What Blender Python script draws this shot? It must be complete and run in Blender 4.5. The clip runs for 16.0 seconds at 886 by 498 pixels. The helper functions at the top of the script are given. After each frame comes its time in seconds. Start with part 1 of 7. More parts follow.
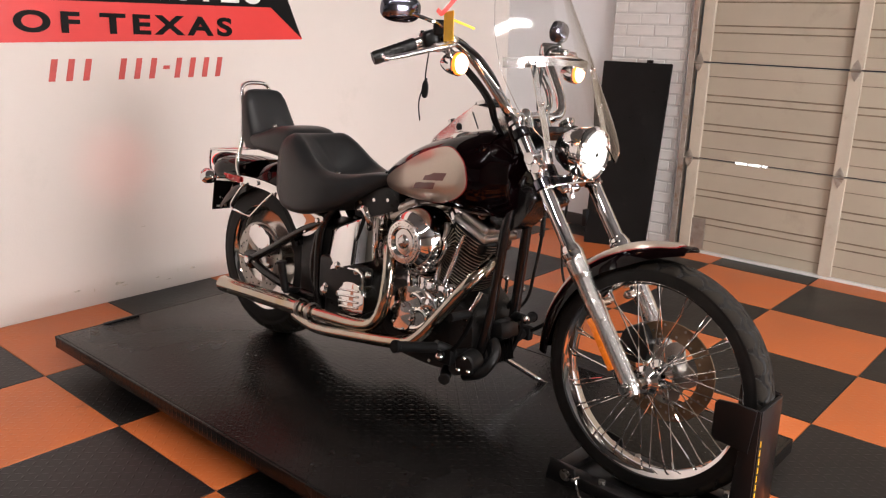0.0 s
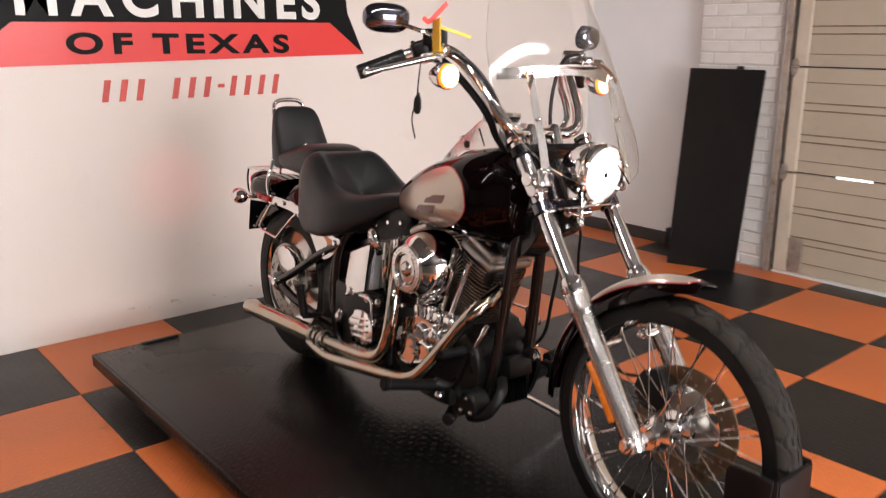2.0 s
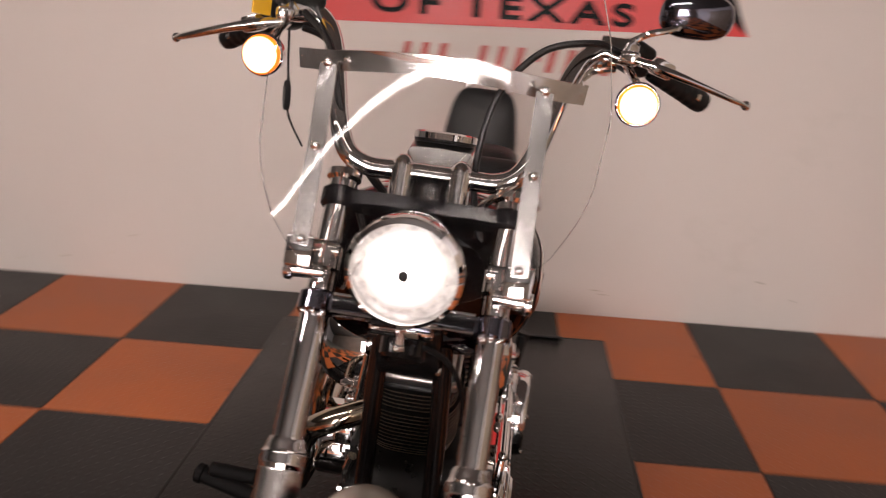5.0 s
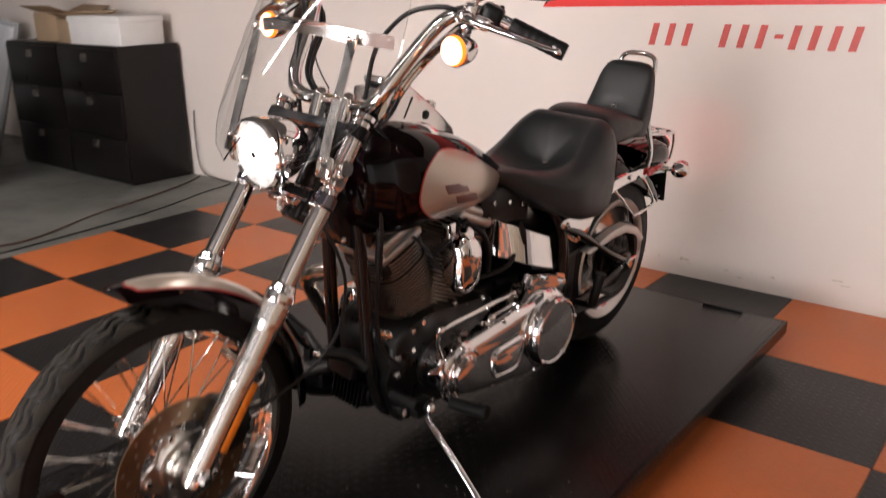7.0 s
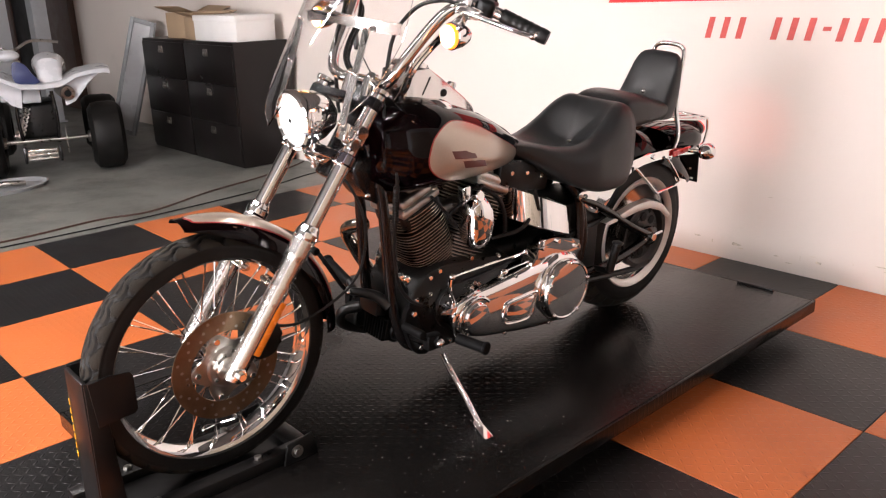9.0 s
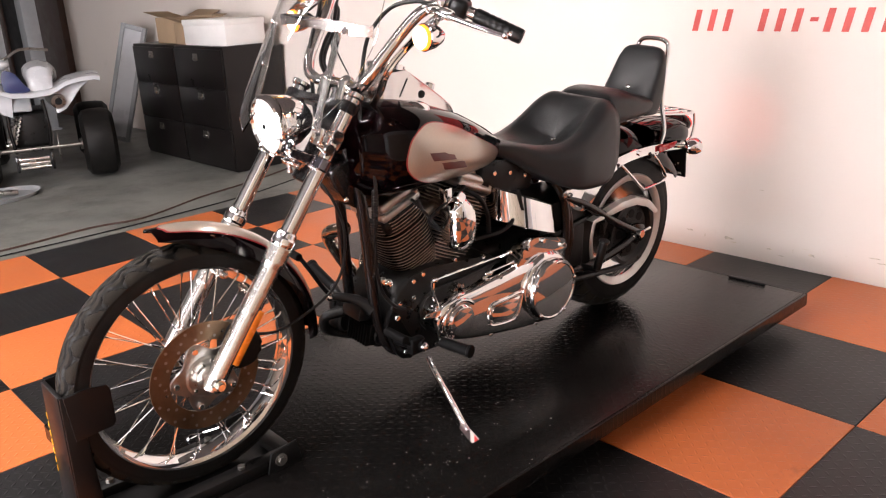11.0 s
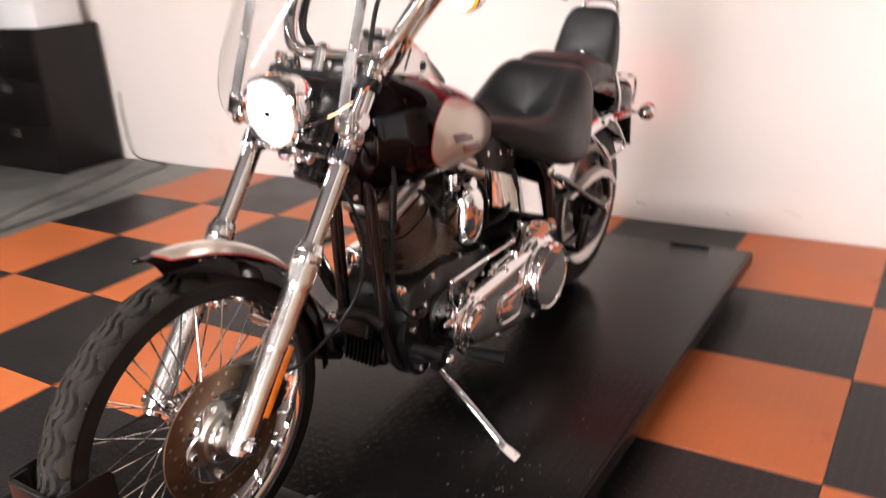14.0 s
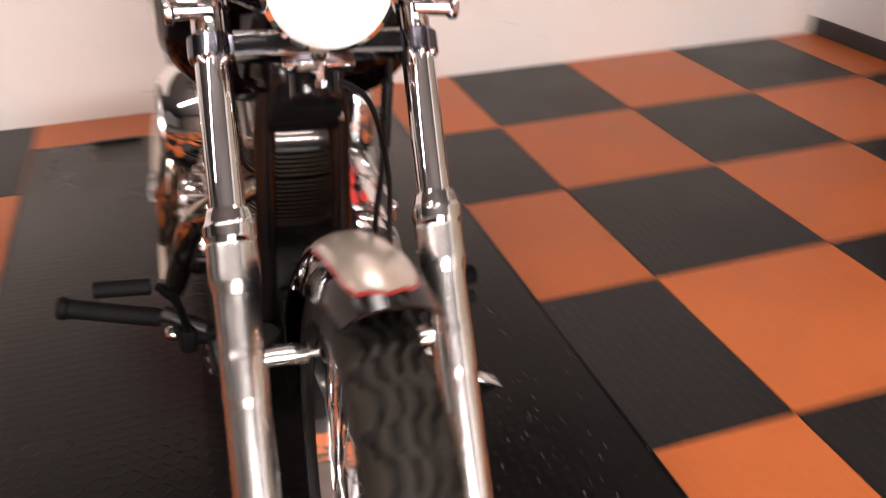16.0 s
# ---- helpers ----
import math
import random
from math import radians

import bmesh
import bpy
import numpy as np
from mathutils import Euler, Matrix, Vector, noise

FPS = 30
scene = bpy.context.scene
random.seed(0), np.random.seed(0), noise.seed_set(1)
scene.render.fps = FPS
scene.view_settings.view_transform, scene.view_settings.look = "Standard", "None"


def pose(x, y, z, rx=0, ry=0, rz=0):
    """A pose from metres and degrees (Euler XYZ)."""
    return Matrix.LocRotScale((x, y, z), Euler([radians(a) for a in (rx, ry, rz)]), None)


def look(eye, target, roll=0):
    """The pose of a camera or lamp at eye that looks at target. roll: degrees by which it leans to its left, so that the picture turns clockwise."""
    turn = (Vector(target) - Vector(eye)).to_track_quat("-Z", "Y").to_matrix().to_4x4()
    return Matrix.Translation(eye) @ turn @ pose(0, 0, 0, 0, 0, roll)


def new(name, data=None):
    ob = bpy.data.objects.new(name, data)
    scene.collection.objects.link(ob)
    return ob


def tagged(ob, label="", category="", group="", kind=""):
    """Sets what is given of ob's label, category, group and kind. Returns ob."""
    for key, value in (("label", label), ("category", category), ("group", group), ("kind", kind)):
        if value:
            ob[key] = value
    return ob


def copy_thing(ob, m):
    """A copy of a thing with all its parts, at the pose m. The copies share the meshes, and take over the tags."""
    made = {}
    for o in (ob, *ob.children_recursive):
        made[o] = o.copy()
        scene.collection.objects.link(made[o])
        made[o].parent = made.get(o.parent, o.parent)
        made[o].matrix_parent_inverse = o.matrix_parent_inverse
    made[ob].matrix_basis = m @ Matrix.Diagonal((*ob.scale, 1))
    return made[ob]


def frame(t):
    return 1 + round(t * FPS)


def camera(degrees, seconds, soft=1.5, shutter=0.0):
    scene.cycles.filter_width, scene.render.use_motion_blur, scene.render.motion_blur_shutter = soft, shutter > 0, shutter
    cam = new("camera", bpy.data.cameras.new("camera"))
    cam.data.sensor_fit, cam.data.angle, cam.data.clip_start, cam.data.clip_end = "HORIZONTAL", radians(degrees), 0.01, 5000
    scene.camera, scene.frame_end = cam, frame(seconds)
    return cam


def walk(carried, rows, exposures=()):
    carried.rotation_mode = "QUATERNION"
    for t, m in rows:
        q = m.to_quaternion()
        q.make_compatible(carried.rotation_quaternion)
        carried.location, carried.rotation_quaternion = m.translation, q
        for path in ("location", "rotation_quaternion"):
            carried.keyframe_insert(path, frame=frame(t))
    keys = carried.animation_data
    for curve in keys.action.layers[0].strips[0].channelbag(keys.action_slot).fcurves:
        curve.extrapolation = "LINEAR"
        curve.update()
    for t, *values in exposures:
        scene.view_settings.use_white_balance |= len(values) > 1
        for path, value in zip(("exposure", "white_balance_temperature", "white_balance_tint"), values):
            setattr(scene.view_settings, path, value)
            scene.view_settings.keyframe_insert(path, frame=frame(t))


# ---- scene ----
cam = camera(57.0, 16.0, 1.2, 0.9)
PATH = [
    (0, (-3.035, -3.176, 1.416), (-1.581, -1.911, 0.881), 1.7),
    (0.5, (-3.024, -3.163, 1.397), (-1.565, -1.901, 0.869), 1.5),
    (1, (-3.008, -3.17, 1.391), (-1.551, -1.911, 0.847), 1.5),
    (1.5, (-2.884, -3.196, 1.389), (-1.487, -1.872, 0.845), 0.1),
    (2, (-2.625, -3.278, 1.411), (-1.386, -1.794, 0.9), -0.1),
    (2.5, (-2.386, -3.245, 1.415), (-1.194, -1.722, 0.906), -0.9),
    (3, (-2.101, -3.209, 1.431), (-0.971, -1.635, 0.936), -2.2),
    (3.5, (-1.776, -3.255, 1.425), (-0.936, -1.515, 0.907), 0.2),
    (4, (-1.492, -3.177, 1.398), (-0.926, -1.334, 0.864), -0.7),
    (4.2, (-1.377, -3.126, 1.415), (-0.909, -1.266, 0.849), -0.4),
    (6.3, (-0.039, -2.855, 1.41), (-1.133, -1.276, 0.854), -0.0),
    (6.5, (0.096, -2.895, 1.414), (-1.049, -1.346, 0.877), -1.9),
    (7, (0.331, -3.036, 1.398), (-0.861, -1.555, 0.777), -0.9),
    (7.5, (0.519, -3.071, 1.405), (-0.728, -1.636, 0.785), -1.9),
    (8, (0.715, -3.085, 1.4), (-0.617, -1.725, 0.788), 0.4),
    (8.5, (0.773, -3.11, 1.401), (-0.611, -1.813, 0.766), -0.7),
    (8.7, (0.784, -3.118, 1.386), (-0.616, -1.831, 0.766), -1.2),
    (11, (0.816, -3.052, 1.39), (-0.594, -1.775, 0.77), -3.0),
    (11.5, (0.826, -3.055, 1.383), (-0.588, -1.784, 0.761), -3.0),
    (12, (0.799, -3.051, 1.399), (-0.609, -1.776, 0.772), -2.7),
    (12.5, (0.785, -3.054, 1.396), (-0.62, -1.778, 0.765), -2.6),
    (13, (0.701, -3.084, 1.396), (-0.657, -1.756, 0.769), -2.2),
    (13.5, (0.445, -3.175, 1.413), (-0.749, -1.694, 0.795), -3.2),
    (14, (0.16, -3.177, 1.362), (-0.86, -1.604, 0.666), -3.6),
    (14.5, (-0.16, -3.076, 1.326), (-0.875, -1.419, 0.463), -3.4),
    (15, (-0.536, -3.057, 1.304), (-0.838, -1.312, 0.374), -2.6),
    (15.5, (-0.864, -2.958, 1.277), (-0.851, -1.191, 0.341), -1.5),
    (16, (-1.177, -2.883, 1.271), (-0.653, -1.246, 0.249), -0.9),
]
walk(cam, [(t, look(eye, target, roll)) for t, eye, target, roll in PATH],
     [(0, -0.15, 6410, 13), (1.5, -0.16, 6410, 13), (2.5, -0.32, 6460, 14), (3.5, -0.85, 6810, 19), (4.2, -0.98, 6910, 21), (6.3, -0.7, 6710, 17), (7, -0.35, 6460, 14), (8, 0.18, 6310, 14),
      (11, 0.36, 6310, 15), (13, 0.36, 6310, 15), (14, 0.28, 6300, 14), (14.5, 0.4, 6450, 15), (15, 0.43, 6700, 18), (15.5, 0.26, 6750, 19), (16, -0.08, 6650, 18)])
LIGHTS = [(x, -3.2) for x in (-1.12, -3.58)]


# ---- world and light ----
world = bpy.data.worlds.new("world")
scene.world = world
world.use_nodes = True
world.node_tree.nodes["Background"].inputs[0].default_value = (0.8, 0.85, 1.0, 1)
world.node_tree.nodes["Background"].inputs[1].default_value = 0.05
TUBE_STRENGTH = 192.0
HEADLAMP_STRENGTH = 14.0
WINDOW_POWER = 260.0
TAIL_POWER = 4.0


# ---- materials ----
def node(nt, kind, **values):
    n = nt.nodes.new(kind)
    for key, value in values.items():
        if key.startswith("i_"):
            n.inputs[key[2:].replace("_", " ")].default_value = value
        else:
            setattr(n, key, value)
    return n


def math_node(nt, op, a, b=None, c=None):
    n = nt.nodes.new("ShaderNodeMath")
    n.operation = op
    for slot, v in enumerate((a, b, c)):
        if v is None:
            continue
        if isinstance(v, (int, float)):
            n.inputs[slot].default_value = v
        else:
            nt.links.new(v, n.inputs[slot])
    return n.outputs[0]


def plate_height(nt, coord, size, along=0.44, across=0.13):
    """The raised bars of tread plate, turned in every second cell."""
    sep = node(nt, "ShaderNodeSeparateXYZ")
    nt.links.new(coord, sep.inputs[0])
    x, y = (math_node(nt, "DIVIDE", sep.outputs[k], size) for k in (0, 1))
    u, v = (math_node(nt, "SUBTRACT", math_node(nt, "FRACT", k), 0.5) for k in (x, y))
    odd = math_node(nt, "FLOORED_MODULO", math_node(nt, "ADD", math_node(nt, "FLOOR", x), math_node(nt, "FLOOR", y)), 2.0)
    sign = math_node(nt, "SUBTRACT", math_node(nt, "MULTIPLY", odd, 2.0), 1.0)
    sv = math_node(nt, "MULTIPLY", v, sign)
    p, q = math_node(nt, "ADD", u, sv), math_node(nt, "SUBTRACT", u, sv)
    pp = math_node(nt, "POWER", math_node(nt, "ABSOLUTE", math_node(nt, "DIVIDE", p, along * 1.41)), 2.0)
    qq = math_node(nt, "POWER", math_node(nt, "ABSOLUTE", math_node(nt, "DIVIDE", q, across * 1.41)), 2.0)
    left = math_node(nt, "SUBTRACT", 1.0, math_node(nt, "ADD", pp, qq))
    return math_node(nt, "MAXIMUM", left, 0.0)


def material(name, color, rough=0.5, metal=0.0, coat=0.0, vary=0.12, vary_scale=3.0, grain=0.0, grain_scale=150.0,
             rough_vary=0.08, plate=0.0, plate_size=0.03, stains=None, random_shift=0.0, coat_rough=0.04, spec=0.5):
    m = bpy.data.materials.new(name)
    m.use_nodes = True
    nt = m.node_tree
    b = nt.nodes["Principled BSDF"]
    b.inputs["Metallic"].default_value = metal
    b.inputs["Coat Weight"].default_value = coat
    b.inputs["Coat Roughness"].default_value = coat_rough
    b.inputs["Specular IOR Level"].default_value = spec
    coord = node(nt, "ShaderNodeTexCoord").outputs["Object"]
    big = node(nt, "ShaderNodeTexNoise", i_Scale=vary_scale, i_Detail=5.0, i_Roughness=0.6)
    nt.links.new(coord, big.inputs["Vector"])
    ramp = node(nt, "ShaderNodeMapRange", i_From_Min=0.3, i_From_Max=0.7, i_To_Min=1 - vary, i_To_Max=1 + vary)
    nt.links.new(big.outputs[0], ramp.inputs[0])
    value = ramp.outputs[0]
    if random_shift:
        info = node(nt, "ShaderNodeObjectInfo")
        shift = node(nt, "ShaderNodeMapRange", i_To_Min=1 - random_shift, i_To_Max=1 + random_shift)
        nt.links.new(info.outputs["Random"], shift.inputs[0])
        value = math_node(nt, "MULTIPLY", value, shift.outputs[0])
    mul = node(nt, "ShaderNodeVectorMath", operation="SCALE")
    mul.inputs[0].default_value = color
    nt.links.new(value, mul.inputs["Scale"])
    out = mul.outputs[0]
    if stains:
        scol, scale, lo, hi = stains
        sn = node(nt, "ShaderNodeTexNoise", i_Scale=scale, i_Detail=8.0, i_Roughness=0.7)
        nt.links.new(coord, sn.inputs["Vector"])
        sr = node(nt, "ShaderNodeMapRange", i_From_Min=lo, i_From_Max=hi)
        nt.links.new(sn.outputs[0], sr.inputs[0])
        mix = node(nt, "ShaderNodeMix", data_type="RGBA")
        nt.links.new(sr.outputs[0], mix.inputs[0])
        nt.links.new(out, mix.inputs[6])
        mix.inputs[7].default_value = (*scol, 1)
        out = mix.outputs[2]
    nt.links.new(out, b.inputs["Base Color"])
    fine = node(nt, "ShaderNodeTexNoise", i_Scale=grain_scale, i_Detail=3.0)
    nt.links.new(coord, fine.inputs["Vector"])
    rr = node(nt, "ShaderNodeMapRange", i_From_Min=0.3, i_From_Max=0.7, i_To_Min=max(rough - rough_vary, 0.01), i_To_Max=rough + rough_vary)
    nt.links.new(big.outputs[0], rr.inputs[0])
    nt.links.new(rr.outputs[0], b.inputs["Roughness"])
    if grain or plate:
        height = math_node(nt, "MULTIPLY", fine.outputs[0], grain)
        if plate:
            height = math_node(nt, "ADD", height, math_node(nt, "MULTIPLY", plate_height(nt, coord, plate_size), plate))
        bump = node(nt, "ShaderNodeBump", i_Strength=1.0, i_Distance=1.0)
        nt.links.new(height, bump.inputs["Height"])
        nt.links.new(bump.outputs[0], b.inputs["Normal"])
    return m


def glowing(name, color, strength, base=(0.8, 0.8, 0.8)):
    m = bpy.data.materials.new(name)
    m.use_nodes = True
    b = m.node_tree.nodes["Principled BSDF"]
    b.inputs["Base Color"].default_value = (*base, 1)
    b.inputs["Roughness"].default_value = 0.2
    b.inputs["Emission Color"].default_value = (*color, 1)
    b.inputs["Emission Strength"].default_value = strength
    return m


CHROME = material("chrome", (0.82, 0.81, 0.8), 0.035, 1.0, vary=0.03, rough_vary=0.015, vary_scale=12)
BRUSHED = material("brushed bright alloy", (0.74, 0.72, 0.7), 0.2, 1.0, vary=0.05, vary_scale=12)
HEAD_ALLOY = material("satin rocker box alloy", (0.56, 0.53, 0.5), 0.36, 1.0, vary=0.06, vary_scale=14)
SATIN = material("satin alloy", (0.75, 0.73, 0.7), 0.5, 0.9, vary=0.05, vary_scale=12)
SLIDER = material("satin polished alloy", (0.78, 0.76, 0.73), 0.24, 1.0, vary=0.02, vary_scale=6, rough_vary=0.01)
# chrome whose dark reflection of the room is put into the base colour
CHROME_DARKENED = material("chrome toned dark for its reflection", (0.2, 0.2, 0.24), 0.05, 1.0, vary=0.05)
ALLOY = material("polished alloy", (0.66, 0.64, 0.61), 0.15, 1.0, vary=0.05, vary_scale=20, rough_vary=0.05)
STEEL = material("dull steel", (0.36, 0.34, 0.31), 0.32, 1.0, vary=0.15, vary_scale=25)
ROTOR = material("brake rotor steel", (0.2, 0.14, 0.09), 0.42, 1.0, vary=0.2, vary_scale=30, rough_vary=0.1)
DARK_PAINT = material("dark cherry paint", (0.0018, 0.0004, 0.0006), 0.025, 0.0, spec=0.19, vary=0.15, vary_scale=4, rough_vary=0.012)
SILVER_PAINT = material("silver metallic paint", (0.5, 0.425, 0.345), 0.32, 0.65, coat=1.0, vary=0.05, vary_scale=300, rough_vary=0.04)
RED_STRIPE = material("red pinstripe paint", (0.27, 0.018, 0.016), 0.3, coat=1.0, vary=0.05)
BADGE = material("dark red badge paint", (0.1, 0.016, 0.012), 0.35, coat=0.6, vary=0.1)
LEATHER = material("black vinyl seat cover", (0.011, 0.0118, 0.0125), 0.4, vary=0.2, vary_scale=14, grain=0.0006, grain_scale=260, rough_vary=0.07)
RUBBER = material("tyre rubber", (0.006, 0.0055, 0.005), 0.5, spec=0.2, vary=0.25, vary_scale=18, grain=0.0003, grain_scale=300, stains=((0.014, 0.012, 0.01), 9.0, 0.52, 0.85))
TREAD = material("dusty tread rubber", (0.021, 0.0175, 0.0135), 0.75, spec=0.12, vary=0.3, vary_scale=14, grain=0.0004, grain_scale=300, stains=((0.01, 0.009, 0.008), 7.0, 0.5, 0.8))
PEG_RUBBER = material("matt black peg rubber", (0.003, 0.0028, 0.0028), 0.6, spec=0.08, vary=0.2, vary_scale=20)
SOFT_BLACK = material("black plastic", (0.005, 0.005, 0.005), 0.38, spec=0.3, vary=0.15, vary_scale=20, grain=0.0002, grain_scale=350)
ENGINE_BLACK = material("black wrinkle engine paint", (0.005, 0.0046, 0.0043), 0.35, spec=0.35, vary=0.3, vary_scale=30, grain=0.0004, grain_scale=500, rough_vary=0.12)
FRAME_BLACK = material("black gloss frame paint", (0.006, 0.005, 0.005), 0.2, vary=0.2, vary_scale=9)
# paint of the upper yoke; on the lower one it replaces a dark reflection
YOKE_BLACK = material("black gloss yoke paint and dark reflection", (0.005, 0.0045, 0.005), 0.08, spec=0.22, vary=0.1, vary_scale=9)
FIN_EDGE = material("machined fin edge", (0.5, 0.43, 0.36), 0.48, 1.0, vary=0.2, vary_scale=40)
EXHAUST = material("heat-tinted chrome pipe", (0.46, 0.42, 0.36), 0.1, 1.0, vary=0.05, vary_scale=6, stains=((0.5, 0.33, 0.17), 5.0, 0.5, 0.75))
AMBER = glowing("lit amber lens", (1.0, 0.2, 0.02), 2.2, (0.8, 0.2, 0.02))
AMBER_CORE = glowing("bright centre of the amber lens", (1.0, 0.5, 0.3), 8.0, (0.8, 0.4, 0.1))
AMBER_PLAIN = material("amber reflector", (0.75, 0.2, 0.015), 0.25, coat=1.0, vary=0.1, vary_scale=60)
RED_LENS = material("red reflector", (0.5, 0.02, 0.02), 0.25, coat=1.0, vary=0.1, vary_scale=60)
TAIL = glowing("lit red tail lens", (1.0, 0.03, 0.02), 1.6, (0.5, 0.01, 0.01))
HEADLAMP = glowing("lit headlamp lens", (1.0, 0.97, 0.92), HEADLAMP_STRENGTH, (0.5, 0.49, 0.47))
# the lens glows most at its middle and is fluted towards the rim
_nt = HEADLAMP.node_tree
_co = _nt.nodes.new("ShaderNodeTexCoord")
_off = node(_nt, "ShaderNodeVectorMath", operation="SUBTRACT")
_off.inputs[1].default_value = (1.447, 0.003, 0.926)
_len = node(_nt, "ShaderNodeVectorMath", operation="LENGTH")
_flute = node(_nt, "ShaderNodeTexNoise", i_Scale=60.0, i_Detail=2.0)
_nt.links.new(_co.outputs["Object"], _off.inputs[0])
_nt.links.new(_off.outputs[0], _len.inputs[0])
_nt.links.new(_co.outputs["Object"], _flute.inputs["Vector"])
_fall = node(_nt, "ShaderNodeMapRange", i_From_Min=0.015, i_From_Max=0.066, i_To_Min=1.0, i_To_Max=0.0)
_nt.links.new(_len.outputs["Value"], _fall.inputs[0])
_core = math_node(_nt, "MULTIPLY", math_node(_nt, "POWER", _fall.outputs[0], 2.6), HEADLAMP_STRENGTH * 1.3)
_ridge = node(_nt, "ShaderNodeMapRange", i_From_Min=0.38, i_From_Max=0.62, i_To_Min=0.1, i_To_Max=1.6)
_nt.links.new(_flute.outputs[0], _ridge.inputs[0])
_amt = math_node(_nt, "ADD", _core, math_node(_nt, "MULTIPLY", _ridge.outputs[0], 0.3))
_nt.links.new(_amt, _nt.nodes["Principled BSDF"].inputs["Emission Strength"])
TUBE = glowing("fluorescent tube", (1.0, 0.925, 0.865), TUBE_STRENGTH)
SKY_GLOW = glowing("bright daylight", (0.93, 0.96, 1.0), 12.0)
DUST_GLINT = material("pale dust and glint speck", (0.3, 0.28, 0.26), 0.6, vary=0.2, vary_scale=40)
GAP_LIGHT = glowing("daylight in the door gap", (0.9, 0.95, 1.0), 3.0)

FLOOR_ORANGE = material("orange floor tile", (0.52, 0.136, 0.037), 0.38, spec=0.33, vary=0.12, vary_scale=2.2, grain=0.0003, grain_scale=220, plate=0.001,
                        plate_size=0.03, random_shift=0.1, stains=((0.2, 0.05, 0.015), 5.0, 0.6, 0.85))
FLOOR_BLACK = material("black floor tile", (0.009, 0.0085, 0.0085), 0.36, spec=0.33, vary=0.25, vary_scale=2.2, grain=0.0003, grain_scale=220, plate=0.001,
                       plate_size=0.03, random_shift=0.2, stains=((0.06, 0.055, 0.05), 4.0, 0.6, 0.9))
DECK_MAT = material("black ribbed lift deck", (0.0055, 0.0048, 0.0045), 0.24, spec=0.16, vary=0.3, vary_scale=1.6, rough_vary=0.07, grain=0.0001, grain_scale=250, plate=0.0005,
                    plate_size=0.026, stains=((0.03, 0.027, 0.025), 3.5, 0.62, 0.9))
DECK_EDGE = material("black painted steel", (0.006, 0.0055, 0.0055), 0.35, spec=0.3, vary=0.2, vary_scale=6, stains=((0.03, 0.024, 0.018), 12.0, 0.62, 0.8))
CONCRETE = material("grey concrete", (0.19, 0.192, 0.175), 0.45, vary=0.28, vary_scale=3.0, rough_vary=0.15, grain=0.0012, grain_scale=60, stains=((0.085, 0.086, 0.078), 2.6, 0.46, 0.72))
WALL_WHITE = material("white wall paint", (0.735, 0.662, 0.605), 0.6, vary=0.025, vary_scale=0.9, grain=0.0006, grain_scale=90, stains=((0.6, 0.55, 0.48), 1.7, 0.6, 0.9))
WALL_GREY = material("white side wall paint", (0.76, 0.765, 0.775), 0.6, vary=0.04, vary_scale=1.2, grain=0.0006, grain_scale=90)
BRICK_WHITE = material("white painted brick", (0.68, 0.66, 0.63), 0.65, vary=0.06, vary_scale=8, grain=0.0015, grain_scale=60, random_shift=0.05)
MORTAR = material("grey painted mortar", (0.58, 0.56, 0.54), 0.8, vary=0.1, vary_scale=10, grain=0.002, grain_scale=50)
SCUFF = material("dirt scuff on paint", (0.58, 0.51, 0.42), 0.7, vary=0.35, vary_scale=40)
BASEBOARD = material("dark vinyl baseboard", (0.035, 0.033, 0.032), 0.5, vary=0.2, vary_scale=6)
CEILING = material("dark grey ceiling panel", (0.1, 0.098, 0.095), 0.8, vary=0.15, vary_scale=1)
WALL_DARK = material("grey-brown wall panelling", (0.36, 0.33, 0.3), 0.6, vary=0.15, vary_scale=1)
DOOR_BEIGE = material("beige painted steel door", (0.41, 0.355, 0.275), 0.45, vary=0.06, vary_scale=2, grain=0.0004, grain_scale=120, stains=((0.3, 0.25, 0.18), 3.5, 0.58, 0.85))
DOOR_STILE = material("cream painted steel stile", (0.5, 0.44, 0.35), 0.45, vary=0.08, vary_scale=5, stains=((0.36, 0.28, 0.2), 9.0, 0.6, 0.85))
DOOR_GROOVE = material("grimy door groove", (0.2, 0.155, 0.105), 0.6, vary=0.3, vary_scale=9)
RUST_STEEL = material("worn galvanised steel", (0.4, 0.36, 0.31), 0.45, 0.7, vary=0.2, vary_scale=18, stains=((0.2, 0.11, 0.05), 14.0, 0.55, 0.75))
SIGN_RED = material("red sign vinyl", (0.72, 0.045, 0.04), 0.4, vary=0.04)
SIGN_BLACK = material("black sign vinyl", (0.005, 0.0045, 0.0045), 0.55, spec=0.15, vary=0.1)
SIGN_WHITE = material("white sign vinyl", (0.8, 0.78, 0.75), 0.4, vary=0.03)
PAINT_RED = material("red painted strokes", (0.58, 0.085, 0.07), 0.5, vary=0.12, vary_scale=25)
CABINET = material("black painted steel cabinet", (0.007, 0.0055, 0.0053), 0.34, spec=0.3, vary=0.15, vary_scale=2)
CARD = material("brown cardboard", (0.34, 0.24, 0.15), 0.75, vary=0.1, vary_scale=6, grain=0.0005)
WHITE_CARD = material("white cardboard", (0.7, 0.69, 0.67), 0.6, vary=0.05, vary_scale=5)
PLASTIC_WHITE = material("white plastic", (0.5, 0.51, 0.53), 0.3, coat=0.4, vary=0.06, vary_scale=5)
PLASTIC_BLUE = material("navy blue vinyl", (0.02, 0.03, 0.1), 0.4, vary=0.1, vary_scale=9)
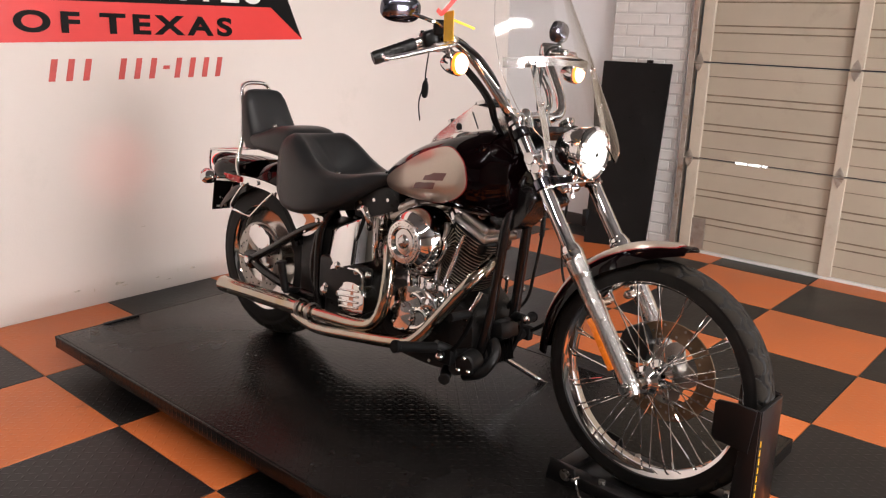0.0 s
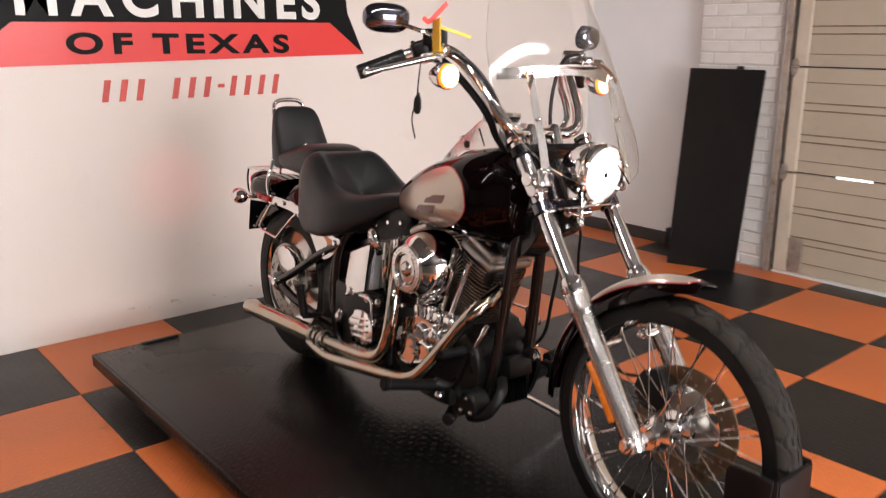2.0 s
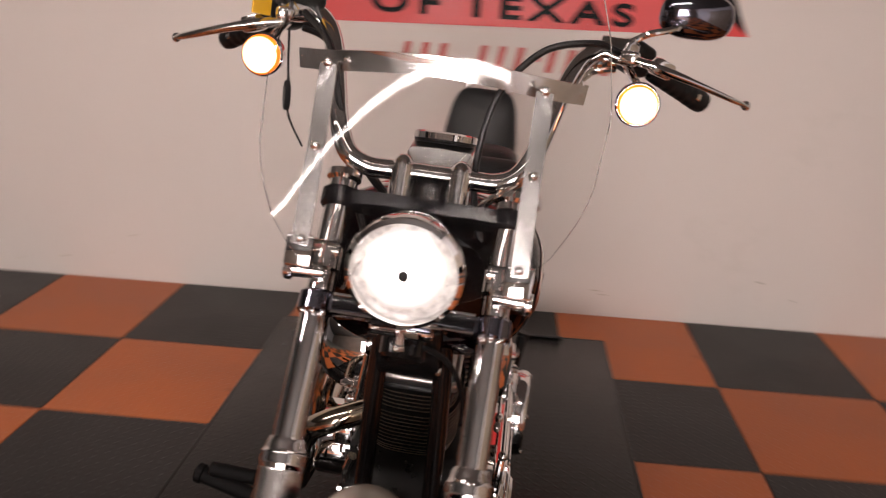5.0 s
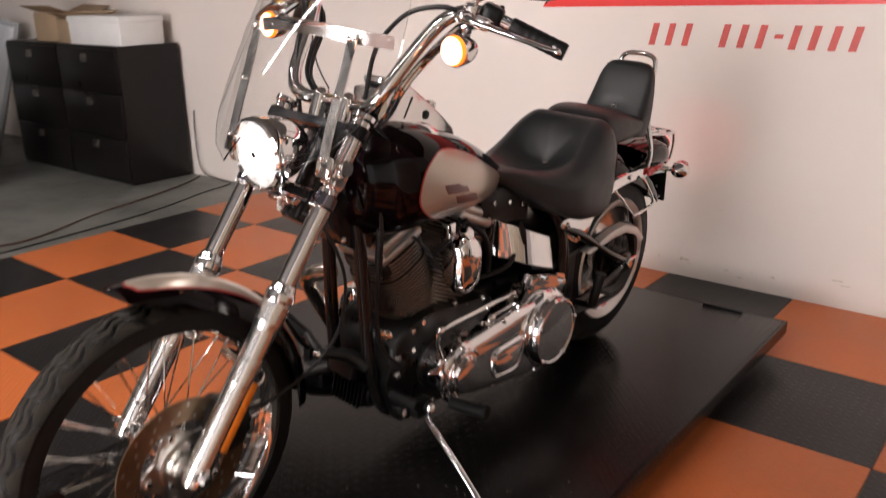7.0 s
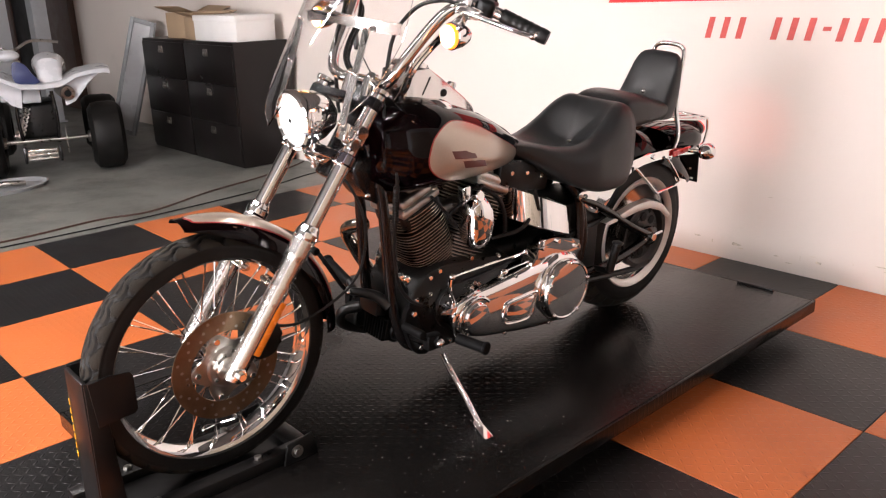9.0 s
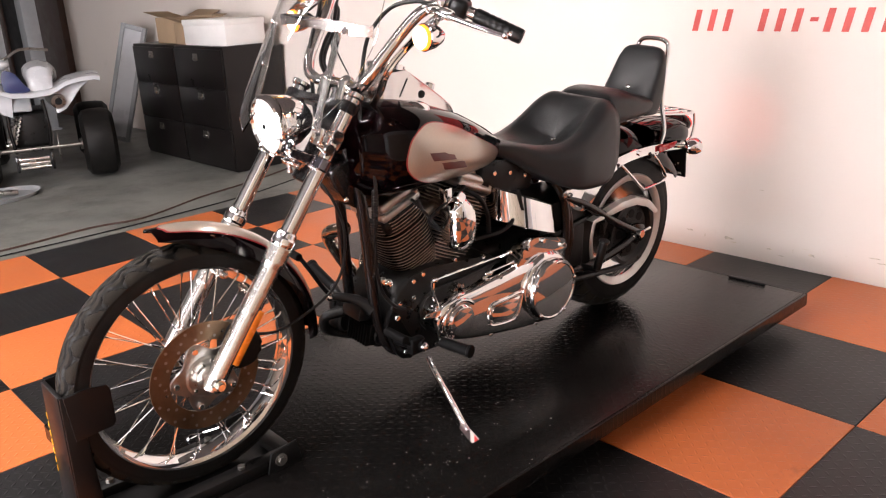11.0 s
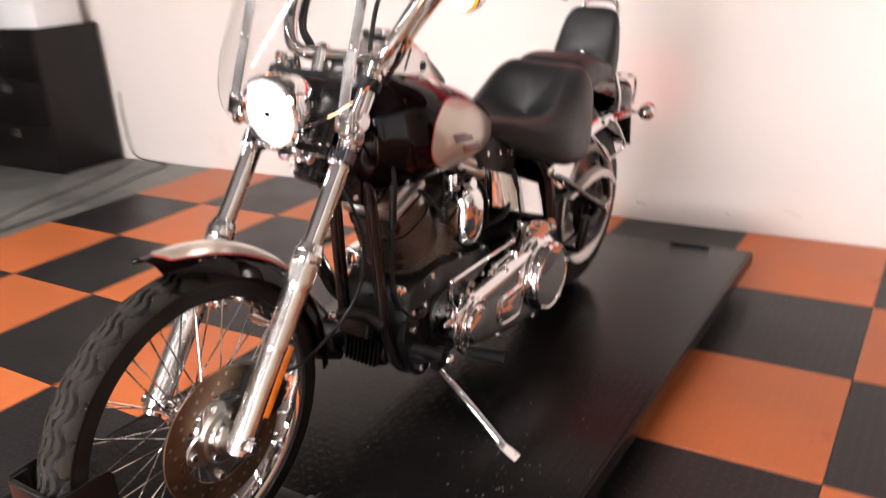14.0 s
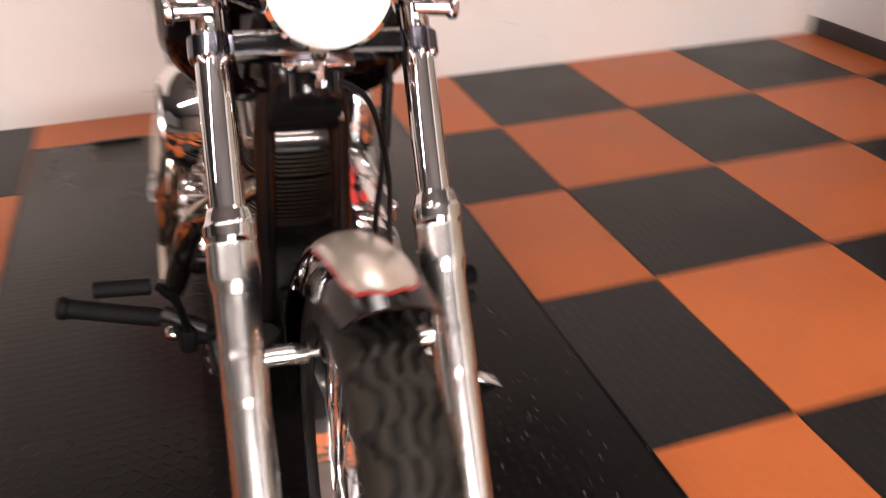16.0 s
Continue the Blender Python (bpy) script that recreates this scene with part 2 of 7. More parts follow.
WOOD_BROWN = material("dark brown painted wood", (0.05, 0.022, 0.014), 0.45, vary=0.2, vary_scale=7)
GREY_PAINT = material("grey painted steel", (0.3, 0.31, 0.32), 0.45, vary=0.1, vary_scale=5)
CORD_BROWN = material("brown rubber cord", (0.055, 0.025, 0.018), 0.5, vary=0.2, vary_scale=30)
CORD_BLACK = material("black rubber hose", (0.006, 0.0055, 0.0055), 0.4, spec=0.25, vary=0.2, vary_scale=40)
TAG_YELLOW = material("yellow plastic tag", (0.75, 0.42, 0.02), 0.45, vary=0.06, vary_scale=30)
TAG_RED = material("red plastic ribbon", (0.75, 0.06, 0.05), 0.45, vary=0.06, vary_scale=30)
IVORY = material("ivory plastic outlet", (0.55, 0.52, 0.46), 0.4, vary=0.05, vary_scale=40)
MIRROR_GLASS = material("mirror glass", (0.85, 0.86, 0.88), 0.02, 1.0, vary=0.01, rough_vary=0.005)

CLEAR = bpy.data.materials.new("clear acrylic")
CLEAR.use_nodes = True
_b = CLEAR.node_tree.nodes["Principled BSDF"]
_b.inputs["Base Color"].default_value = (0.97, 0.975, 0.97, 1)
_b.inputs["Roughness"].default_value = 0.01
_b.inputs["Transmission Weight"].default_value = 1.0
_b.inputs["IOR"].default_value = 1.27


# ---- mesh helpers ----
V = Vector


def part(name, bm, mat, parent=None, label="", smooth=True, angle=35):
    me = bpy.data.meshes.new(name)
    bmesh.ops.recalc_face_normals(bm, faces=bm.faces)
    if smooth:
        for f in bm.faces:
            f.smooth = True
        for e in bm.edges:
            if len(e.link_faces) == 2 and e.calc_face_angle(0) > radians(angle):
                e.smooth = False
    bm.to_mesh(me)
    bm.free()
    for mm in (mat if isinstance(mat, (list, tuple)) else [mat]):
        me.materials.append(mm)
    ob = new(name, me)
    if parent:
        ob.parent = parent
    if label:
        tagged(ob, label)
    return ob


def thing(name, m, label, category, group="", kind=""):
    ob = new(name)
    ob.empty_display_size = 0.1
    ob.matrix_basis = m
    return tagged(ob, label, category, group, kind)


def add(bm, verts, faces, m=None, slot=0):
    vs = [bm.verts.new(m @ V(v) if m else V(v)) for v in verts]
    for f in faces:
        try:
            face = bm.faces.new([vs[k] for k in f])
            face.material_index = slot
        except ValueError:
            pass
    return bm


def rings(bm, rows, closed_u=True, closed_v=False, caps=True, m=None, slot=0):
    """Skin over rows of points of the same count."""
    n, k = len(rows), len(rows[0])
    verts = [p for row in rows for p in row]
    faces = []
    for a in range(n if closed_v else n - 1):
        b = (a + 1) % n
        for c in range(k if closed_u else k - 1):
            d = (c + 1) % k
            faces.append((a * k + c, a * k + d, b * k + d, b * k + c))
    if caps and not closed_v:
        faces.append(tuple(range(k)))
        faces.append(tuple(reversed(range((n - 1) * k, n * k))))
    return add(bm, verts, faces, m, slot)


def lathe(bm, prof, m=None, seg=48, closed=False, slot=0):
    """Turns (radius, height) pairs round the local z axis."""
    rows = []
    for r, h in prof:
        rows.append([(max(r, 1e-5) * math.cos(2 * math.pi * k / seg), max(r, 1e-5) * math.sin(2 * math.pi * k / seg), h) for k in range(seg)])
    return rings(bm, rows, True, closed, not closed, m, slot)


def crisp(prof, d=0.0015):
    """Extra rings close to the corners of a lathe profile, so that straight runs shade straight."""
    out = []
    for k, (r, z) in enumerate(prof):
        for r2, z2 in [prof[k - 1]] if k else []:
            n = math.hypot(r2 - r, z2 - z)
            if n > 3 * d:
                out.append((r + (r2 - r) * d / n, z + (z2 - z) * d / n))
        out.append((r, z))
        for r2, z2 in prof[k + 1:k + 2]:
            n = math.hypot(r2 - r, z2 - z)
            if n > 3 * d:
                out.append((r + (r2 - r) * d / n, z + (z2 - z) * d / n))
    return out


def catmull(pts, n=8):
    pts = [V(p) for p in pts]
    out = []
    for k in range(len(pts) - 1):
        p0, p1, p2, p3 = pts[max(k - 1, 0)], pts[k], pts[k + 1], pts[min(k + 2, len(pts) - 1)]
        for s in range(n):
            t = s / n
            out.append(0.5 * ((2 * p1) + (p2 - p0) * t + (2 * p0 - 5 * p1 + 4 * p2 - p3) * t * t + (3 * p1 - p0 - 3 * p2 + p3) * t**3))
    out.append(pts[-1])
    return out


def tube(bm, pts, r, seg=12, n=8, smooth=True, m=None, flat=1.0, slot=0):
    """A pipe along points; r may be one radius or one for each given point."""
    rad = [r] * len(pts) if isinstance(r, (int, float)) else list(r)
    line = catmull(pts, n) if smooth and len(pts) > 2 else [V(p) for p in pts]
    rr = list(np.interp(np.linspace(0, len(pts) - 1, len(line)), range(len(pts)), rad))
    t0 = (line[1] - line[0]).normalized()
    up = V((0, 0, 1)) if abs(t0.z) < 0.9 else V((1, 0, 0))
    a = t0.cross(up).normalized()
    rows = []
    for k, p in enumerate(line):
        t = (line[min(k + 1, len(line) - 1)] - line[max(k - 1, 0)]).normalized()
        a = (a - t * a.dot(t)).normalized()
        b = t.cross(a)
        rows.append([p + (a * math.cos(2 * math.pi * c / seg) + b * math.sin(2 * math.pi * c / seg) * flat) * rr[k] for c in range(seg)])
    return rings(bm, rows, m=m, slot=slot)


def along(a, b):
    """A pose at a with z towards b."""
    d = V(b) - V(a)
    return Matrix.Translation(a) @ d.to_track_quat("Z", "Y").to_matrix().to_4x4()


def rod(bm, a, b, r, seg=14, r2=None, slot=0):
    h = (V(b) - V(a)).length
    e = min(r * 0.15, h * 0.2)
    r2 = r if r2 is None else r2
    return lathe(bm, [(0, 0), (r - e, 0), (r, e), (r2, h - e), (r2 - e, h), (0, h)], along(a, b), seg, slot=slot)


def merge(bm, other, m=None, slot=0):
    idx = {v: bm.verts.new(m @ v.co if m else v.co) for v in other.verts}
    for f in other.faces:
        try:
            face = bm.faces.new([idx[v] for v in f.verts])
            face.material_index = slot
        except ValueError:
            pass
    other.free()
    return bm


def box(bm, size, m=None, bev=0.004, seg=2, slot=0):
    o = bmesh.new()
    bmesh.ops.create_cube(o, size=1, matrix=Matrix.Diagonal((*size, 1)))
    if bev:
        bmesh.ops.bevel(o, geom=o.edges[:], offset=min(bev, min(size) * 0.45), segments=seg, affect="EDGES", profile=0.5)
    return merge(bm, o, m, slot)


def prism(bm, outline, h, m=None, bev=0.003, seg=2, slot=0):
    """A plate of a 2D outline, from z = 0 to h."""
    o = bmesh.new()
    low = [o.verts.new((x, y, 0)) for x, y in outline]
    top = [o.verts.new((x, y, h)) for x, y in outline]
    base = o.faces.new(list(reversed(low)))
    lid = o.faces.new(top)
    k = len(outline)
    for c in range(k):
        o.faces.new((low[c], low[(c + 1) % k], top[(c + 1) % k], top[c]))
    if bev:
        bmesh.ops.bevel(o, geom=list(lid.edges) + list(base.edges), offset=bev, segments=seg, affect="EDGES", profile=0.5)
    return merge(bm, o, m, slot)


def ball(bm, c, r, scale=(1, 1, 1), seg=20, slot=0, m=None):
    prof = [(r * math.sin(math.pi * k / 12), -r * math.cos(math.pi * k / 12)) for k in range(13)]
    mm = Matrix.Translation(c) @ (m or Matrix()) @ Matrix.Diagonal((*scale, 1))
    return lathe(bm, prof, mm, seg, slot=slot)


def spline2(pts, n=6):
    """A smooth closed outline through 2D points."""
    out, k = [], len(pts)
    for a in range(k):
        p0, p1, p2, p3 = (V((*pts[(a + d) % k], 0)) for d in (-1, 0, 1, 2))
        for s in range(n):
            t = s / n
            q = 0.5 * ((2 * p1) + (p2 - p0) * t + (2 * p0 - 5 * p1 + 4 * p2 - p3) * t * t + (3 * p1 - p0 - 3 * p2 + p3) * t**3)
            out.append((q.x, q.y))
    return out


def words(name, text, height, m, mat, parent, wide=1.0, bold=0.0, squeeze=1.0):
    """Flat letters of the built-in font as a mesh, their left foot at m."""
    def letters(body):
        c = bpy.data.curves.new(name, "FONT")
        c.body, c.size, c.extrude, c.offset = body, height / 0.7, 0.0015, bold
        tmp = new("letters", c)
        me = bpy.data.meshes.new_from_object(tmp)
        bpy.data.objects.remove(tmp)
        return me

    stop = max(v.co.x for v in letters("I").vertices)
    for k, ch in enumerate(text):
        if ch == " ":
            continue
        me = letters(ch)
        me.materials.append(mat)
        ob = new(name, me)
        shift = max(v.co.x for v in letters(text[:k] + "I").vertices) - stop
        xs = [v.co.x for v in me.vertices]
        mid, thin = (min(xs) + max(xs)) / 2, squeeze if ch != "I" else 1.0
        ob.matrix_basis = m @ Matrix.Diagonal((wide, 1, 1, 1)) @ Matrix.Translation((shift + mid * (1 - thin), 0, 0)) @ Matrix.Diagonal((thin, 1, 1, 1))
        ob.parent = parent


# y-axis lathe: local z along +y
TO_Y = pose(0, 0, 0, -90, 0, 0)


# ---- the room ----
WALL_Y, EAST_X, WEST_X, SOUTH_Y, CEIL_Z = 0.67, 2.0, -12.6, -7.2, 3.09
TILE = 0.6


def slab(name, lo, hi, mat, label, category, bev=0.0):
    bm = bmesh.new()
    size = [h - l for l, h in zip(lo, hi)]
    box(bm, size, Matrix.Translation([(l + h) / 2 for l, h in zip(lo, hi)]), bev)
    return tagged(part(name, bm, mat, smooth=False), label, category, kind="structure")


floor = slab("floor", (WEST_X, SOUTH_Y, -0.2), (EAST_X + 0.3, WALL_Y, -0.008), CONCRETE, "worn grey concrete floor with orange and black tiles laid on it", "floor")
wall_north = slab("wall_north", (WEST_X - 0.2, WALL_Y, -0.2), (EAST_X + 0.3, WALL_Y + 0.2, CEIL_Z), WALL_WHITE, "white painted wall with scuffs and red lettering", "wall")
WIN_X0, WIN_X1, WIN_Z0, WIN_Z1 = -2.4, 0.3, 0.2, 2.3
slab("wall_south", (WEST_X - 0.2, SOUTH_Y - 0.2, -0.2), (WIN_X0, SOUTH_Y, CEIL_Z), WALL_DARK, "plain grey-brown panelled wall beside a window", "wall")
slab("wall_south_east", (WIN_X1, SOUTH_Y - 0.2, -0.2), (EAST_X + 0.2, SOUTH_Y, CEIL_Z), WALL_DARK, "plain grey-brown panelled wall beside a window", "wall")
slab("wall_south_sill", (WIN_X0, SOUTH_Y - 0.2, -0.2), (WIN_X1, SOUTH_Y, WIN_Z0), WALL_DARK, "plain grey-brown panelled wall under a window", "wall")
slab("wall_south_head", (WIN_X0, SOUTH_Y - 0.2, WIN_Z1), (WIN_X1, SOUTH_Y, CEIL_Z), WALL_DARK, "plain grey-brown panelled wall over a window", "wall")
window = thing("window_1", pose((WIN_X0 + WIN_X1) / 2, SOUTH_Y - 0.1, WIN_Z0), "white framed shop window with daylight outside", "window", kind="structure")
for wx in (-1.32, -0.45, 0.45, 1.32):
    b = bmesh.new()
    box(b, (0.06, 0.08, WIN_Z1 - WIN_Z0), pose(wx, 0, (WIN_Z1 - WIN_Z0) / 2), 0.004)
    part("window_frame", b, PLASTIC_WHITE, window, smooth=False)
b = bmesh.new()
box(b, (WIN_X1 - WIN_X0 + 0.6, 0.02, 2.4), pose((WIN_X0 + WIN_X1) / 2, SOUTH_Y - 0.5, (WIN_Z0 + WIN_Z1) / 2), 0)
tagged(part("backdrop", b, SKY_GLOW, smooth=False), "plain bright daylight outside the window", "backdrop", kind="structure")
sky_lamp = bpy.data.lights.new("window_daylight", "AREA")
sky_lamp.shape, sky_lamp.size, sky_lamp.size_y, sky_lamp.energy, sky_lamp.color = "RECTANGLE", 2.6, 2.0, WINDOW_POWER, (1.0, 0.95, 0.9)
new("window_daylight", sky_lamp).matrix_basis = pose((WIN_X0 + WIN_X1) / 2, SOUTH_Y - 0.02, (WIN_Z0 + WIN_Z1) / 2, 90, 0, 0)
slab("wall_west", (WEST_X - 0.2, SOUTH_Y, -0.2), (WEST_X, WALL_Y, CEIL_Z), WALL_GREY, "plain white painted wall", "wall")
slab("ceiling", (WEST_X, SOUTH_Y, CEIL_Z), (EAST_X + 0.25, WALL_Y, CEIL_Z + 0.15), CEILING, "plain dark grey ceiling with a row of strip lights", "ceiling")

# east side: plastered wall, painted brick pier, then the sectional door
PLASTER_X = EAST_X + 0.07
slab("wall_east", (PLASTER_X, -0.26, -0.2), (EAST_X + 0.25, WALL_Y, CEIL_Z), WALL_GREY, "white painted side wall beside a brick pier", "wall")
wall_pier = slab("wall_pier", (EAST_X + 0.007, -0.8, -0.2), (EAST_X + 0.25, -0.26, CEIL_Z), MORTAR, "white painted brick pier beside the door", "wall")
DOOR_Y0, DOOR_Y1, DOOR_TOP = -0.88, -4.62, 2.45
slab("wall_lintel", (EAST_X + 0.02, DOOR_Y1, DOOR_TOP), (EAST_X + 0.2, -0.8, CEIL_Z), WALL_GREY, "white painted wall above the sectional door", "wall")
slab("wall_east_far", (EAST_X, SOUTH_Y, -0.2), (EAST_X + 0.2, DOOR_Y1, CEIL_Z), WALL_GREY, "white painted side wall beyond the door", "wall")

bm = bmesh.new()
box(bm, (0.012, WALL_Y + 0.26, 0.085), Matrix.Translation((PLASTER_X - 0.006, (WALL_Y - 0.26) / 2, 0.0425)), 0.003)
tagged(part("baseboard", bm, BASEBOARD, smooth=False), "dark vinyl baseboard along the white side wall", "baseboard", kind="structure")
# strip lights under the ceiling
def strip_light(x, y):
    t = thing("ceiling_light", pose(x, y, CEIL_Z), "white fluorescent strip light with a wraparound diffuser on the ceiling", "ceiling light", "strip lights")
    b = bmesh.new()
    box(b, (2.44, 0.11, 0.05), pose(0, 0, -0.026), 0.01)
    part("body", b, PLASTIC_WHITE, t)
    b = bmesh.new()
    rows = [[(x, 0.028 * f * math.cos(a), -0.052 - 0.024 * f * math.sin(a)) for a in (math.pi * k / 12 for k in range(13))] for x, f in ((-1.2, 0.9), (-1.19, 1.0), (1.19, 1.0), (1.2, 0.9))]
    rings(b, rows)
    part("diffuser", b, TUBE, t, "lit prismatic diffuser over the tubes")
    return t


light = strip_light(LIGHTS[0][0], LIGHTS[0][1])
for lx, ly in LIGHTS[1:]:
    copy_thing(light, pose(lx, ly, CEIL_Z))

# sectional door
door = thing("door_1", pose(0, 0, 0), "beige steel sectional garage door with hinges, closed", "garage door", kind="structure")
PANEL_H = 0.605
for k in range(4):
    b = bmesh.new()
    z0 = 0.012 + k * PANEL_H
    box(b, (0.035, DOOR_Y0 - DOOR_Y1, PANEL_H - 0.008), pose(EAST_X + 0.03, (DOOR_Y0 + DOOR_Y1) / 2, z0 + PANEL_H / 2), 0.005)
    section = part("section", b, DOOR_BEIGE, door, smooth=False)
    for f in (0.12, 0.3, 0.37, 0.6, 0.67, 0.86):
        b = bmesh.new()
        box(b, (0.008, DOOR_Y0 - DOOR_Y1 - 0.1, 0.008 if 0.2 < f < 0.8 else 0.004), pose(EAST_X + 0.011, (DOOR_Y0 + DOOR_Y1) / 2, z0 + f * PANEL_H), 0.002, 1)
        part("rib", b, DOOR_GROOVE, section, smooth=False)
    for y in (-0.93, -1.825, -2.75, -3.67, -4.57):
        b = bmesh.new()
        box(b, (0.024, 0.075, PANEL_H - 0.012), pose(EAST_X - 0.001, y, z0 + PANEL_H / 2), 0.004)
        part("stile", b, DOOR_STILE, section, smooth=False)
for k in range(1, 4):
    for y in (-0.9, -1.825, -2.75, -3.67, -4.59):
        b = bmesh.new()
        for dz in (-0.03, 0.03):
            prism(b, [(-0.028, 0.0), (-0.02, 0.03), (0, 0.062), (0.02, 0.03), (0.028, 0.0)], 0.005, pose(EAST_X - 0.014, y, 0.012 + k * PANEL_H, 0, 0, 0) @ pose(0, 0, 0, 90 if dz > 0 else -90, 0, 90 if dz > 0 else 90), 0.001)
        rod(b, (EAST_X - 0.022, y - 0.03, 0.012 + k * PANEL_H), (EAST_X - 0.022, y + 0.03, 0.012 + k * PANEL_H), 0.008, 10)
        part("hinge", b, RUST_STEEL, door, "worn galvanised hinge")
b = bmesh.new()
box(b, (0.05, DOOR_Y0 - DOOR_Y1, 0.02), pose(EAST_X + 0.015, (DOOR_Y0 + DOOR_Y1) / 2, 0.006), 0.006)
part("bottom_seal", b, WHITE_CARD, door, "pale rubber seal along the bottom")
for y0, y1 in ((-1.2, -1.275), (-1.285, -1.36), (-1.37, -1.4)):
    b = bmesh.new()
    box(b, (0.004, y0 - y1, 0.011), pose(EAST_X + 0.011, (y0 + y1) / 2, 0.012 + PANEL_H), 0.001, 1)
    part("gap", b, GAP_LIGHT, door, "bright sliver of daylight in the joint")
# track and jamb
b = bmesh.new()
box(b, (0.03, 0.05, DOOR_TOP), pose(EAST_X + 0.03, -0.815, DOOR_TOP / 2), 0.004)
part("jamb", b, WALL_GREY, door, "white painted jamb", smooth=False)
b = bmesh.new()
for dx in (-0.03, 0.012):
    box(b, (0.004, 0.035, DOOR_TOP), pose(EAST_X + dx, -0.855, DOOR_TOP / 2), 0.001, 1)
box(b, (0.045, 0.004, DOOR_TOP), pose(EAST_X - 0.01, -0.838, DOOR_TOP / 2), 0.001, 1)
part("track", b, RUST_STEEL, door, "worn steel roller track", smooth=False)
b = bmesh.new()
box(b, (0.006, 0.16, 0.2), pose(EAST_X - 0.004, -0.98, 0.13), 0.01)
part("corner_plate", b, RUST_STEEL, door, "worn steel bottom bracket", smooth=False)

# wall outlet and patches on the north wall
def outlet(x, z, w, h):
    t = thing("wall_outlet", pose(x, WALL_Y, z), "ivory plastic wall outlet plate", "outlet")
    b = bmesh.new()
    box(b, (w, 0.008, h), pose(0, -0.004, 0), 0.003)
    part("plate", b, IVORY, t)
    for dz in (-0.022, 0.022):
        b = bmesh.new()
        box(b, (0.032, 0.004, 0.028), pose(0, -0.009, dz), 0.001)
        part("socket", b, PLASTIC_WHITE, t)


outlet(1.164, 0.433, 0.085, 0.12)
rng = random.Random(5)
# faint scratches and smudges low on the wall
marks = [(-0.973, 0.358, 0.02, 0.002), (-1.128, 0.085, 0.035, 0.012), (-1.1, 0.068, 0.02, 0.006), (-1.259, 0.078, 0.006, 0.012), (-0.795, 0.082, 0.002, 0.018), (-0.705, 0.079, 0.02, 0.01), (-0.737, 0.104, 0.03, 0.002),
         (-0.651, 0.11, 0.004, 0.003), (-0.549, 0.108, 0.004, 0.004), (-0.427, 0.123, 0.04, 0.006), (-0.39, 0.105, 0.03, 0.004), (-0.853, 0.047, 0.03, 0.003), (-1.345, 0.09, 0.03, 0.006), (-0.912, 0.07, 0.02, 0.006)]
for k in range(10):
    marks.append((rng.choice((rng.uniform(-4.2, -1.7), rng.uniform(0.2, 1.9))), rng.uniform(0.04, 0.26), rng.uniform(0.008, 0.035), rng.uniform(0.002, 0.008)))
for x, z, w, h in marks:
    pts = []
    for c in range(9):
        a = 2 * math.pi * c / 9
        s = rng.uniform(0.35, 1.0)
        pts.append((x + math.cos(a) * w * s, WALL_Y - 0.0012, z + math.sin(a) * h * s))
    b = bmesh.new()
    add(b, pts, [tuple(range(9))])
    part("scuff", b, SCUFF, wall_north, smooth=False)

# painted sign
sign = thing("wall_sign", pose(0, WALL_Y, 0), "red and black painted shop sign with black and white lettering", "sign")


def flat_shape(name, outline, y, mat, parent, th=0.003, label=""):
    b = bmesh.new()
    prism(b, [(x, z) for x, z in outline], th, pose(0, -y + th, 0, 90, 0, 0), 0)
    return part(name, b, mat, parent, label, smooth=False)


flat_shape("red_field", [(-1.97, 1.272), (0.085, 1.298), (-0.05, 1.56), (-0.05, 2.2), (-1.83, 2.2), (-1.83, 1.56)], 0.004, SIGN_RED, sign)
flat_shape("black_band", [(-1.725, 1.462), (-0.135, 1.468), (0.075, 1.305), (-0.02, 1.52), (-0.04, 1.72), (-1.85, 1.72), (-1.87, 1.52), (-1.955, 1.285)], 0.007, SIGN_BLACK, sign)
words("letter", "OF TEXAS", 0.088, pose(-1.54, -0.0085, 1.328, 90, 0.6, 0), SIGN_BLACK, sign, 2.04, 0.0045, 0.78)
words("letter", "MACHINES", 0.17, pose(-1.745, -0.0105, 1.497, 90, 0.2, 0), SIGN_WHITE, sign, 1.32, 0.0075, 0.76)

# the number below the sign stays as plain bars
x = -1.385
for ch in "### ###-####":
    if ch == " ":
        x += 0.095
        continue
    w = 0.034 if ch == "#" else 0.04
    zz, hh = (1.104, 0.1) if ch == "#" else (1.148, 0.018)
    flat_shape("painted_bar", [(x, zz), (x + w * 0.9, zz), (x + w * 0.9 + hh * 0.22, zz + hh), (x + hh * 0.22, zz + hh)], 0.002 - WALL_Y, PAINT_RED, wall_north, 0.0015)
    x += w + (0.046 if ch == "#" else 0.02)

# far end: door in the north wall and grey post
far_door = thing("door_2", pose(0, 0, 0), "dark brown wooden door in a brown frame, closed", "door", kind="structure")
b = bmesh.new()
box(b, (1.62, 0.03, 2.05), pose(-11.66, WALL_Y - 0.015, 1.025), 0.004)
part("leaf", b, SIGN_BLACK, far_door)
for xx in (-11.4, -12.42):
    b = bmesh.new()
    box(b, (0.16, 0.06, 2.15), pose(xx + (1.0 if xx > -12 else 0.0), WALL_Y - 0.03, 1.075), 0.006)
    part("frame_post", b, WOOD_BROWN, far_door)


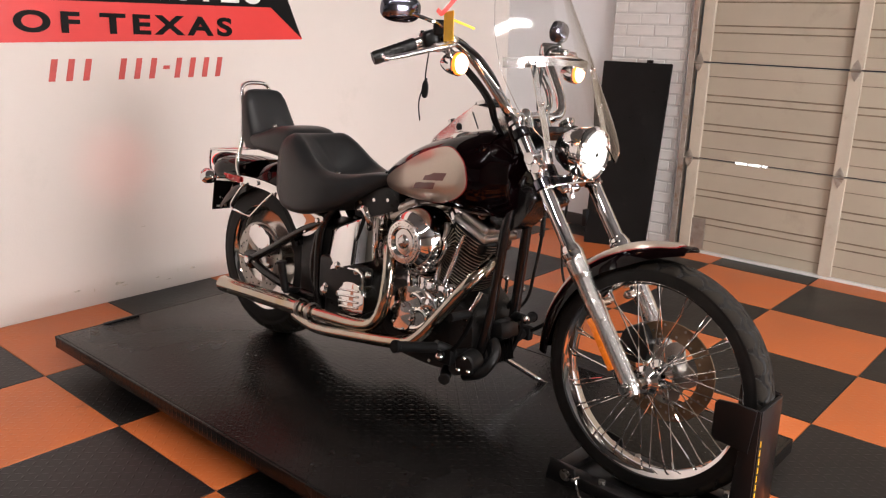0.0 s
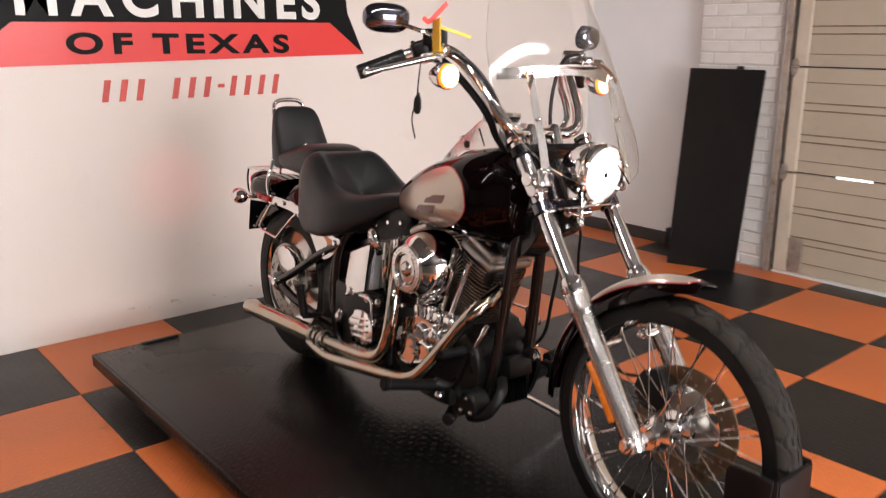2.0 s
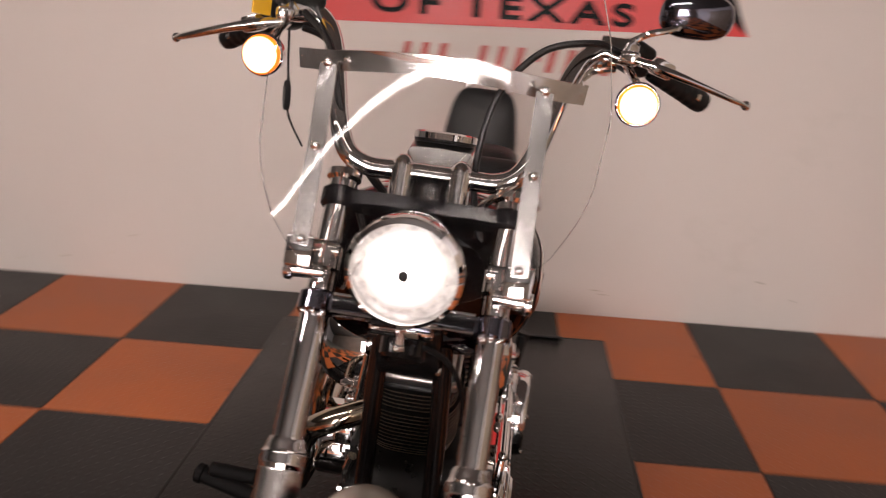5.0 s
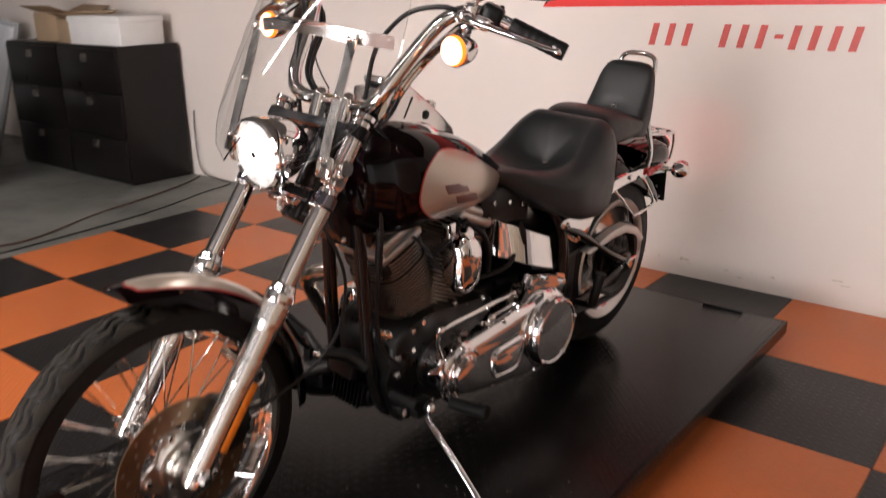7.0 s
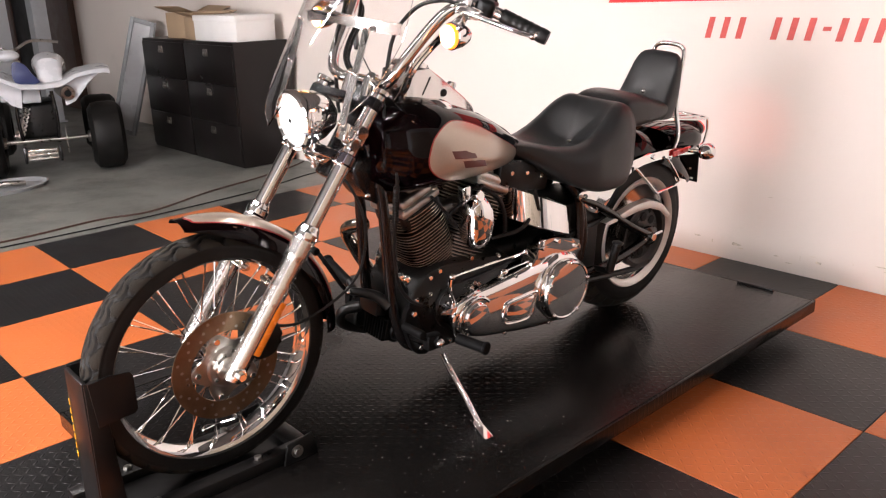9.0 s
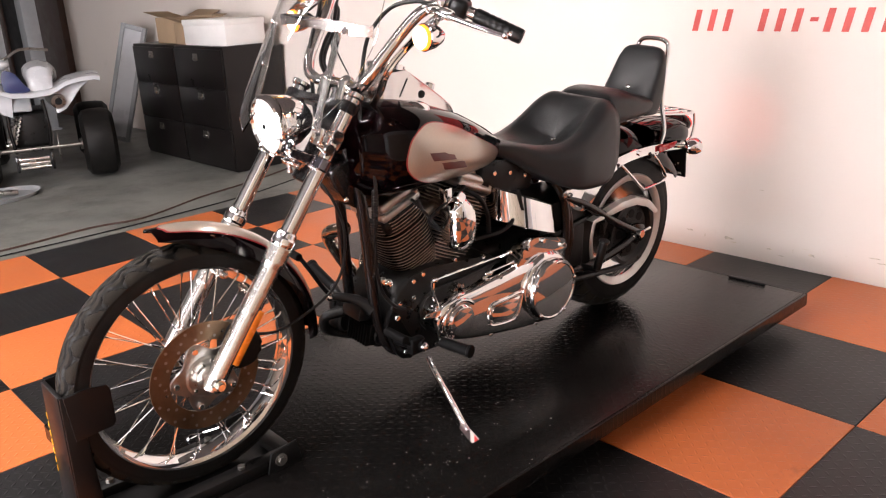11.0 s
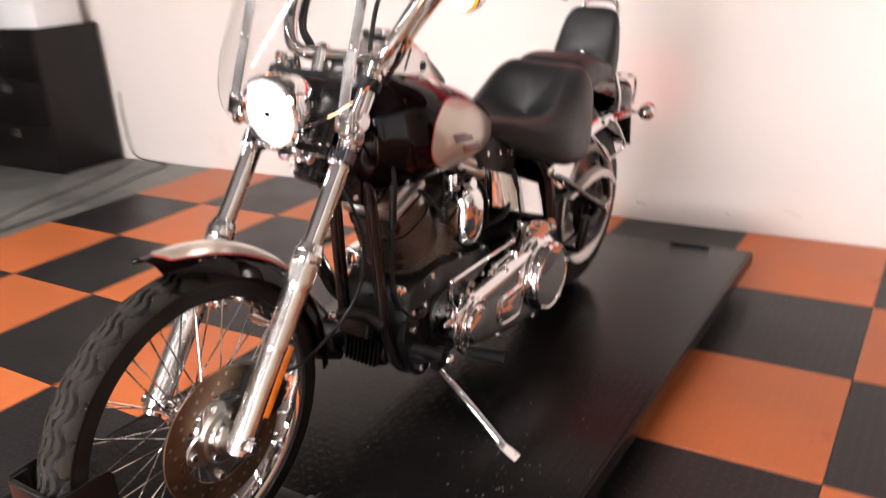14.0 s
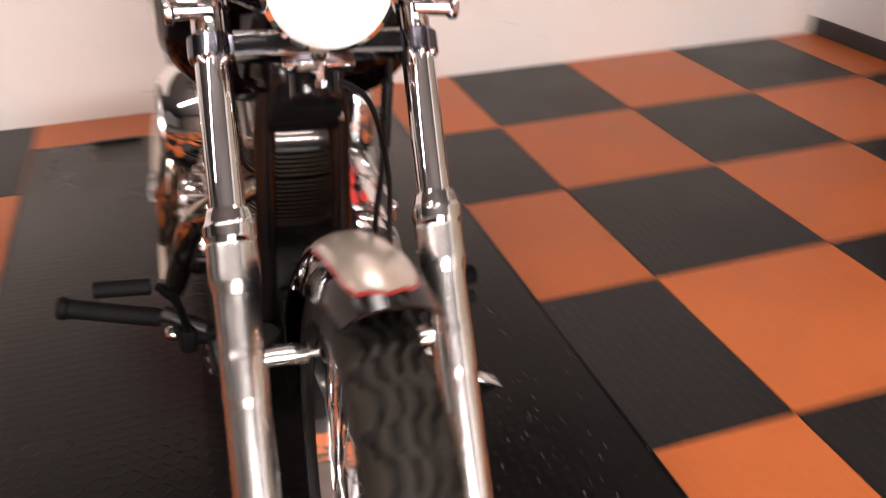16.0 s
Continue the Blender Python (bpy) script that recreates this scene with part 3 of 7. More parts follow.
# ---- the lift and the wheel chock ----
DECK_TOP = 0.14
lift = thing("motorcycle_lift", pose(0, 0, 0), "low black steel motorcycle lift with a ribbed deck", "motorcycle lift")
LIFT_X0, LIFT_X1, LIFT_Y0, LIFT_Y1 = -1.728, -0.452, -2.47, 0.048
LIFT_X, LIFT_Y = (LIFT_X0 + LIFT_X1) / 2, (LIFT_Y0 + LIFT_Y1) / 2
b = bmesh.new()
box(b, (LIFT_X1 - LIFT_X0 - 0.02, LIFT_Y1 - LIFT_Y0 - 0.02, 0.05), pose(LIFT_X, LIFT_Y, DECK_TOP - 0.025), 0.006)
part("deck", b, DECK_MAT, lift)
b = bmesh.new()
for y in (LIFT_Y0 + 0.006, LIFT_Y1 - 0.006):
    box(b, (LIFT_X1 - LIFT_X0, 0.012, 0.05), pose(LIFT_X, y, DECK_TOP - 0.0265), 0.003)
for x in (LIFT_X0 + 0.006, LIFT_X1 - 0.006):
    box(b, (0.012, LIFT_Y1 - LIFT_Y0, 0.05), pose(x, LIFT_Y, DECK_TOP - 0.0265), 0.003)
part("rim", b, DECK_MAT, lift)
b = bmesh.new()
box(b, (0.98, 2.2, 0.08), pose(LIFT_X, LIFT_Y, 0.045), 0.004)
part("base", b, DECK_EDGE, lift, smooth=False)
for x in (-1.45, -0.7):
    b = bmesh.new()
    box(b, (0.16, 0.014, 0.006), pose(x, 0.03, DECK_TOP + 0.003), 0.002)
    part("slot_lip", b, DECK_EDGE, lift)

BIKE = pose(-1.038, -0.53, DECK_TOP + 0.008, -4.0, 0, -91.65)
chock = thing("wheel_chock", pose(-1.038, -0.53, DECK_TOP, 0, 0, -91.65), "black steel front wheel chock with yellow marks on its post", "wheel chock")
b = bmesh.new()
for y in (-0.1, 0.1):
    box(b, (0.6, 0.045, 0.035), pose(1.79, y, 0.0185), 0.004)
box(b, (0.06, 0.24, 0.02), pose(2.06, 0, 0.011), 0.004)
box(b, (0.05, 0.24, 0.03), pose(1.52, 0, 0.016), 0.004)
part("base_frame", b, DECK_EDGE, chock)
b = bmesh.new()
box(b, (0.012, 0.126, 0.385), pose(2.056, 0.0, 0.197, 0, -0.8, 0), 0.003)
part("post", b, DECK_EDGE, chock)
b = bmesh.new()
box(b, (0.5, 0.17, 0.008), pose(1.78, 0, 0.006), 0.002)
part("cradle_floor", b, DECK_EDGE, chock)
for s in (-1, 1):
    b = bmesh.new()
    prism(b, [(1.952, 0.282), (2.04, 0.275), (2.05, 0.392), (2.0, 0.396), (1.952, 0.392), (1.944, 0.38), (1.944, 0.292)], 0.006, pose(0, 0.075 * s + 0.003, 0, 90, 0, 0) @ pose(0, 0, 0), 0.002)
    part("cheek_plate", b, DECK_EDGE, chock)
    b = bmesh.new()
    prism(b, [(2.0, 0.02), (2.062, 0.02), (2.056, 0.39), (2.02, 0.392)], 0.006, pose(0, 0.066 * s + 0.003, 0, 90, 0, 0), 0.002)
    part("side_plate", b, DECK_EDGE, chock)
    b = bmesh.new()
    prism(b, [(1.49, 0.0), (1.6, 0.0), (1.585, 0.06), (1.505, 0.07)], 0.008, pose(0, 0.13 * s + 0.004, 0, 90, 0, 0), 0.003)
    part("cradle_ear", b, DECK_EDGE, chock)
    b = bmesh.new()
    rod(b, (1.56, 0.12 * s, 0.035), (1.56, 0.147 * s, 0.035), 0.011, 6)
    lathe(b, [(0.012, 0.0), (0.018, 0.0), (0.018, 0.003), (0.012, 0.003)], pose(1.56, 0.138 * s, 0.035) @ TO_Y, 18, True)
    part("bolt", b, STEEL, chock, "steel bolt")
    for xx in (1.66, 1.94):
        b = bmesh.new()
        rod(b, (xx, 0.1 * s, 0.034), (xx, 0.1 * s, 0.046), 0.011, 6)
        part("bolt", b, STEEL, chock, "steel bolt")
# unreadable yellow writing down the post edge
for k in range(7):
    b = bmesh.new()
    box(b, (0.0016, 0.005, 0.016), pose(2.0629 - 0.00036 * (k - 3), -0.056, 0.23 + (k - 3) * 0.024, 0, -0.8, 0), 0)
    part("yellow_mark", b, TAG_YELLOW, chock, smooth=False)
b = bmesh.new()
tube(b, [(1.6, -0.14, 0.04), (1.64, -0.18, 0.02), (1.68, -0.2, 0.006), (1.66, -0.22, 0.005), (1.63, -0.2, 0.005)], 0.003, 8)
rod(b, (1.6, -0.13, 0.04), (1.6, -0.16, 0.045), 0.006, 10)
part("retaining_pin", b, CHROME, chock, "small steel pin on a wire loop")


# ---- the motorcycle: x forward, y to its left, z up, from the rear contact patch ----
bike = thing("motorcycle", BIKE, "dark cherry and silver cruiser motorcycle with chrome engine on a lift", "motorcycle")
FAX, FAZ, RAX, RAZ = 1.718, 0.335, 0.0, 0.318
FENDER_X = 1.738


def tyre_mesh(radius, width, inner, kind):
    """A tyre round the local z axis with grooves cut into its tread."""
    half = width / 2
    prof = []
    crown = 52
    for k in range(crown + 1):
        a = math.pi * (k / crown - 0.5)
        bead = 1 if 6 <= k <= crown - 6 else 0
        rr = inner + (radius - inner) * (max(math.cos(a), 0) ** 0.62)
        hh = half * math.sin(a) * (1.0 if bead else 0.96)
        prof.append((rr, hh))
    prof = [(inner, -half * 0.62)] + prof + [(inner, half * 0.62)]
    seg = 480
    rows, worn = [], []
    for r, h in prof:
        row = []
        for k in range(seg):
            a = 2 * math.pi * k / seg
            cut = 0.0
            f = h / half
            if r > inner + (radius - inner) * 0.6:
                ph = (k % 16) / 16
                wave = 0.12 * max(-1, min(1, 2.2 * (4 * abs(ph - 0.5) - 1)))
                for c, way in ((-0.56, 1), (-0.18, 1), (0.2, 1), (0.58, 1)):
                    if abs(f - c - wave * way) < 0.055:
                        cut = 0.0045
                if 0.7 < abs(f) < 0.93 and (k / 16 + abs(f) * 0.8 + (0.5 if f > 0 else 0.0)) % 1.0 < 0.14:
                    cut = 0.0045
            row.append(((r - cut) * math.cos(a), (r - cut) * math.sin(a), h))
            worn.append(cut == 0 and abs(h) < half * 0.93 and r > inner + (radius - inner) * 0.55)
        rows.append(row)
    b = bmesh.new()
    rings(b, rows, True, True, False)
    b.verts.index_update()
    for f in b.faces:
        f.material_index = 1 if all(worn[v.index] for v in f.verts) else 0
    return b


# front wheel
WF = pose(FAX, 0, FAZ) @ TO_Y
b = bmesh.new()
lathe(b, [(0.012, -0.075), (0.028, -0.075), (0.03, -0.062), (0.022, -0.055), (0.04, -0.042), (0.042, -0.036), (0.024, -0.028), (0.022, 0), (0.024, 0.028),
          (0.042, 0.036), (0.04, 0.042), (0.03, 0.055), (0.034, 0.07), (0.012, 0.075)], WF, 32)
front_wheel = part("front_wheel", b, CHROME, bike, "chrome laced spoke front wheel")
b = tyre_mesh(0.334, 0.09, 0.276, "front")
bmesh.ops.transform(b, matrix=WF, verts=b.verts)
part("tyre", b, [RUBBER, TREAD], front_wheel, "black tyre with zigzag tread", angle=50)
b = bmesh.new()
lathe(b, [(0.262, -0.014), (0.266, -0.028), (0.277, -0.034), (0.288, -0.036), (0.29, -0.031), (0.281, -0.028), (0.272, -0.02), (0.268, 0), (0.272, 0.02),
          (0.281, 0.028), (0.29, 0.031), (0.288, 0.036), (0.277, 0.034), (0.266, 0.028), (0.262, 0.014), (0.259, 0)], WF, 96, True)
part("rim", b, CHROME, front_wheel, "chrome wheel rim")
spoke_meshes = []
for side, lean in ((1, 1), (1, -1), (-1, 1), (-1, -1)):
    b = bmesh.new()
    a0, a1 = 0.0, lean * radians(38)
    p = V((0.04 * math.cos(a0), 0.038 * side, 0.04 * math.sin(a0)))
    q = V((0.262 * math.cos(a1 * 0.62), 0.006 * side, 0.262 * math.sin(a1 * 0.62)))
    rod(b, p, q, 0.0018, 6)
    rod(b, q + (p - q).normalized() * 0.02, q, 0.003, 6)
    ob = part("spoke", b, CHROME, front_wheel)
    spoke_meshes.append(ob.data)
    ob.matrix_basis = pose(FAX, 0, FAZ, 0, (0, 9, 4, 13)[len(spoke_meshes) - 1], 0)
    for k in range(1, 10):
        o = new("spoke", ob.data)
        o.parent = front_wheel
        o.matrix_basis = pose(FAX, 0, FAZ, 0, (0, 9, 4, 13)[len(spoke_meshes) - 1] + k * 36, 0)
b = bmesh.new()
lathe(b, [(0.097, -0.0025), (0.146, -0.0025), (0.146, 0.0025), (0.097, 0.0025)], pose(FAX, 0.078, FAZ) @ TO_Y, 72, True)
part("brake_disc", b, ROTOR, front_wheel, "drilled brownish steel brake disc")
b = bmesh.new()
star = []
for k in range(60):
    a = 2 * math.pi * k / 60
    r = 0.083 + 0.014 * math.cos(5 * a)
    star.append((FAX + r * math.cos(a), FAZ + r * math.sin(a)))
prism(b, star, 0.008, pose(0, 0.083, 0, 90, 0, 0), 0.0015)
lathe(b, crisp([(0.018, 0.004), (0.056, 0.004), (0.056, 0.008), (0.05, 0.012), (0.034, 0.013), (0.032, 0.02), (0.018, 0.021)]), pose(FAX, 0.076, FAZ) @ TO_Y, 40, True)
carrier = part("disc_carrier", b, STEEL, front_wheel, "dark steel star-shaped disc carrier")
for k in range(5):
    b = bmesh.new()
    a = 2 * math.pi * k / 5
    rod(b, (FAX + 0.082 * math.cos(a), 0.078, FAZ + 0.082 * math.sin(a)), (FAX + 0.082 * math.cos(a), 0.0905, FAZ + 0.082 * math.sin(a)), 0.0085, 8)
    part("disc_bolt", b, CHROME, carrier)
    b = bmesh.new()
    a += math.pi / 5
    rod(b, (FAX + 0.044 * math.cos(a), 0.08, FAZ + 0.044 * math.sin(a)), (FAX + 0.044 * math.cos(a), 0.0925, FAZ + 0.044 * math.sin(a)), 0.006, 6)
    part("hub_bolt", b, CHROME, carrier)
# uncut holes: paler discs imitate the brightness seen through them
b = bmesh.new()
for k in range(40):
    a, r = 2 * math.pi * k / 40, (0.108, 0.121, 0.135)[k % 3]
    for y in (0.0752, 0.0808):
        lathe(b, [(0, 0), (0.0042, 0), (0.0042, 0.0004), (0, 0.0004)], pose(FAX + r * math.cos(a), y, FAZ + r * math.sin(a)) @ TO_Y, 8)
tagged(part("drill_holes", b, STEEL, front_wheel), "paler discs in place of light seen through the drill holes", kind="stuff")

# fork legs
FORK_TOP, FORK_BOT = V((1.26, 0, 0.985)), V((1.722, 0, 0.33))
FDIR = (FORK_BOT - FORK_TOP).normalized()
FBACK = V((-FDIR.z, 0, FDIR.x)) * -1  # towards the rear, square to the leg
SL_TOP = V((1.490, 0, 0.663))


def on_leg(t, s, off=0.0, out=0.0):
    return FORK_TOP + FDIR * t + V((0, s * (0.125 + out), 0)) + V((-0.81, 0, -0.58)) * off


FLEN = (FORK_BOT - FORK_TOP).length
SLT = (SL_TOP - FORK_TOP).length
for s in (-1, 1):
    b = bmesh.new()
    lathe(b, crisp([(0, 0), (0.0285, 0), (0.03, 0.005), (0.03, 0.046), (0.0292, 0.05), (0.0268, 0.062), (0.0262, 0.075), (0.0262, 0.125), (0.0272, 0.135), (0.0272, 0.18), (0.0262, 0.19), (0.0262, FLEN - SLT - 0.05), (0.025, FLEN - SLT - 0.03),
              (0.022, FLEN - SLT - 0.006), (0, FLEN - SLT - 0.003)]), along(on_leg(SLT + 0.022, s), on_leg(FLEN, s)), 28)
    leg = part("fork_slider", b, SLIDER, bike, "polished alloy fork slider")
    b = bmesh.new()
    lathe(b, crisp([(0.02, -0.012), (0.0235, -0.012), (0.0255, -0.008), (0.0285, 0.004), (0.0312, 0.008), (0.0312, 0.022), (0.029, 0.03), (0.02, 0.03)]), along(on_leg(SLT - 0.004, s), on_leg(FLEN, s)), 28)
    part("dust_cap", b, CHROME, leg, "chrome dust cap")
    b = bmesh.new()
    rod(b, on_leg(0.0, s), on_leg(SLT + 0.02, s), 0.0208, 24)
    part("fork_tube", b, CHROME, leg, "chrome fork tube")
    b = bmesh.new()
    lathe(b, [(0, -0.004), (0.02, -0.004), (0.026, 0.002), (0.026, 0.012), (0, 0.014)], along(on_leg(0, s), on_leg(-1, s)), 20)
    part("fork_cap", b, CHROME, leg)
    b = bmesh.new()
    mid = on_leg(SLT + 0.265, s, 0.016, 0.0225)
    box(b, (0.021, 0.008, 0.15), along(mid, mid + FDIR) @ pose(0, 0, 0, 0, 0, 90), 0.003)
    part("reflector", b, AMBER_PLAIN, leg, "amber side reflector")
    b = bmesh.new()
    rod(b, on_leg(SLT + 0.16, s, 0.0, -0.02), on_leg(SLT + 0.16, s, 0.0, -0.075), 0.013, 14)
    rod(b, on_leg(SLT + 0.16, s, 0.0, -0.075), on_leg(SLT + 0.16, s, 0.0, -0.088), 0.007, 8)
    part("fender_boss", b, ALLOY, leg)
    b = bmesh.new()
    rod(b, (FAX, s * 0.155, FAZ), (FAX, s * 0.09, FAZ), 0.019, 18)
    rod(b, (FAX, s * 0.164, FAZ), (FAX, s * 0.15, FAZ), 0.012, 6)
    part("axle_clamp", b, CHROME, leg)
b = bmesh.new()
rod(b, (FAX, -0.12, FAZ), (FAX, 0.12, FAZ), 0.011, 14)
part("front_axle", b, STEEL, bike)
b = bmesh.new()
prism(b, spline2([(1.585, 0.43), (1.64, 0.455), (1.67, 0.4), (1.655, 0.345), (1.6, 0.345), (1.575, 0.385)], 4), 0.07, pose(0, 0.118, 0, 90, 0, 0), 0.008)
part("brake_caliper", b, SOFT_BLACK, bike, "black brake caliper")

# front fender
def fender_rows(arcs, half, r_extra=0.0, cols=17, cx=FENDER_X, cz=FAZ, span=1.0):
    rows = []
    for a, r, wf, drop in arcs:
        row = []
        for k in range(cols):
            ang = span * (-1 + 2 * k / (cols - 1)) * radians(78)
            y = half * wf * math.sin(ang) / math.sin(radians(78))
            d = drop * (1 - math.cos(ang)) / (1 - math.cos(radians(78)))
            rr = r - d + r_extra
            row.append((cx + rr * math.cos(radians(a)), y, cz + rr * math.sin(radians(a))))
        rows.append(row)
    return rows


def sheet(rows, th, slot=0):
    """A curved sheet with a rim: the rows, and the same rows drawn in."""
    b = bmesh.new()
    n, k = len(rows), len(rows[0])
    outer = [V(p) for row in rows for p in row]
    me = []
    for a in range(n):
        for c in range(k):
            p = outer[a * k + c]
            da = outer[min(a + 1, n - 1) * k + c] - outer[max(a - 1, 0) * k + c]
            dc = outer[a * k + min(c + 1, k - 1)] - outer[a * k + max(c - 1, 0)]
            nn = da.cross(dc).normalized()
            me.append(p - nn * th)
    faces = []
    N = n * k
    for a in range(n - 1):
        for c in range(k - 1):
            q = (a * k + c, a * k + c + 1, (a + 1) * k + c + 1, (a + 1) * k + c)
            faces.append(q)
            faces.append(tuple(N + v for v in reversed(q)))
    edge = [c for c in range(k)] + [a * k + k - 1 for a in range(1, n)] + [(n - 1) * k + c for c in range(k - 2, -1, -1)] + [a * k for a in range(n - 2, 0, -1)]
    for i in range(len(edge)):
        p, q = edge[i], edge[(i + 1) % len(edge)]
        faces.append((q, p, N + p, N + q))
    return add(b, outer + me, faces, slot=slot)


def front_arc(lo, hi, n):
    out = []
    for k in range(n + 1):
        a = lo + (hi - lo) * k / n
        front = max(0, (112 - a) / 30)
        r = 0.384 + max(0, (a - 120) / 60) * 0.012 + 0.004 * max(0, (88 - a) / 6) ** 2
        wf = 1.0 - 0.3 * front**1.5 - 0.1 * max(0, (a - 160) / 24)
        out.append((a, r, wf, 0.058 * wf * (1 - 0.62 * front**1.6)))
    return out


part("front_fender", sheet(fender_rows(front_arc(83.5, 183, 46), 0.063), -0.003), DARK_PAINT, bike, "dark cherry front fender with a silver top panel")
ff = bpy.data.objects["front_fender"]


def fender_patch(lo, hi, span, lift, n=48):
    rows = []
    for a, r, wf, drop in front_arc(lo, hi, n):
        t = abs(2 * (a - lo) / (hi - lo) - 1)
        rows += fender_rows([(a, r, wf, drop)], 0.063, lift, span=span * max(1 - t**22, 0.0) ** 0.4 + 0.002)
    return rows


part("silver_panel", sheet(fender_patch(87.0, 168, 0.5, 0.0022), -0.0012), SILVER_PAINT, ff, "silver painted panel")
part("pinstripe", sheet(fender_patch(86.3, 169, 0.54, 0.0012), -0.0008), RED_STRIPE, ff, "thin red pinstripe")

# yokes and stem
def yoke(t, thick, mat, name, width, deep, label):
    c = FORK_TOP + FDIR * t
    m = along(c, c + FDIR) @ pose(0, 0, -thick / 2)
    b = bmesh.new()
    out = []
    for k in range(40):
        a = 2 * math.pi * k / 40
        cx, sy = math.cos(a), math.sin(a)
        out.append((width * math.copysign(abs(cx) ** 0.45, cx), deep * math.copysign(abs(sy) ** 0.7, sy) * (1 - 0.25 * cx * cx)))
    prism(b, out, thick, m, 0.006)
    o = part(name, b, mat, bike, label)
    for s in (-1, 1):
        b = bmesh.new()
        p = c + V((0, 0.125 * s, 0))
        rod(b, p - FDIR * (thick * 0.75), p + FDIR * (thick * 0.75), 0.0275, 22)
        part("clamp", b, mat, o)
    return o


yoke(0.03, 0.02, YOKE_BLACK, "upper_yoke", 0.15, 0.026, "black upper fork yoke")
# chrome yoke, toned dark for what it would mirror
lower_yoke = yoke(0.19, 0.022, CHROME_DARKENED, "lower_yoke", 0.14, 0.022, "chrome lower fork yoke with its dark reflection in the colour")
for t in (0.178, 0.203):
    b = bmesh.new()
    c = FORK_TOP + FDIR * t - FBACK * 0.0225
    rod(b, c + V((0, -0.1, 0)), c + V((0, 0.1, 0)), 0.0028, 8)
    part("trim", b, CHROME, lower_yoke, "bright chrome edge")
# black face stands for the dark reflection in the chrome plate
b = bmesh.new()
c = FORK_TOP + FDIR * 0.188 - FBACK * 0.021
box(b, (0.2, 0.004, 0.02), along(c, c + FDIR), 0.001)
part("yoke_cover", b, YOKE_BLACK, lower_yoke, "yoke face between the fork tubes, black for its dark reflection")
for s in (-1, 1):
    for q in (-0.014, 0.0, 0.014):
        b = bmesh.new()
        p = FORK_TOP + FDIR * 0.206 + V((0, 0.125 * s + q, 0)) - FBACK * (0.0235 - abs(q) * 0.3)
        ball(b, p, 0.0045, (1, 1, 1), 10)
        part("cap_nut", b, CHROME, lower_yoke)
b = bmesh.new()
c = FORK_TOP + FDIR * 0.2
rod(b, c + V((0.012, 0, -0.002)), c + V((0.012, 0, -0.03)), 0.0055, 12)
rod(b, c + V((0.012, 0, -0.026)), c + V((0.012, 0, -0.036)), 0.0085, 6)
rod(b, c + V((0.012, 0, -0.002)), c + V((0.012, 0, -0.008)), 0.008, 6)
part("hose_union", b, ALLOY, lower_yoke, "pale metal hose union")
b = bmesh.new()
tube(b, [(1.362, 0, 0.785), (1.342, 0.04, 0.772), (1.324, 0.075, 0.74), (1.302, 0.1, 0.67), (1.299, 0.112, 0.6), (1.318, 0.11, 0.51), (1.375, 0.1, 0.445), (1.5, 0.09, 0.395), (1.6, 0.1, 0.42)], 0.0042, 8)
part("brake_line", b, CORD_BLACK, lower_yoke, "thin black brake line")
b = bmesh.new()
rod(b, FORK_TOP + V((-0.07, 0, 0.0)), FORK_TOP + FDIR * 0.26 + V((-0.06, 0, -0.02)), 0.034, 20)
part("steering_head", b, FRAME_BLACK, bike)

# headlamp
HC, HD = V((1.44, 0.003, 0.921)), V((1, 0, -0.07)).normalized()
mh = along(HC, HC + HD) @ Matrix.Diagonal((0.93, 0.93, 1, 1))
b = bmesh.new()
lathe(b, [(0, -0.125), (0.02, -0.122), (0.05, -0.1), (0.07, -0.065), (0.078, -0.03), (0.08, -0.008), (0.074, -0.004), (0.0, -0.004)], mh, 48)
lamp = part("headlamp", b, CHROME, bike, "chrome bullet headlamp, lit")
b = bmesh.new()
lathe(b, [(0.074, -0.012), (0.083, -0.012), (0.085, -0.004), (0.083, 0.008), (0.076, 0.012), (0.072, 0.006)], mh, 56, True)
part("bezel", b, CHROME, lamp, "chrome bezel")
b = bmesh.new()
lathe(b, [(0, 0.014), (0.03, 0.0125), (0.055, 0.0085), (0.073, 0.002), (0.073, -0.002), (0, -0.002)], mh, 48)
part("lens", b, HEADLAMP, lamp, "glowing white lens")
b = bmesh.new()
lathe(b, [(0, 0.0165), (0.007, 0.016), (0.0085, 0.0148), (0.0085, 0.0125), (0, 0.0125)], mh, 18)
part("bulb_shield", b, SOFT_BLACK, lamp, "dark bulb shield")
b = bmesh.new()
rod(b, HC + V((-0.05, 0, -0.06)), HC + V((-0.075, 0, -0.11)), 0.016, 14)
box(b, (0.05, 0.09, 0.02), pose(1.365, 0, 0.82, 0, 30, 0), 0.006)
part("mount", b, CHROME, lamp)
for s in (-1, 1):
    b = bmesh.new()
    rod(b, (1.335, 0.105 * s, 0.9), (1.335, 0.15 * s, 0.9), 0.014, 14)
    rod(b, (1.335, 0.15 * s, 0.9), (1.335, 0.158 * s, 0.9), 0.018, 16)
    rod(b, on_leg(0.105, s), on_leg(0.145, s), 0.0265, 20)
    part("fork_clamp_cover", b, CHROME, bike, "chrome clamp on the fork")

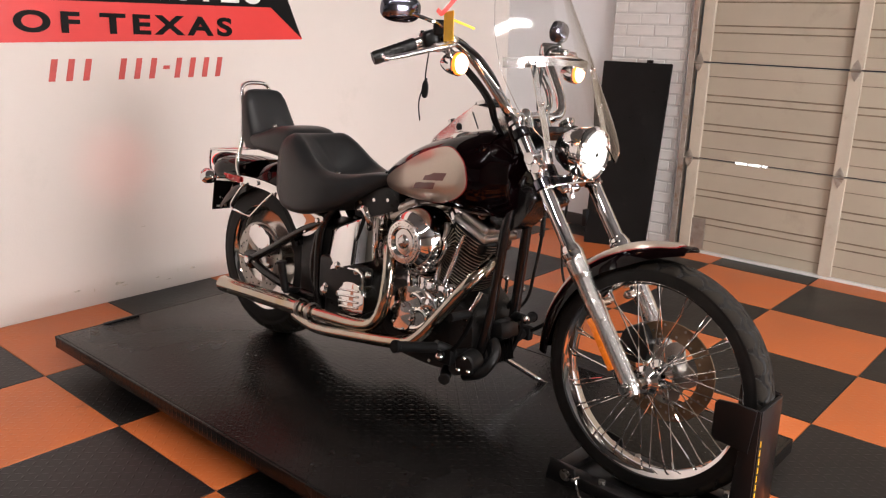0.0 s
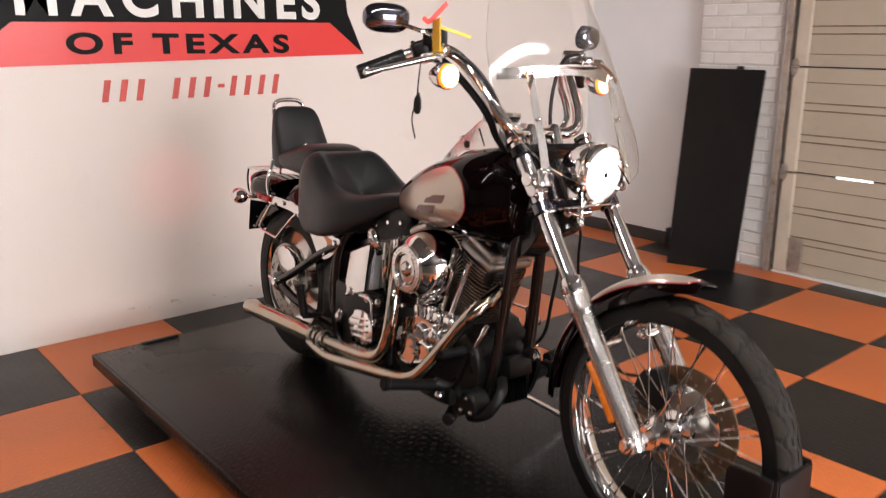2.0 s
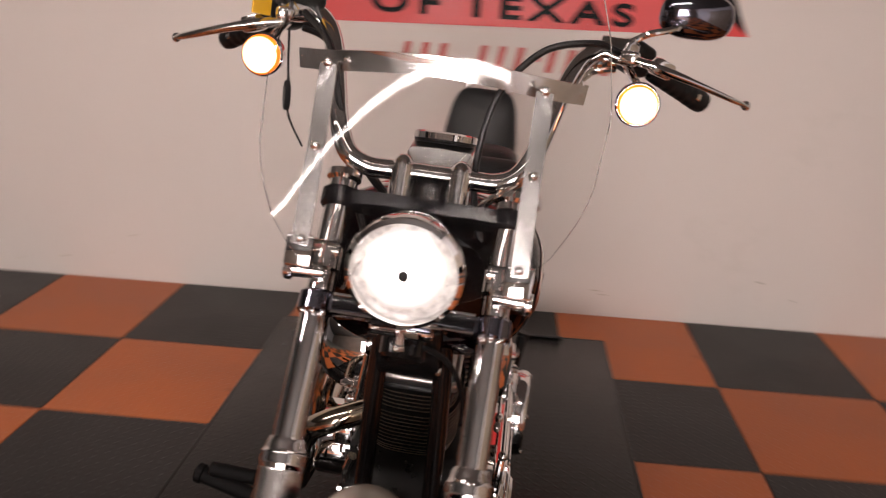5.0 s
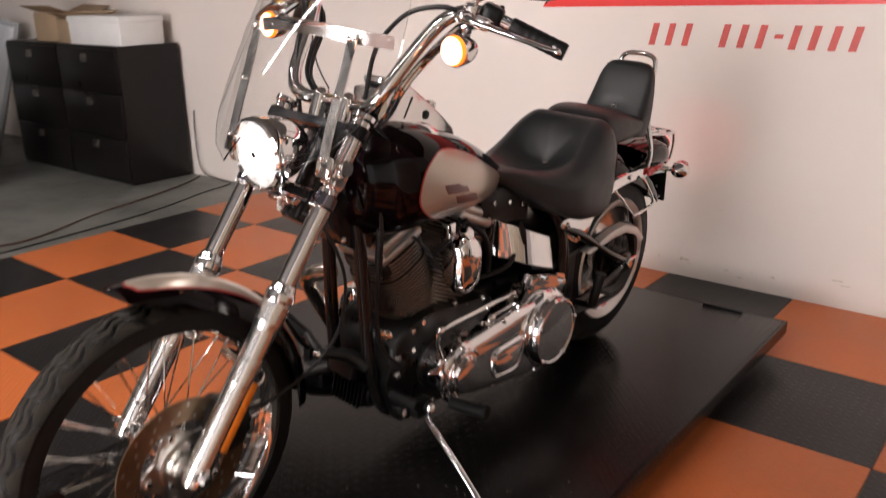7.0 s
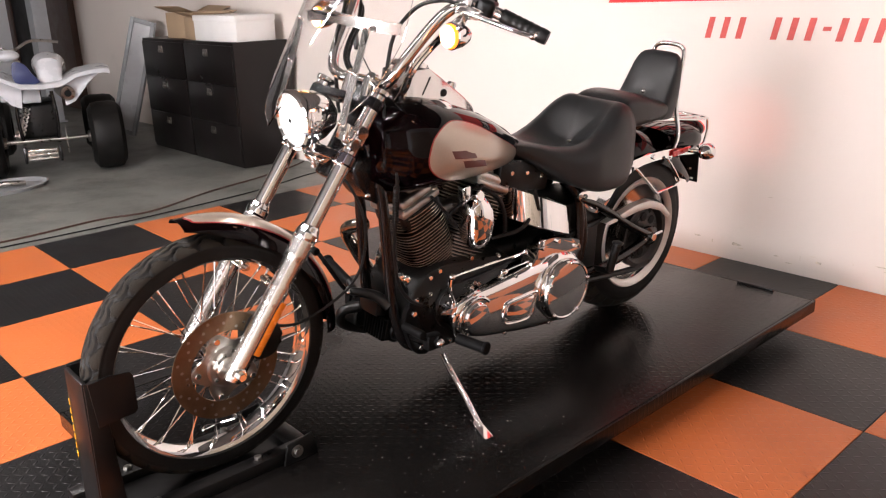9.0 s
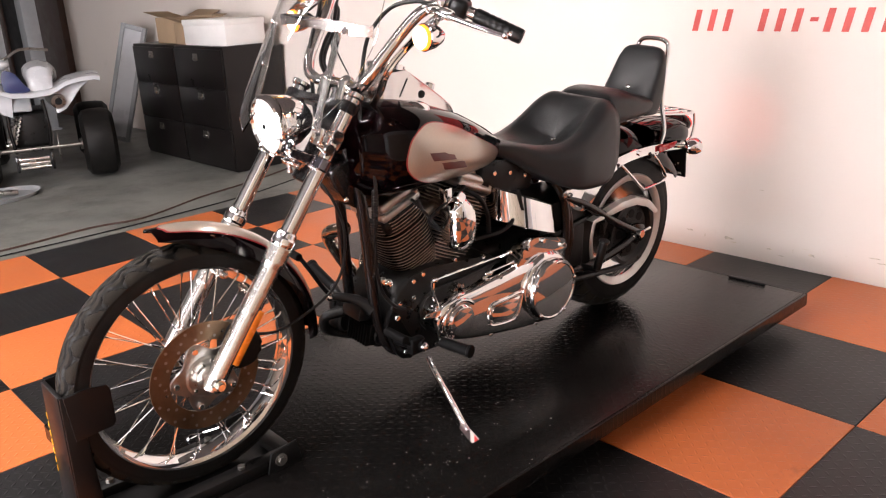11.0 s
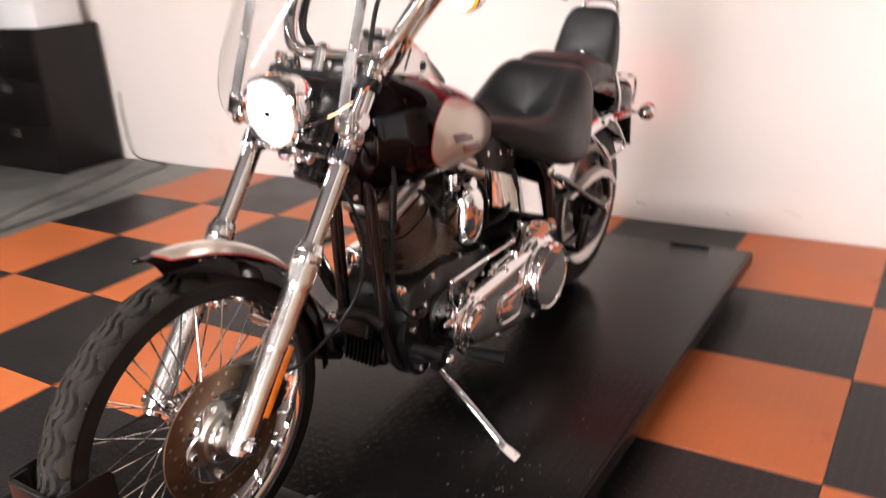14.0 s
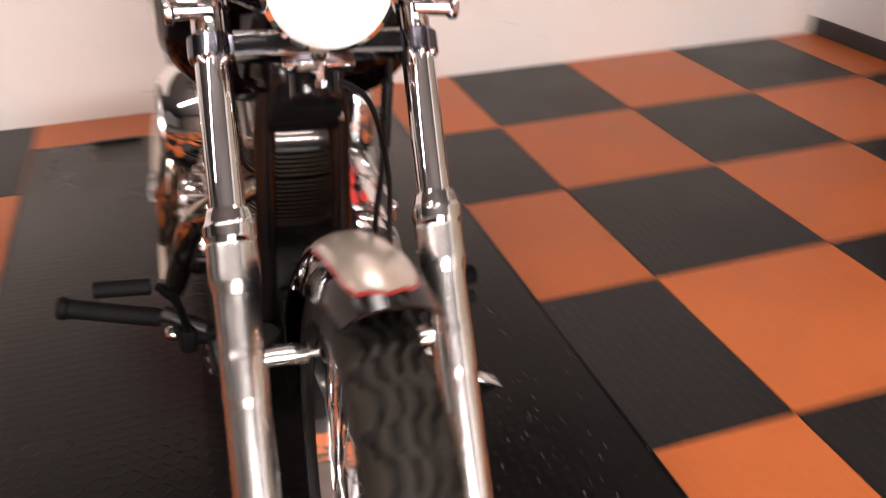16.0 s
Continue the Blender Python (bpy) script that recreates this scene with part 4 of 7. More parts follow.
# windscreen
def screen_point(u, v):
    """u across from -1 to 1, v up from 0 to 1."""
    z = 0.865 + 0.53 * v
    width = float(np.interp(z, [0.865, 0.875, 0.89, 0.92, 0.96, 1.0, 1.1, 1.2, 1.3, 1.36, 1.4], [0.07, 0.108, 0.142, 0.182, 0.211, 0.23, 0.243, 0.228, 0.195, 0.16, 0.12]))
    y = width * u
    top = 0.06 * (1 - u * u) * max(0, v - 0.6) / 0.4
    low = 0.075 * (1 - abs(u) ** 2.2) * max(0, 0.28 - v) / 0.28
    z += top + low
    h = (z - 0.865) / 0.53
    return V((1.43 - 0.29 * h - 0.075 * (y / 0.24) ** 2, y, z))


rows = [[screen_point(-1 + 2 * c / 28, r / 26) for c in range(29)] for r in range(27)]
screen = part("windscreen", sheet(rows, 0.004), CLEAR, bike, "clear acrylic windscreen on chrome brackets")
screen.visible_shadow = False
screen.matrix_basis = pose(0.05, 0, 0.032)


def strap(name, pts, w, th, normal, mat, parent, label=""):
    """A flat bar along points."""
    line = catmull(pts, 6)
    rws = []
    for k, p in enumerate(line):
        t = (line[min(k + 1, len(line) - 1)] - line[max(k - 1, 0)]).normalized()
        nn = V(normal)
        nn = (nn - t * nn.dot(t)).normalized()
        side = t.cross(nn)
        rws.append([p + side * w / 2 - nn * th / 2, p + side * w / 2 + nn * th / 2, p - side * w / 2 + nn * th / 2, p - side * w / 2 - nn * th / 2])
    b = bmesh.new()
    rings(b, rws)
    return part(name, b, mat, parent, label)


strap("cross_bar", [(1.2, -0.205, 1.122), (1.24, -0.15, 1.128), (1.268, -0.07, 1.138), (1.276, 0, 1.142), (1.268, 0.07, 1.138), (1.24, 0.15, 1.128), (1.2, 0.205, 1.122)],
      0.028, 0.004, (1, 0, 0), BRUSHED, screen, "polished flat cross bar")
for s in (-1, 1):
    strap("upright", [(1.262, 0.148 * s, 1.125), (1.283, 0.148 * s, 1.06), (1.318, 0.148 * s, 0.97), (1.345, 0.15 * s, 0.89)], 0.024, 0.004, (1, 0, 0.3), BRUSHED, screen, "polished flat upright")
    b = bmesh.new()
    box(b, (0.012, 0.04, 0.045), pose(1.342, 0.15 * s, 0.88, 0, -20, 0), 0.006)
    rod(b, (1.315, 0.12 * s, 0.845), (1.32, 0.165 * s, 0.845), 0.012, 14)
    rod(b, (1.322, 0.163 * s, 0.845), (1.322, 0.174 * s, 0.845), 0.016, 14)
    part("screen_clamp", b, CHROME, screen, "chrome screen clamp")
    for x, z in ((1.266, 1.128), (1.303, 1.02), (1.346, 0.9)):
        b = bmesh.new()
        ball(b, (x + 0.004, 0.148 * s, z), 0.0065, (0.6, 1, 1), 12)
        part("screen_bolt", b, CHROME, screen)
for y in (-0.04, 0.195, -0.195):
    b = bmesh.new()
    ball(b, (1.278 - abs(y) * 0.37, y, 1.14 - abs(y) * 0.08), 0.006, (0.6, 1, 1), 12)
    part("screen_bolt", b, CHROME, screen)

# handlebar
def mirrored(pts):
    return [(x, -y, z) for x, y, z in pts]


half_bar = [(1.222, 0.0, 1.003), (1.222, 0.06, 1.003), (1.225, 0.1, 1.005), (1.226, 0.13, 1.022), (1.206, 0.151, 1.06), (1.17, 0.167, 1.108), (1.132, 0.183, 1.154), (1.1, 0.203, 1.19), (1.072, 0.232, 1.209),
            (1.05, 0.27, 1.209), (1.02, 0.325, 1.186), (0.975, 0.41, 1.146)]
b = bmesh.new()
tube(b, list(reversed(mirrored(half_bar[1:]))) + half_bar, 0.0155, 18, 7)
bar = part("handlebar", b, CHROME, bike, "chrome swept-up handlebar")
for s in (-1, 1):
    f = lambda p: (p[0], p[1] * s, p[2])  # noqa: E731
    b = bmesh.new()
    rod(b, f((1.25, 0.044, 0.945)), f((1.224, 0.044, 1.016)), 0.0175, 18)
    ball(b, f((1.222, 0.044, 1.008)), 0.022, (1, 0.8, 1), 16)
    part("riser", b, CHROME, bar, "chrome riser")
    b = bmesh.new()
    g0, g1 = V(f((1.022, 0.322, 1.187))), V(f((0.962, 0.425, 1.138)))
    lathe(b, [(0, 0), (0.018, 0), (0.0195, 0.004), *[(0.0187 if q % 2 else 0.0194, 0.022 + q * 0.0085 + e) for q in range(11) for e in (0.0, 0.006)], (0.019, (g1 - g0).length - 0.006), (0.0175, (g1 - g0).length), (0, (g1 - g0).length)], along(g0, g1), 20)
    part("grip", b, SOFT_BLACK, bar, "black rubber grip")
    b = bmesh.new()
    box(b, (0.056, 0.052, 0.05), along(f((1.044, 0.286, 1.203)), g1), 0.012, 3)
    part("switch_housing", b, SOFT_BLACK, bar, "black switch housing")
    b = bmesh.new()
    box(b, (0.07, 0.04, 0.03), along(f((1.078, 0.255, 1.212)), g0) @ pose(0, 0, 0), 0.009, 3)
    box(b, (0.03, 0.03, 0.024), pose(*f((1.118, 0.272, 1.205)), 0, 0, -20 * s), 0.008, 3)
    part("perch", b, CHROME, bar, "chrome lever perch")
    b = bmesh.new()
    dz = 0.012 if s < 0 else 0.0
    tube(b, [f((1.12, 0.27, 1.205 - dz)), f((1.128, 0.315, 1.197 - dz)), f((1.112, 0.38, 1.18 - dz)), f((1.088, 0.44, 1.162 - dz)), f((1.071, 0.468, 1.154 - dz))], [0.012, 0.014, 0.012, 0.0105, 0.0085] if s < 0 else [0.011, 0.013, 0.0095, 0.008, 0.0065], 12, 6, True, None, 0.6)
    ball(b, f((1.069, 0.471, 1.153 - dz)), 0.008, (1, 1, 1), 14)
    box(b, (0.03, 0.034, 0.026), pose(*f((1.118, 0.322, 1.196 - dz)), 0, 0, 20 * s) @ pose(0, 0, 0, -18 * s, 0, 0), 0.006, 2)
    part("lever", b, BRUSHED if s < 0 else CHROME, bar, "polished control lever")
    # turn signal
    c = V(f((1.163, 0.291, 1.142)))
    ms = along(c, c + V((1, 0, 0)))
    b = bmesh.new()
    lathe(b, [(0, -0.062), (0.012, -0.059), (0.024, -0.044), (0.032, -0.02), (0.034, 0.0), (0.031, 0.003), (0, 0.003)], ms, 28)
    rod(b, c + V((-0.03, 0, 0.02)), c + V((-0.085, -0.025 * s, 0.062)), 0.008, 10)
    signal = part("turn_signal", b, CHROME, bar, "chrome bullet turn signal, lit")
    b = bmesh.new()
    lathe(b, [(0.031, 0.002), (0.03, 0.008), (0.0275, 0.0125), (0.0, 0.0125), (0, 0.002)], ms, 24)
    part("lens", b, AMBER, signal, "glowing amber lens")
    b = bmesh.new()
    lathe(b, [(0.0275, 0.0126), (0.022, 0.017), (0.012, 0.021), (0, 0.0225)], ms, 24)
    part("lens_centre", b, AMBER_CORE, signal, "bright centre of the lens")
    # mirror
    c = V(f((1.012, 0.378, 1.278)))
    b = bmesh.new()
    tube(b, [f((1.085, 0.262, 1.22)), f((1.09, 0.295, 1.242)), f((1.075, 0.335, 1.255)), f((1.03, 0.362, 1.27))], 0.0055, 10)
    ball(b, f((1.085, 0.262, 1.222)), 0.01, (1, 1, 1), 12)
    ball(b, f((1.03, 0.362, 1.27)), 0.011, (1, 1, 1), 12)
    mirror = part("mirror", b, CHROME, bar, "chrome oval mirror on a stem")
    b = bmesh.new()
    mm = Matrix.Translation(c) @ pose(0, 0, 0, 0, 0, 14 * s) @ pose(0, 0, 0, 0, 8, 0)
    rws = []
    for dx, f0 in ((-0.008, 0.93), (-0.004, 1.0), (0.006, 1.0), (0.018, 0.88), (0.027, 0.62), (0.031, 0.2)):
        rws.append([V((dx, 0.062 * f0 * math.copysign(abs(math.cos(2 * math.pi * k / 32)) ** 0.75, math.cos(2 * math.pi * k / 32)),
                       0.037 * f0 * math.copysign(abs(math.sin(2 * math.pi * k / 32)) ** 0.75, math.sin(2 * math.pi * k / 32)))) for k in range(32)])
    rings(b, rws, m=mm)
    # the shell's dark reflection is painted into its chrome colour
    part("shell", b, CHROME_DARKENED, mirror, "chrome mirror shell with its dark reflection in the colour")
    b = bmesh.new()
    rings(b, [[V((dx, 0.056 * math.cos(2 * math.pi * k / 32), 0.032 * math.sin(2 * math.pi * k / 32))) for k in range(32)] for dx in (-0.0105, -0.0085)], m=mm)
    part("glass", b, MIRROR_GLASS, mirror, "mirror glass")
    # cables along the bar
    b = bmesh.new()
    for off in (0.02, 0.03):
        tube(b, [f((1.05, 0.26, 1.212 - off)), f((1.076 - off * 0.6, 0.22, 1.2 - off)), f((1.118 - off * 0.8, 0.185, 1.15 - off * 0.8)), f((1.165 - off * 0.8, 0.164, 1.1 - off * 0.8)), f((1.196 - off, 0.145, 1.05 - off * 0.6)), f((1.19 - off, 0.11, 0.985)), f((1.17, 0.05, 0.92))], 0.006, 8)
    part("cable", b, CORD_BLACK if s < 0 else CHROME, bar, "bundled control cables")
b = bmesh.new()
box(b, (0.055, 0.075, 0.045), pose(1.07, -0.262, 1.236, 0, 0, 40), 0.012, 3)
part("brake_reservoir", b, SOFT_BLACK, bar, "black brake fluid reservoir")
b = bmesh.new()
tube(b, [(1.105, 0.255, 1.212), (1.126, 0.215, 1.22), (1.146, 0.14, 1.2), (1.173, 0.082, 1.13), (1.186, 0.064, 1.04), (1.205, 0.07, 0.96), (1.215, 0.1, 0.87), (1.205, 0.13, 0.76), (1.208, 0.125, 0.62), (1.2, 0.115, 0.5), (1.185, 0.118, 0.42), (1.15, 0.125, 0.37), (1.11, 0.125, 0.345)], 0.0055, 8)
clutch = part("clutch_cable", b, CORD_BLACK, bar, "black clutch cable")
b = bmesh.new()
lathe(b, [(0.006, 0.0)] + [(r, 0.004 + 0.008 * k + e) for k in range(13) for r, e in ((0.0095, 0.0), (0.0095, 0.004), (0.0075, 0.005), (0.0075, 0.007))] + [(0.006, 0.112)], along((1.2055, 0.1285, 0.73), (1.208, 0.125, 0.62)), 12)
part("sleeve", b, SOFT_BLACK, clutch, "ribbed black cable sleeve")
b = bmesh.new()
tube(b, [(1.1, -0.245, 1.21), (1.145, -0.19, 1.17), (1.2, -0.155, 1.09), (1.225, -0.12, 0.98), (1.24, -0.09, 0.9)], 0.006, 8)
part("brake_line", b, CORD_BLACK, bar, "black brake line")

# key on its fob and the plastic tags
keys = thing("key_fob", BIKE, "black key fob hanging by a wire from the handlebar", "key fob")
b = bmesh.new()
prism(b, spline2([(-0.007, -0.025), (0.007, -0.025), (0.009, 0.0), (0.005, 0.021), (-0.005, 0.021), (-0.009, 0)], 4), 0.01, pose(1.035, -0.281, 1.067, 90, 0, 30), 0.003)
part("fob", b, SOFT_BLACK, keys)
b = bmesh.new()
tube(b, [(1.045, -0.285, 1.185), (1.038, -0.286, 1.13), (1.035, -0.285, 1.09)], 0.002, 6)
tube(b, [(1.04, -0.283, 1.095), (1.018, -0.287, 1.03), (1.002, -0.262, 0.972)], 0.0022, 6)
part("wire", b, CORD_BLACK, keys)
tag = thing("plastic_tag", BIKE, "yellow plastic tag strapped to the brake lever perch", "tag")
b = bmesh.new()
box(b, (0.05, 0.003, 0.08), pose(1.13, -0.305, 1.24, 0, -6, -16), 0.001, 1)
part("plate", b, TAG_YELLOW, tag)
b = bmesh.new()
box(b, (0.003, 0.007, 0.115), pose(1.115, -0.24, 1.254, 79, 0, -4), 0.001, 1)
part("tie", b, TAG_YELLOW, tag, "yellow cable tie")
ribbon = thing("ribbon", BIKE, "red plastic ribbon tied by the mirror stem", "ribbon")
strap("strip", [(1.112, -0.336, 1.281), (1.112, -0.328, 1.276), (1.112, -0.318, 1.272), (1.112, -0.3, 1.286), (1.112, -0.262, 1.322)], 0.012, 0.002, (1, 0, 0), TAG_RED, ribbon)


# fuel tank
TX = [0.64, 0.68, 0.74, 0.82, 0.9, 1.0, 1.08, 1.135, 1.18, 1.213, 1.232]
TTOP = [0.765, 0.79, 0.825, 0.868, 0.902, 0.934, 0.954, 0.959, 0.956, 0.944, 0.905]
TBOT = [0.718, 0.7, 0.692, 0.69, 0.69, 0.692, 0.688, 0.686, 0.688, 0.7, 0.745]
THW = [0.04, 0.078, 0.115, 0.152, 0.18, 0.196, 0.199, 0.193, 0.178, 0.148, 0.085]
TPOW = 2.6


def tank_at(x):
    return [float(np.interp(x, TX, t)) for t in (TTOP, TBOT, THW)]


def tank_smooth(x):
    k = [tank_at(min(max(x + d, TX[0]), TX[-1])) for d in (-0.03, -0.015, 0, 0.015, 0.03)]
    return [sum(v) / 5 for v in zip(*k)]


def tank_y(x, z):
    top, bot, hw = tank_smooth(x)
    c, h = (top * 0.46 + bot * 0.54), None
    h = (top - c) if z > c else (c - bot)
    t = min(abs(z - c) / h, 0.999)
    return hw * (1 - t**TPOW) ** (1 / TPOW)


rows = []
for k in range(49):
    x = TX[0] + (TX[-1] - TX[0]) * (0.5 - 0.5 * math.cos(math.pi * k / 48))
    top, bot, hw = tank_smooth(x)
    c = top * 0.46 + bot * 0.54
    row = []
    for j in range(48):
        a = 2 * math.pi * j / 48
        ca, sa = math.cos(a), math.sin(a)
        y = hw * math.copysign(abs(ca) ** (2 / TPOW), ca)
        z = c + ((top - c) if sa > 0 else (c - bot)) * math.copysign(abs(sa) ** (2 / TPOW), sa)
        row.append((x, y, z))
    rows.append(row)
b = bmesh.new()
rings(b, rows)
tank = part("fuel_tank", b, DARK_PAINT, bike, "dark cherry teardrop fuel tank with silver side panels")
PANEL = spline2([(1.14, 0.822), (1.116, 0.87), (1.05, 0.898), (0.955, 0.876), (0.84, 0.82), (0.725, 0.766), (0.692, 0.737), (0.73, 0.714), (0.86, 0.708), (0.99, 0.714), (1.09, 0.744), (1.136, 0.78)], 5)


def tank_patch(outline, lo, hi, side, eps, n=10):
    cx, cz = 1.0, 0.8
    b = bmesh.new()
    rws = []
    for k in range(n + 1):
        f = lo + (hi - lo) * k / n
        rws.append([(cx + (x - cx) * f, side * (tank_y(cx + (x - cx) * f, cz + (z - cz) * f) + eps), cz + (z - cz) * f) for x, z in outline])
    rings(b, rws, True, False, False)
    if lo < 0.05:
        b.verts.ensure_lookup_table()
        b.faces.new(b.verts[:len(outline)])
    return b


for s in (-1, 1):
    part("silver_panel", tank_patch(PANEL, 0.02, 0.985, s, 0.0016), SILVER_PAINT, tank, "silver painted teardrop panel", angle=60)
    part("pinstripe", tank_patch(PANEL, 0.98, 1.012, s, 0.0012, 2), RED_STRIPE, tank, "red pinstripe round the panel", angle=60)
    for n, (x0, x1, z0, z1) in enumerate(((0.965, 1.055, 0.79, 0.815), (0.915, 1.01, 0.762, 0.785))):
        b = bmesh.new()
        rws = []
        for k in range(9):
            x = x0 + (x1 - x0) * k / 8
            rws.append([(x + 0.012 * (zz - z0) / 0.02, s * (tank_y(x, zz) + 0.003), zz + (x - 1) * 0.12) for zz in (z0, (z0 + z1) / 2, z1)])
        rings(b, rws, False, False, False)
        part("badge_bar", b, BADGE, tank, "dark red badge bar")
    b = bmesh.new()
    lathe(b, [(0, 0), (0.036, 0), (0.037, 0.006), (0.033, 0.013), (0.02, 0.018), (0, 0.02)], pose(1.021, 0.088 * s, 0.92, 0, -6, 0) @ pose(0, 0, 0, -14 * s, 0, 0), 28)
    part("filler_cap", b, CHROME, tank, "chrome filler cap")
# dash console with the gauge: flat chrome sides and a sloping top
b = bmesh.new()
cons = []
for x, top, hw, bot in ((1.13, 0.975, 0.044, 0.9), (1.112, 1.022, 0.055, 0.9), (1.03, 1.026, 0.057, 0.9), (0.95, 0.976, 0.047, 0.88), (0.88, 0.93, 0.036, 0.85), (0.835, 0.9, 0.025, 0.83), (0.82, 0.884, 0.018, 0.82)):
    half = [(hw * 1.06, bot), (hw, top - 0.008), (hw - 0.003, top - 0.0025), (hw - 0.008, top)]
    cons.append([(x, y, z) for y, z in half] + [(x, 0, top + 0.002)] + [(x, -y, z) for y, z in reversed(half)])
rings(b, cons)
dash = part("dash_console", b, BRUSHED, bike, "chrome dash console on the tank", angle=30)
b = bmesh.new()
lathe(b, [(0, 0.0), (0.05, 0.0), (0.053, 0.004), (0.053, 0.012), (0.048, 0.016), (0.048, 0.012), (0, 0.012)], pose(1.06, 0, 1.022, 0, -12, 0), 36)
part("gauge", b, SOFT_BLACK, dash, "round speedometer")
b = bmesh.new()
lathe(b, [(0.048, 0.01), (0.055, 0.006), (0.055, 0.016), (0.049, 0.019)], pose(1.06, 0, 1.022, 0, -12, 0), 36, True)
part("gauge_ring", b, CHROME, dash, "chrome gauge ring")
b = bmesh.new()
rod(b, (0.9, 0.0, 0.95), (0.894, 0.0, 0.966), 0.014, 18)
part("ignition_knob", b, CHROME, dash, "chrome ignition knob")
for s in (-1, 1):
    b = bmesh.new()
    lathe(b, [(0, -0.004), (0.011, -0.004), (0.011, 0.002), (0.008, 0.003), (0, 0.003)], along((0.973, 0.0522 * s, 0.95), (0.973, 0.2 * s, 0.953)), 18)
    part("console_plug", b, SOFT_BLACK, dash, "small black console plug")
    b = bmesh.new()
    box(b, (0.004, 0.004, 0.056), pose(1.043, 0.0578 * s, 0.977, 0, -31, 0), 0.001, 1)
    part("console_seam", b, SOFT_BLACK, dash, "dark seam in the console")
strap("tank_strip", [(0.8, 0, 0.862), (0.74, 0, 0.83), (0.68, 0, 0.797), (0.65, 0, 0.775)], 0.03, 0.006, (0, 0, 1), SOFT_BLACK, dash, "black leather tank strip")

# seat
SX = [0.715, 0.66, 0.6, 0.54, 0.46, 0.4, 0.35, 0.31, 0.28, 0.25, 0.22, 0.195, 0.17]
SC = [0.758, 0.762, 0.752, 0.728, 0.7, 0.69, 0.704, 0.745, 0.785, 0.822, 0.846, 0.85, 0.832]
SE = [0.754, 0.758, 0.752, 0.736, 0.73, 0.744, 0.768, 0.796, 0.818, 0.837, 0.849, 0.851, 0.83]
SB = [0.735, 0.712, 0.68, 0.64, 0.595, 0.575, 0.568, 0.565, 0.565, 0.568, 0.575, 0.59, 0.62]
ST = [0.014, 0.026, 0.05, 0.085, 0.122, 0.13, 0.127, 0.121, 0.116, 0.111, 0.106, 0.1, 0.09]
SW = [0.04, 0.075, 0.108, 0.145, 0.18, 0.193, 0.194, 0.192, 0.19, 0.186, 0.181, 0.174, 0.155]
rows = []
for k in range(81):
    x = SX[0] + (SX[-1] - SX[0]) * k / 80
    xs = [x + d for d in (-0.024, -0.012, 0, 0.012, 0.024)]
    c, e, bo, wt, w = (sum(float(np.interp(-q, [-v for v in SX], t)) for q in xs) / 5 for t in (SC, SE, SB, ST, SW))
    row = []
    for j in range(33):
        u = -1 + 2 * j / 32
        y = wt * u
        s2 = abs(u)
        z = c + (e - c) * s2**2.6 * (1.6 - 0.6 * s2)
        r = math.hypot(x - 0.333, y)
        z -= 0.013 * math.exp(-((r / 0.026) ** 2))
        z -= 0.0035 * math.exp(-((math.sin(math.atan2(y, x - 0.333) * 2.5 + 0.4) / 0.28) ** 2)) * math.exp(-(((r - 0.05) / 0.04) ** 2))
        row.append((x, y, z))
    zm = bo + 0.03 + 0.25 * (e - bo - 0.03)
    side = []
    for f in range(1, 11):
        th = math.pi / 2 * f / 10
        side.append((wt + (w - wt) * math.sin(th) ** 0.95, zm + (e - zm) * math.cos(th) ** 0.62))
    side += [(w + 0.001, zm * 0.5 + (bo + 0.02) * 0.5), (w, bo + 0.02), (w - 0.004, bo + 0.006), (w - 0.016, bo)]
    row += side + [(0, bo)] + [(-y, z) for y, z in reversed(side)]
    row = [p if len(p) == 3 else (x, *p) for p in row]
    rows.append(row)
b = bmesh.new()
rings(b, rows)
seat = part("seat", b, LEATHER, bike, "black vinyl button-tufted rider seat", angle=60)
b = bmesh.new()
ball(b, (0.334, 0, 0.709), 0.011, (1, 1, 0.5), 14)
part("button", b, CHROME, seat, "chrome seat button")
rows = []
PX = [0.205, 0.19, 0.16, 0.11, 0.05, -0.02, -0.07, -0.11, -0.13]
PT = [0.825, 0.848, 0.862, 0.866, 0.855, 0.832, 0.82, 0.815, 0.8]
PB = [0.745, 0.735, 0.732, 0.734, 0.74, 0.745, 0.75, 0.755, 0.76]
PW = [0.105, 0.118, 0.126, 0.13, 0.13, 0.126, 0.12, 0.11, 0.095]
for k in range(31):
    x = PX[0] + (PX[-1] - PX[0]) * k / 30
    top, bo, w = (sum(float(np.interp(-x + d, [-v for v in PX], t)) for d in (-0.012, 0, 0.012)) / 3 for t in (PT, PB, PW))
    c = (top + bo) / 2
    rows.append([(x, w * math.copysign(abs(math.cos(a)) ** 0.5, math.cos(a)), c + (top - c) * math.copysign(abs(math.sin(a)) ** 0.6, math.sin(a))) for a in (2 * math.pi * j / 40 for j in range(40))])
b = bmesh.new()
rings(b, rows)
part("pillion_seat", b, LEATHER, bike, "black vinyl pillion pad", angle=60)
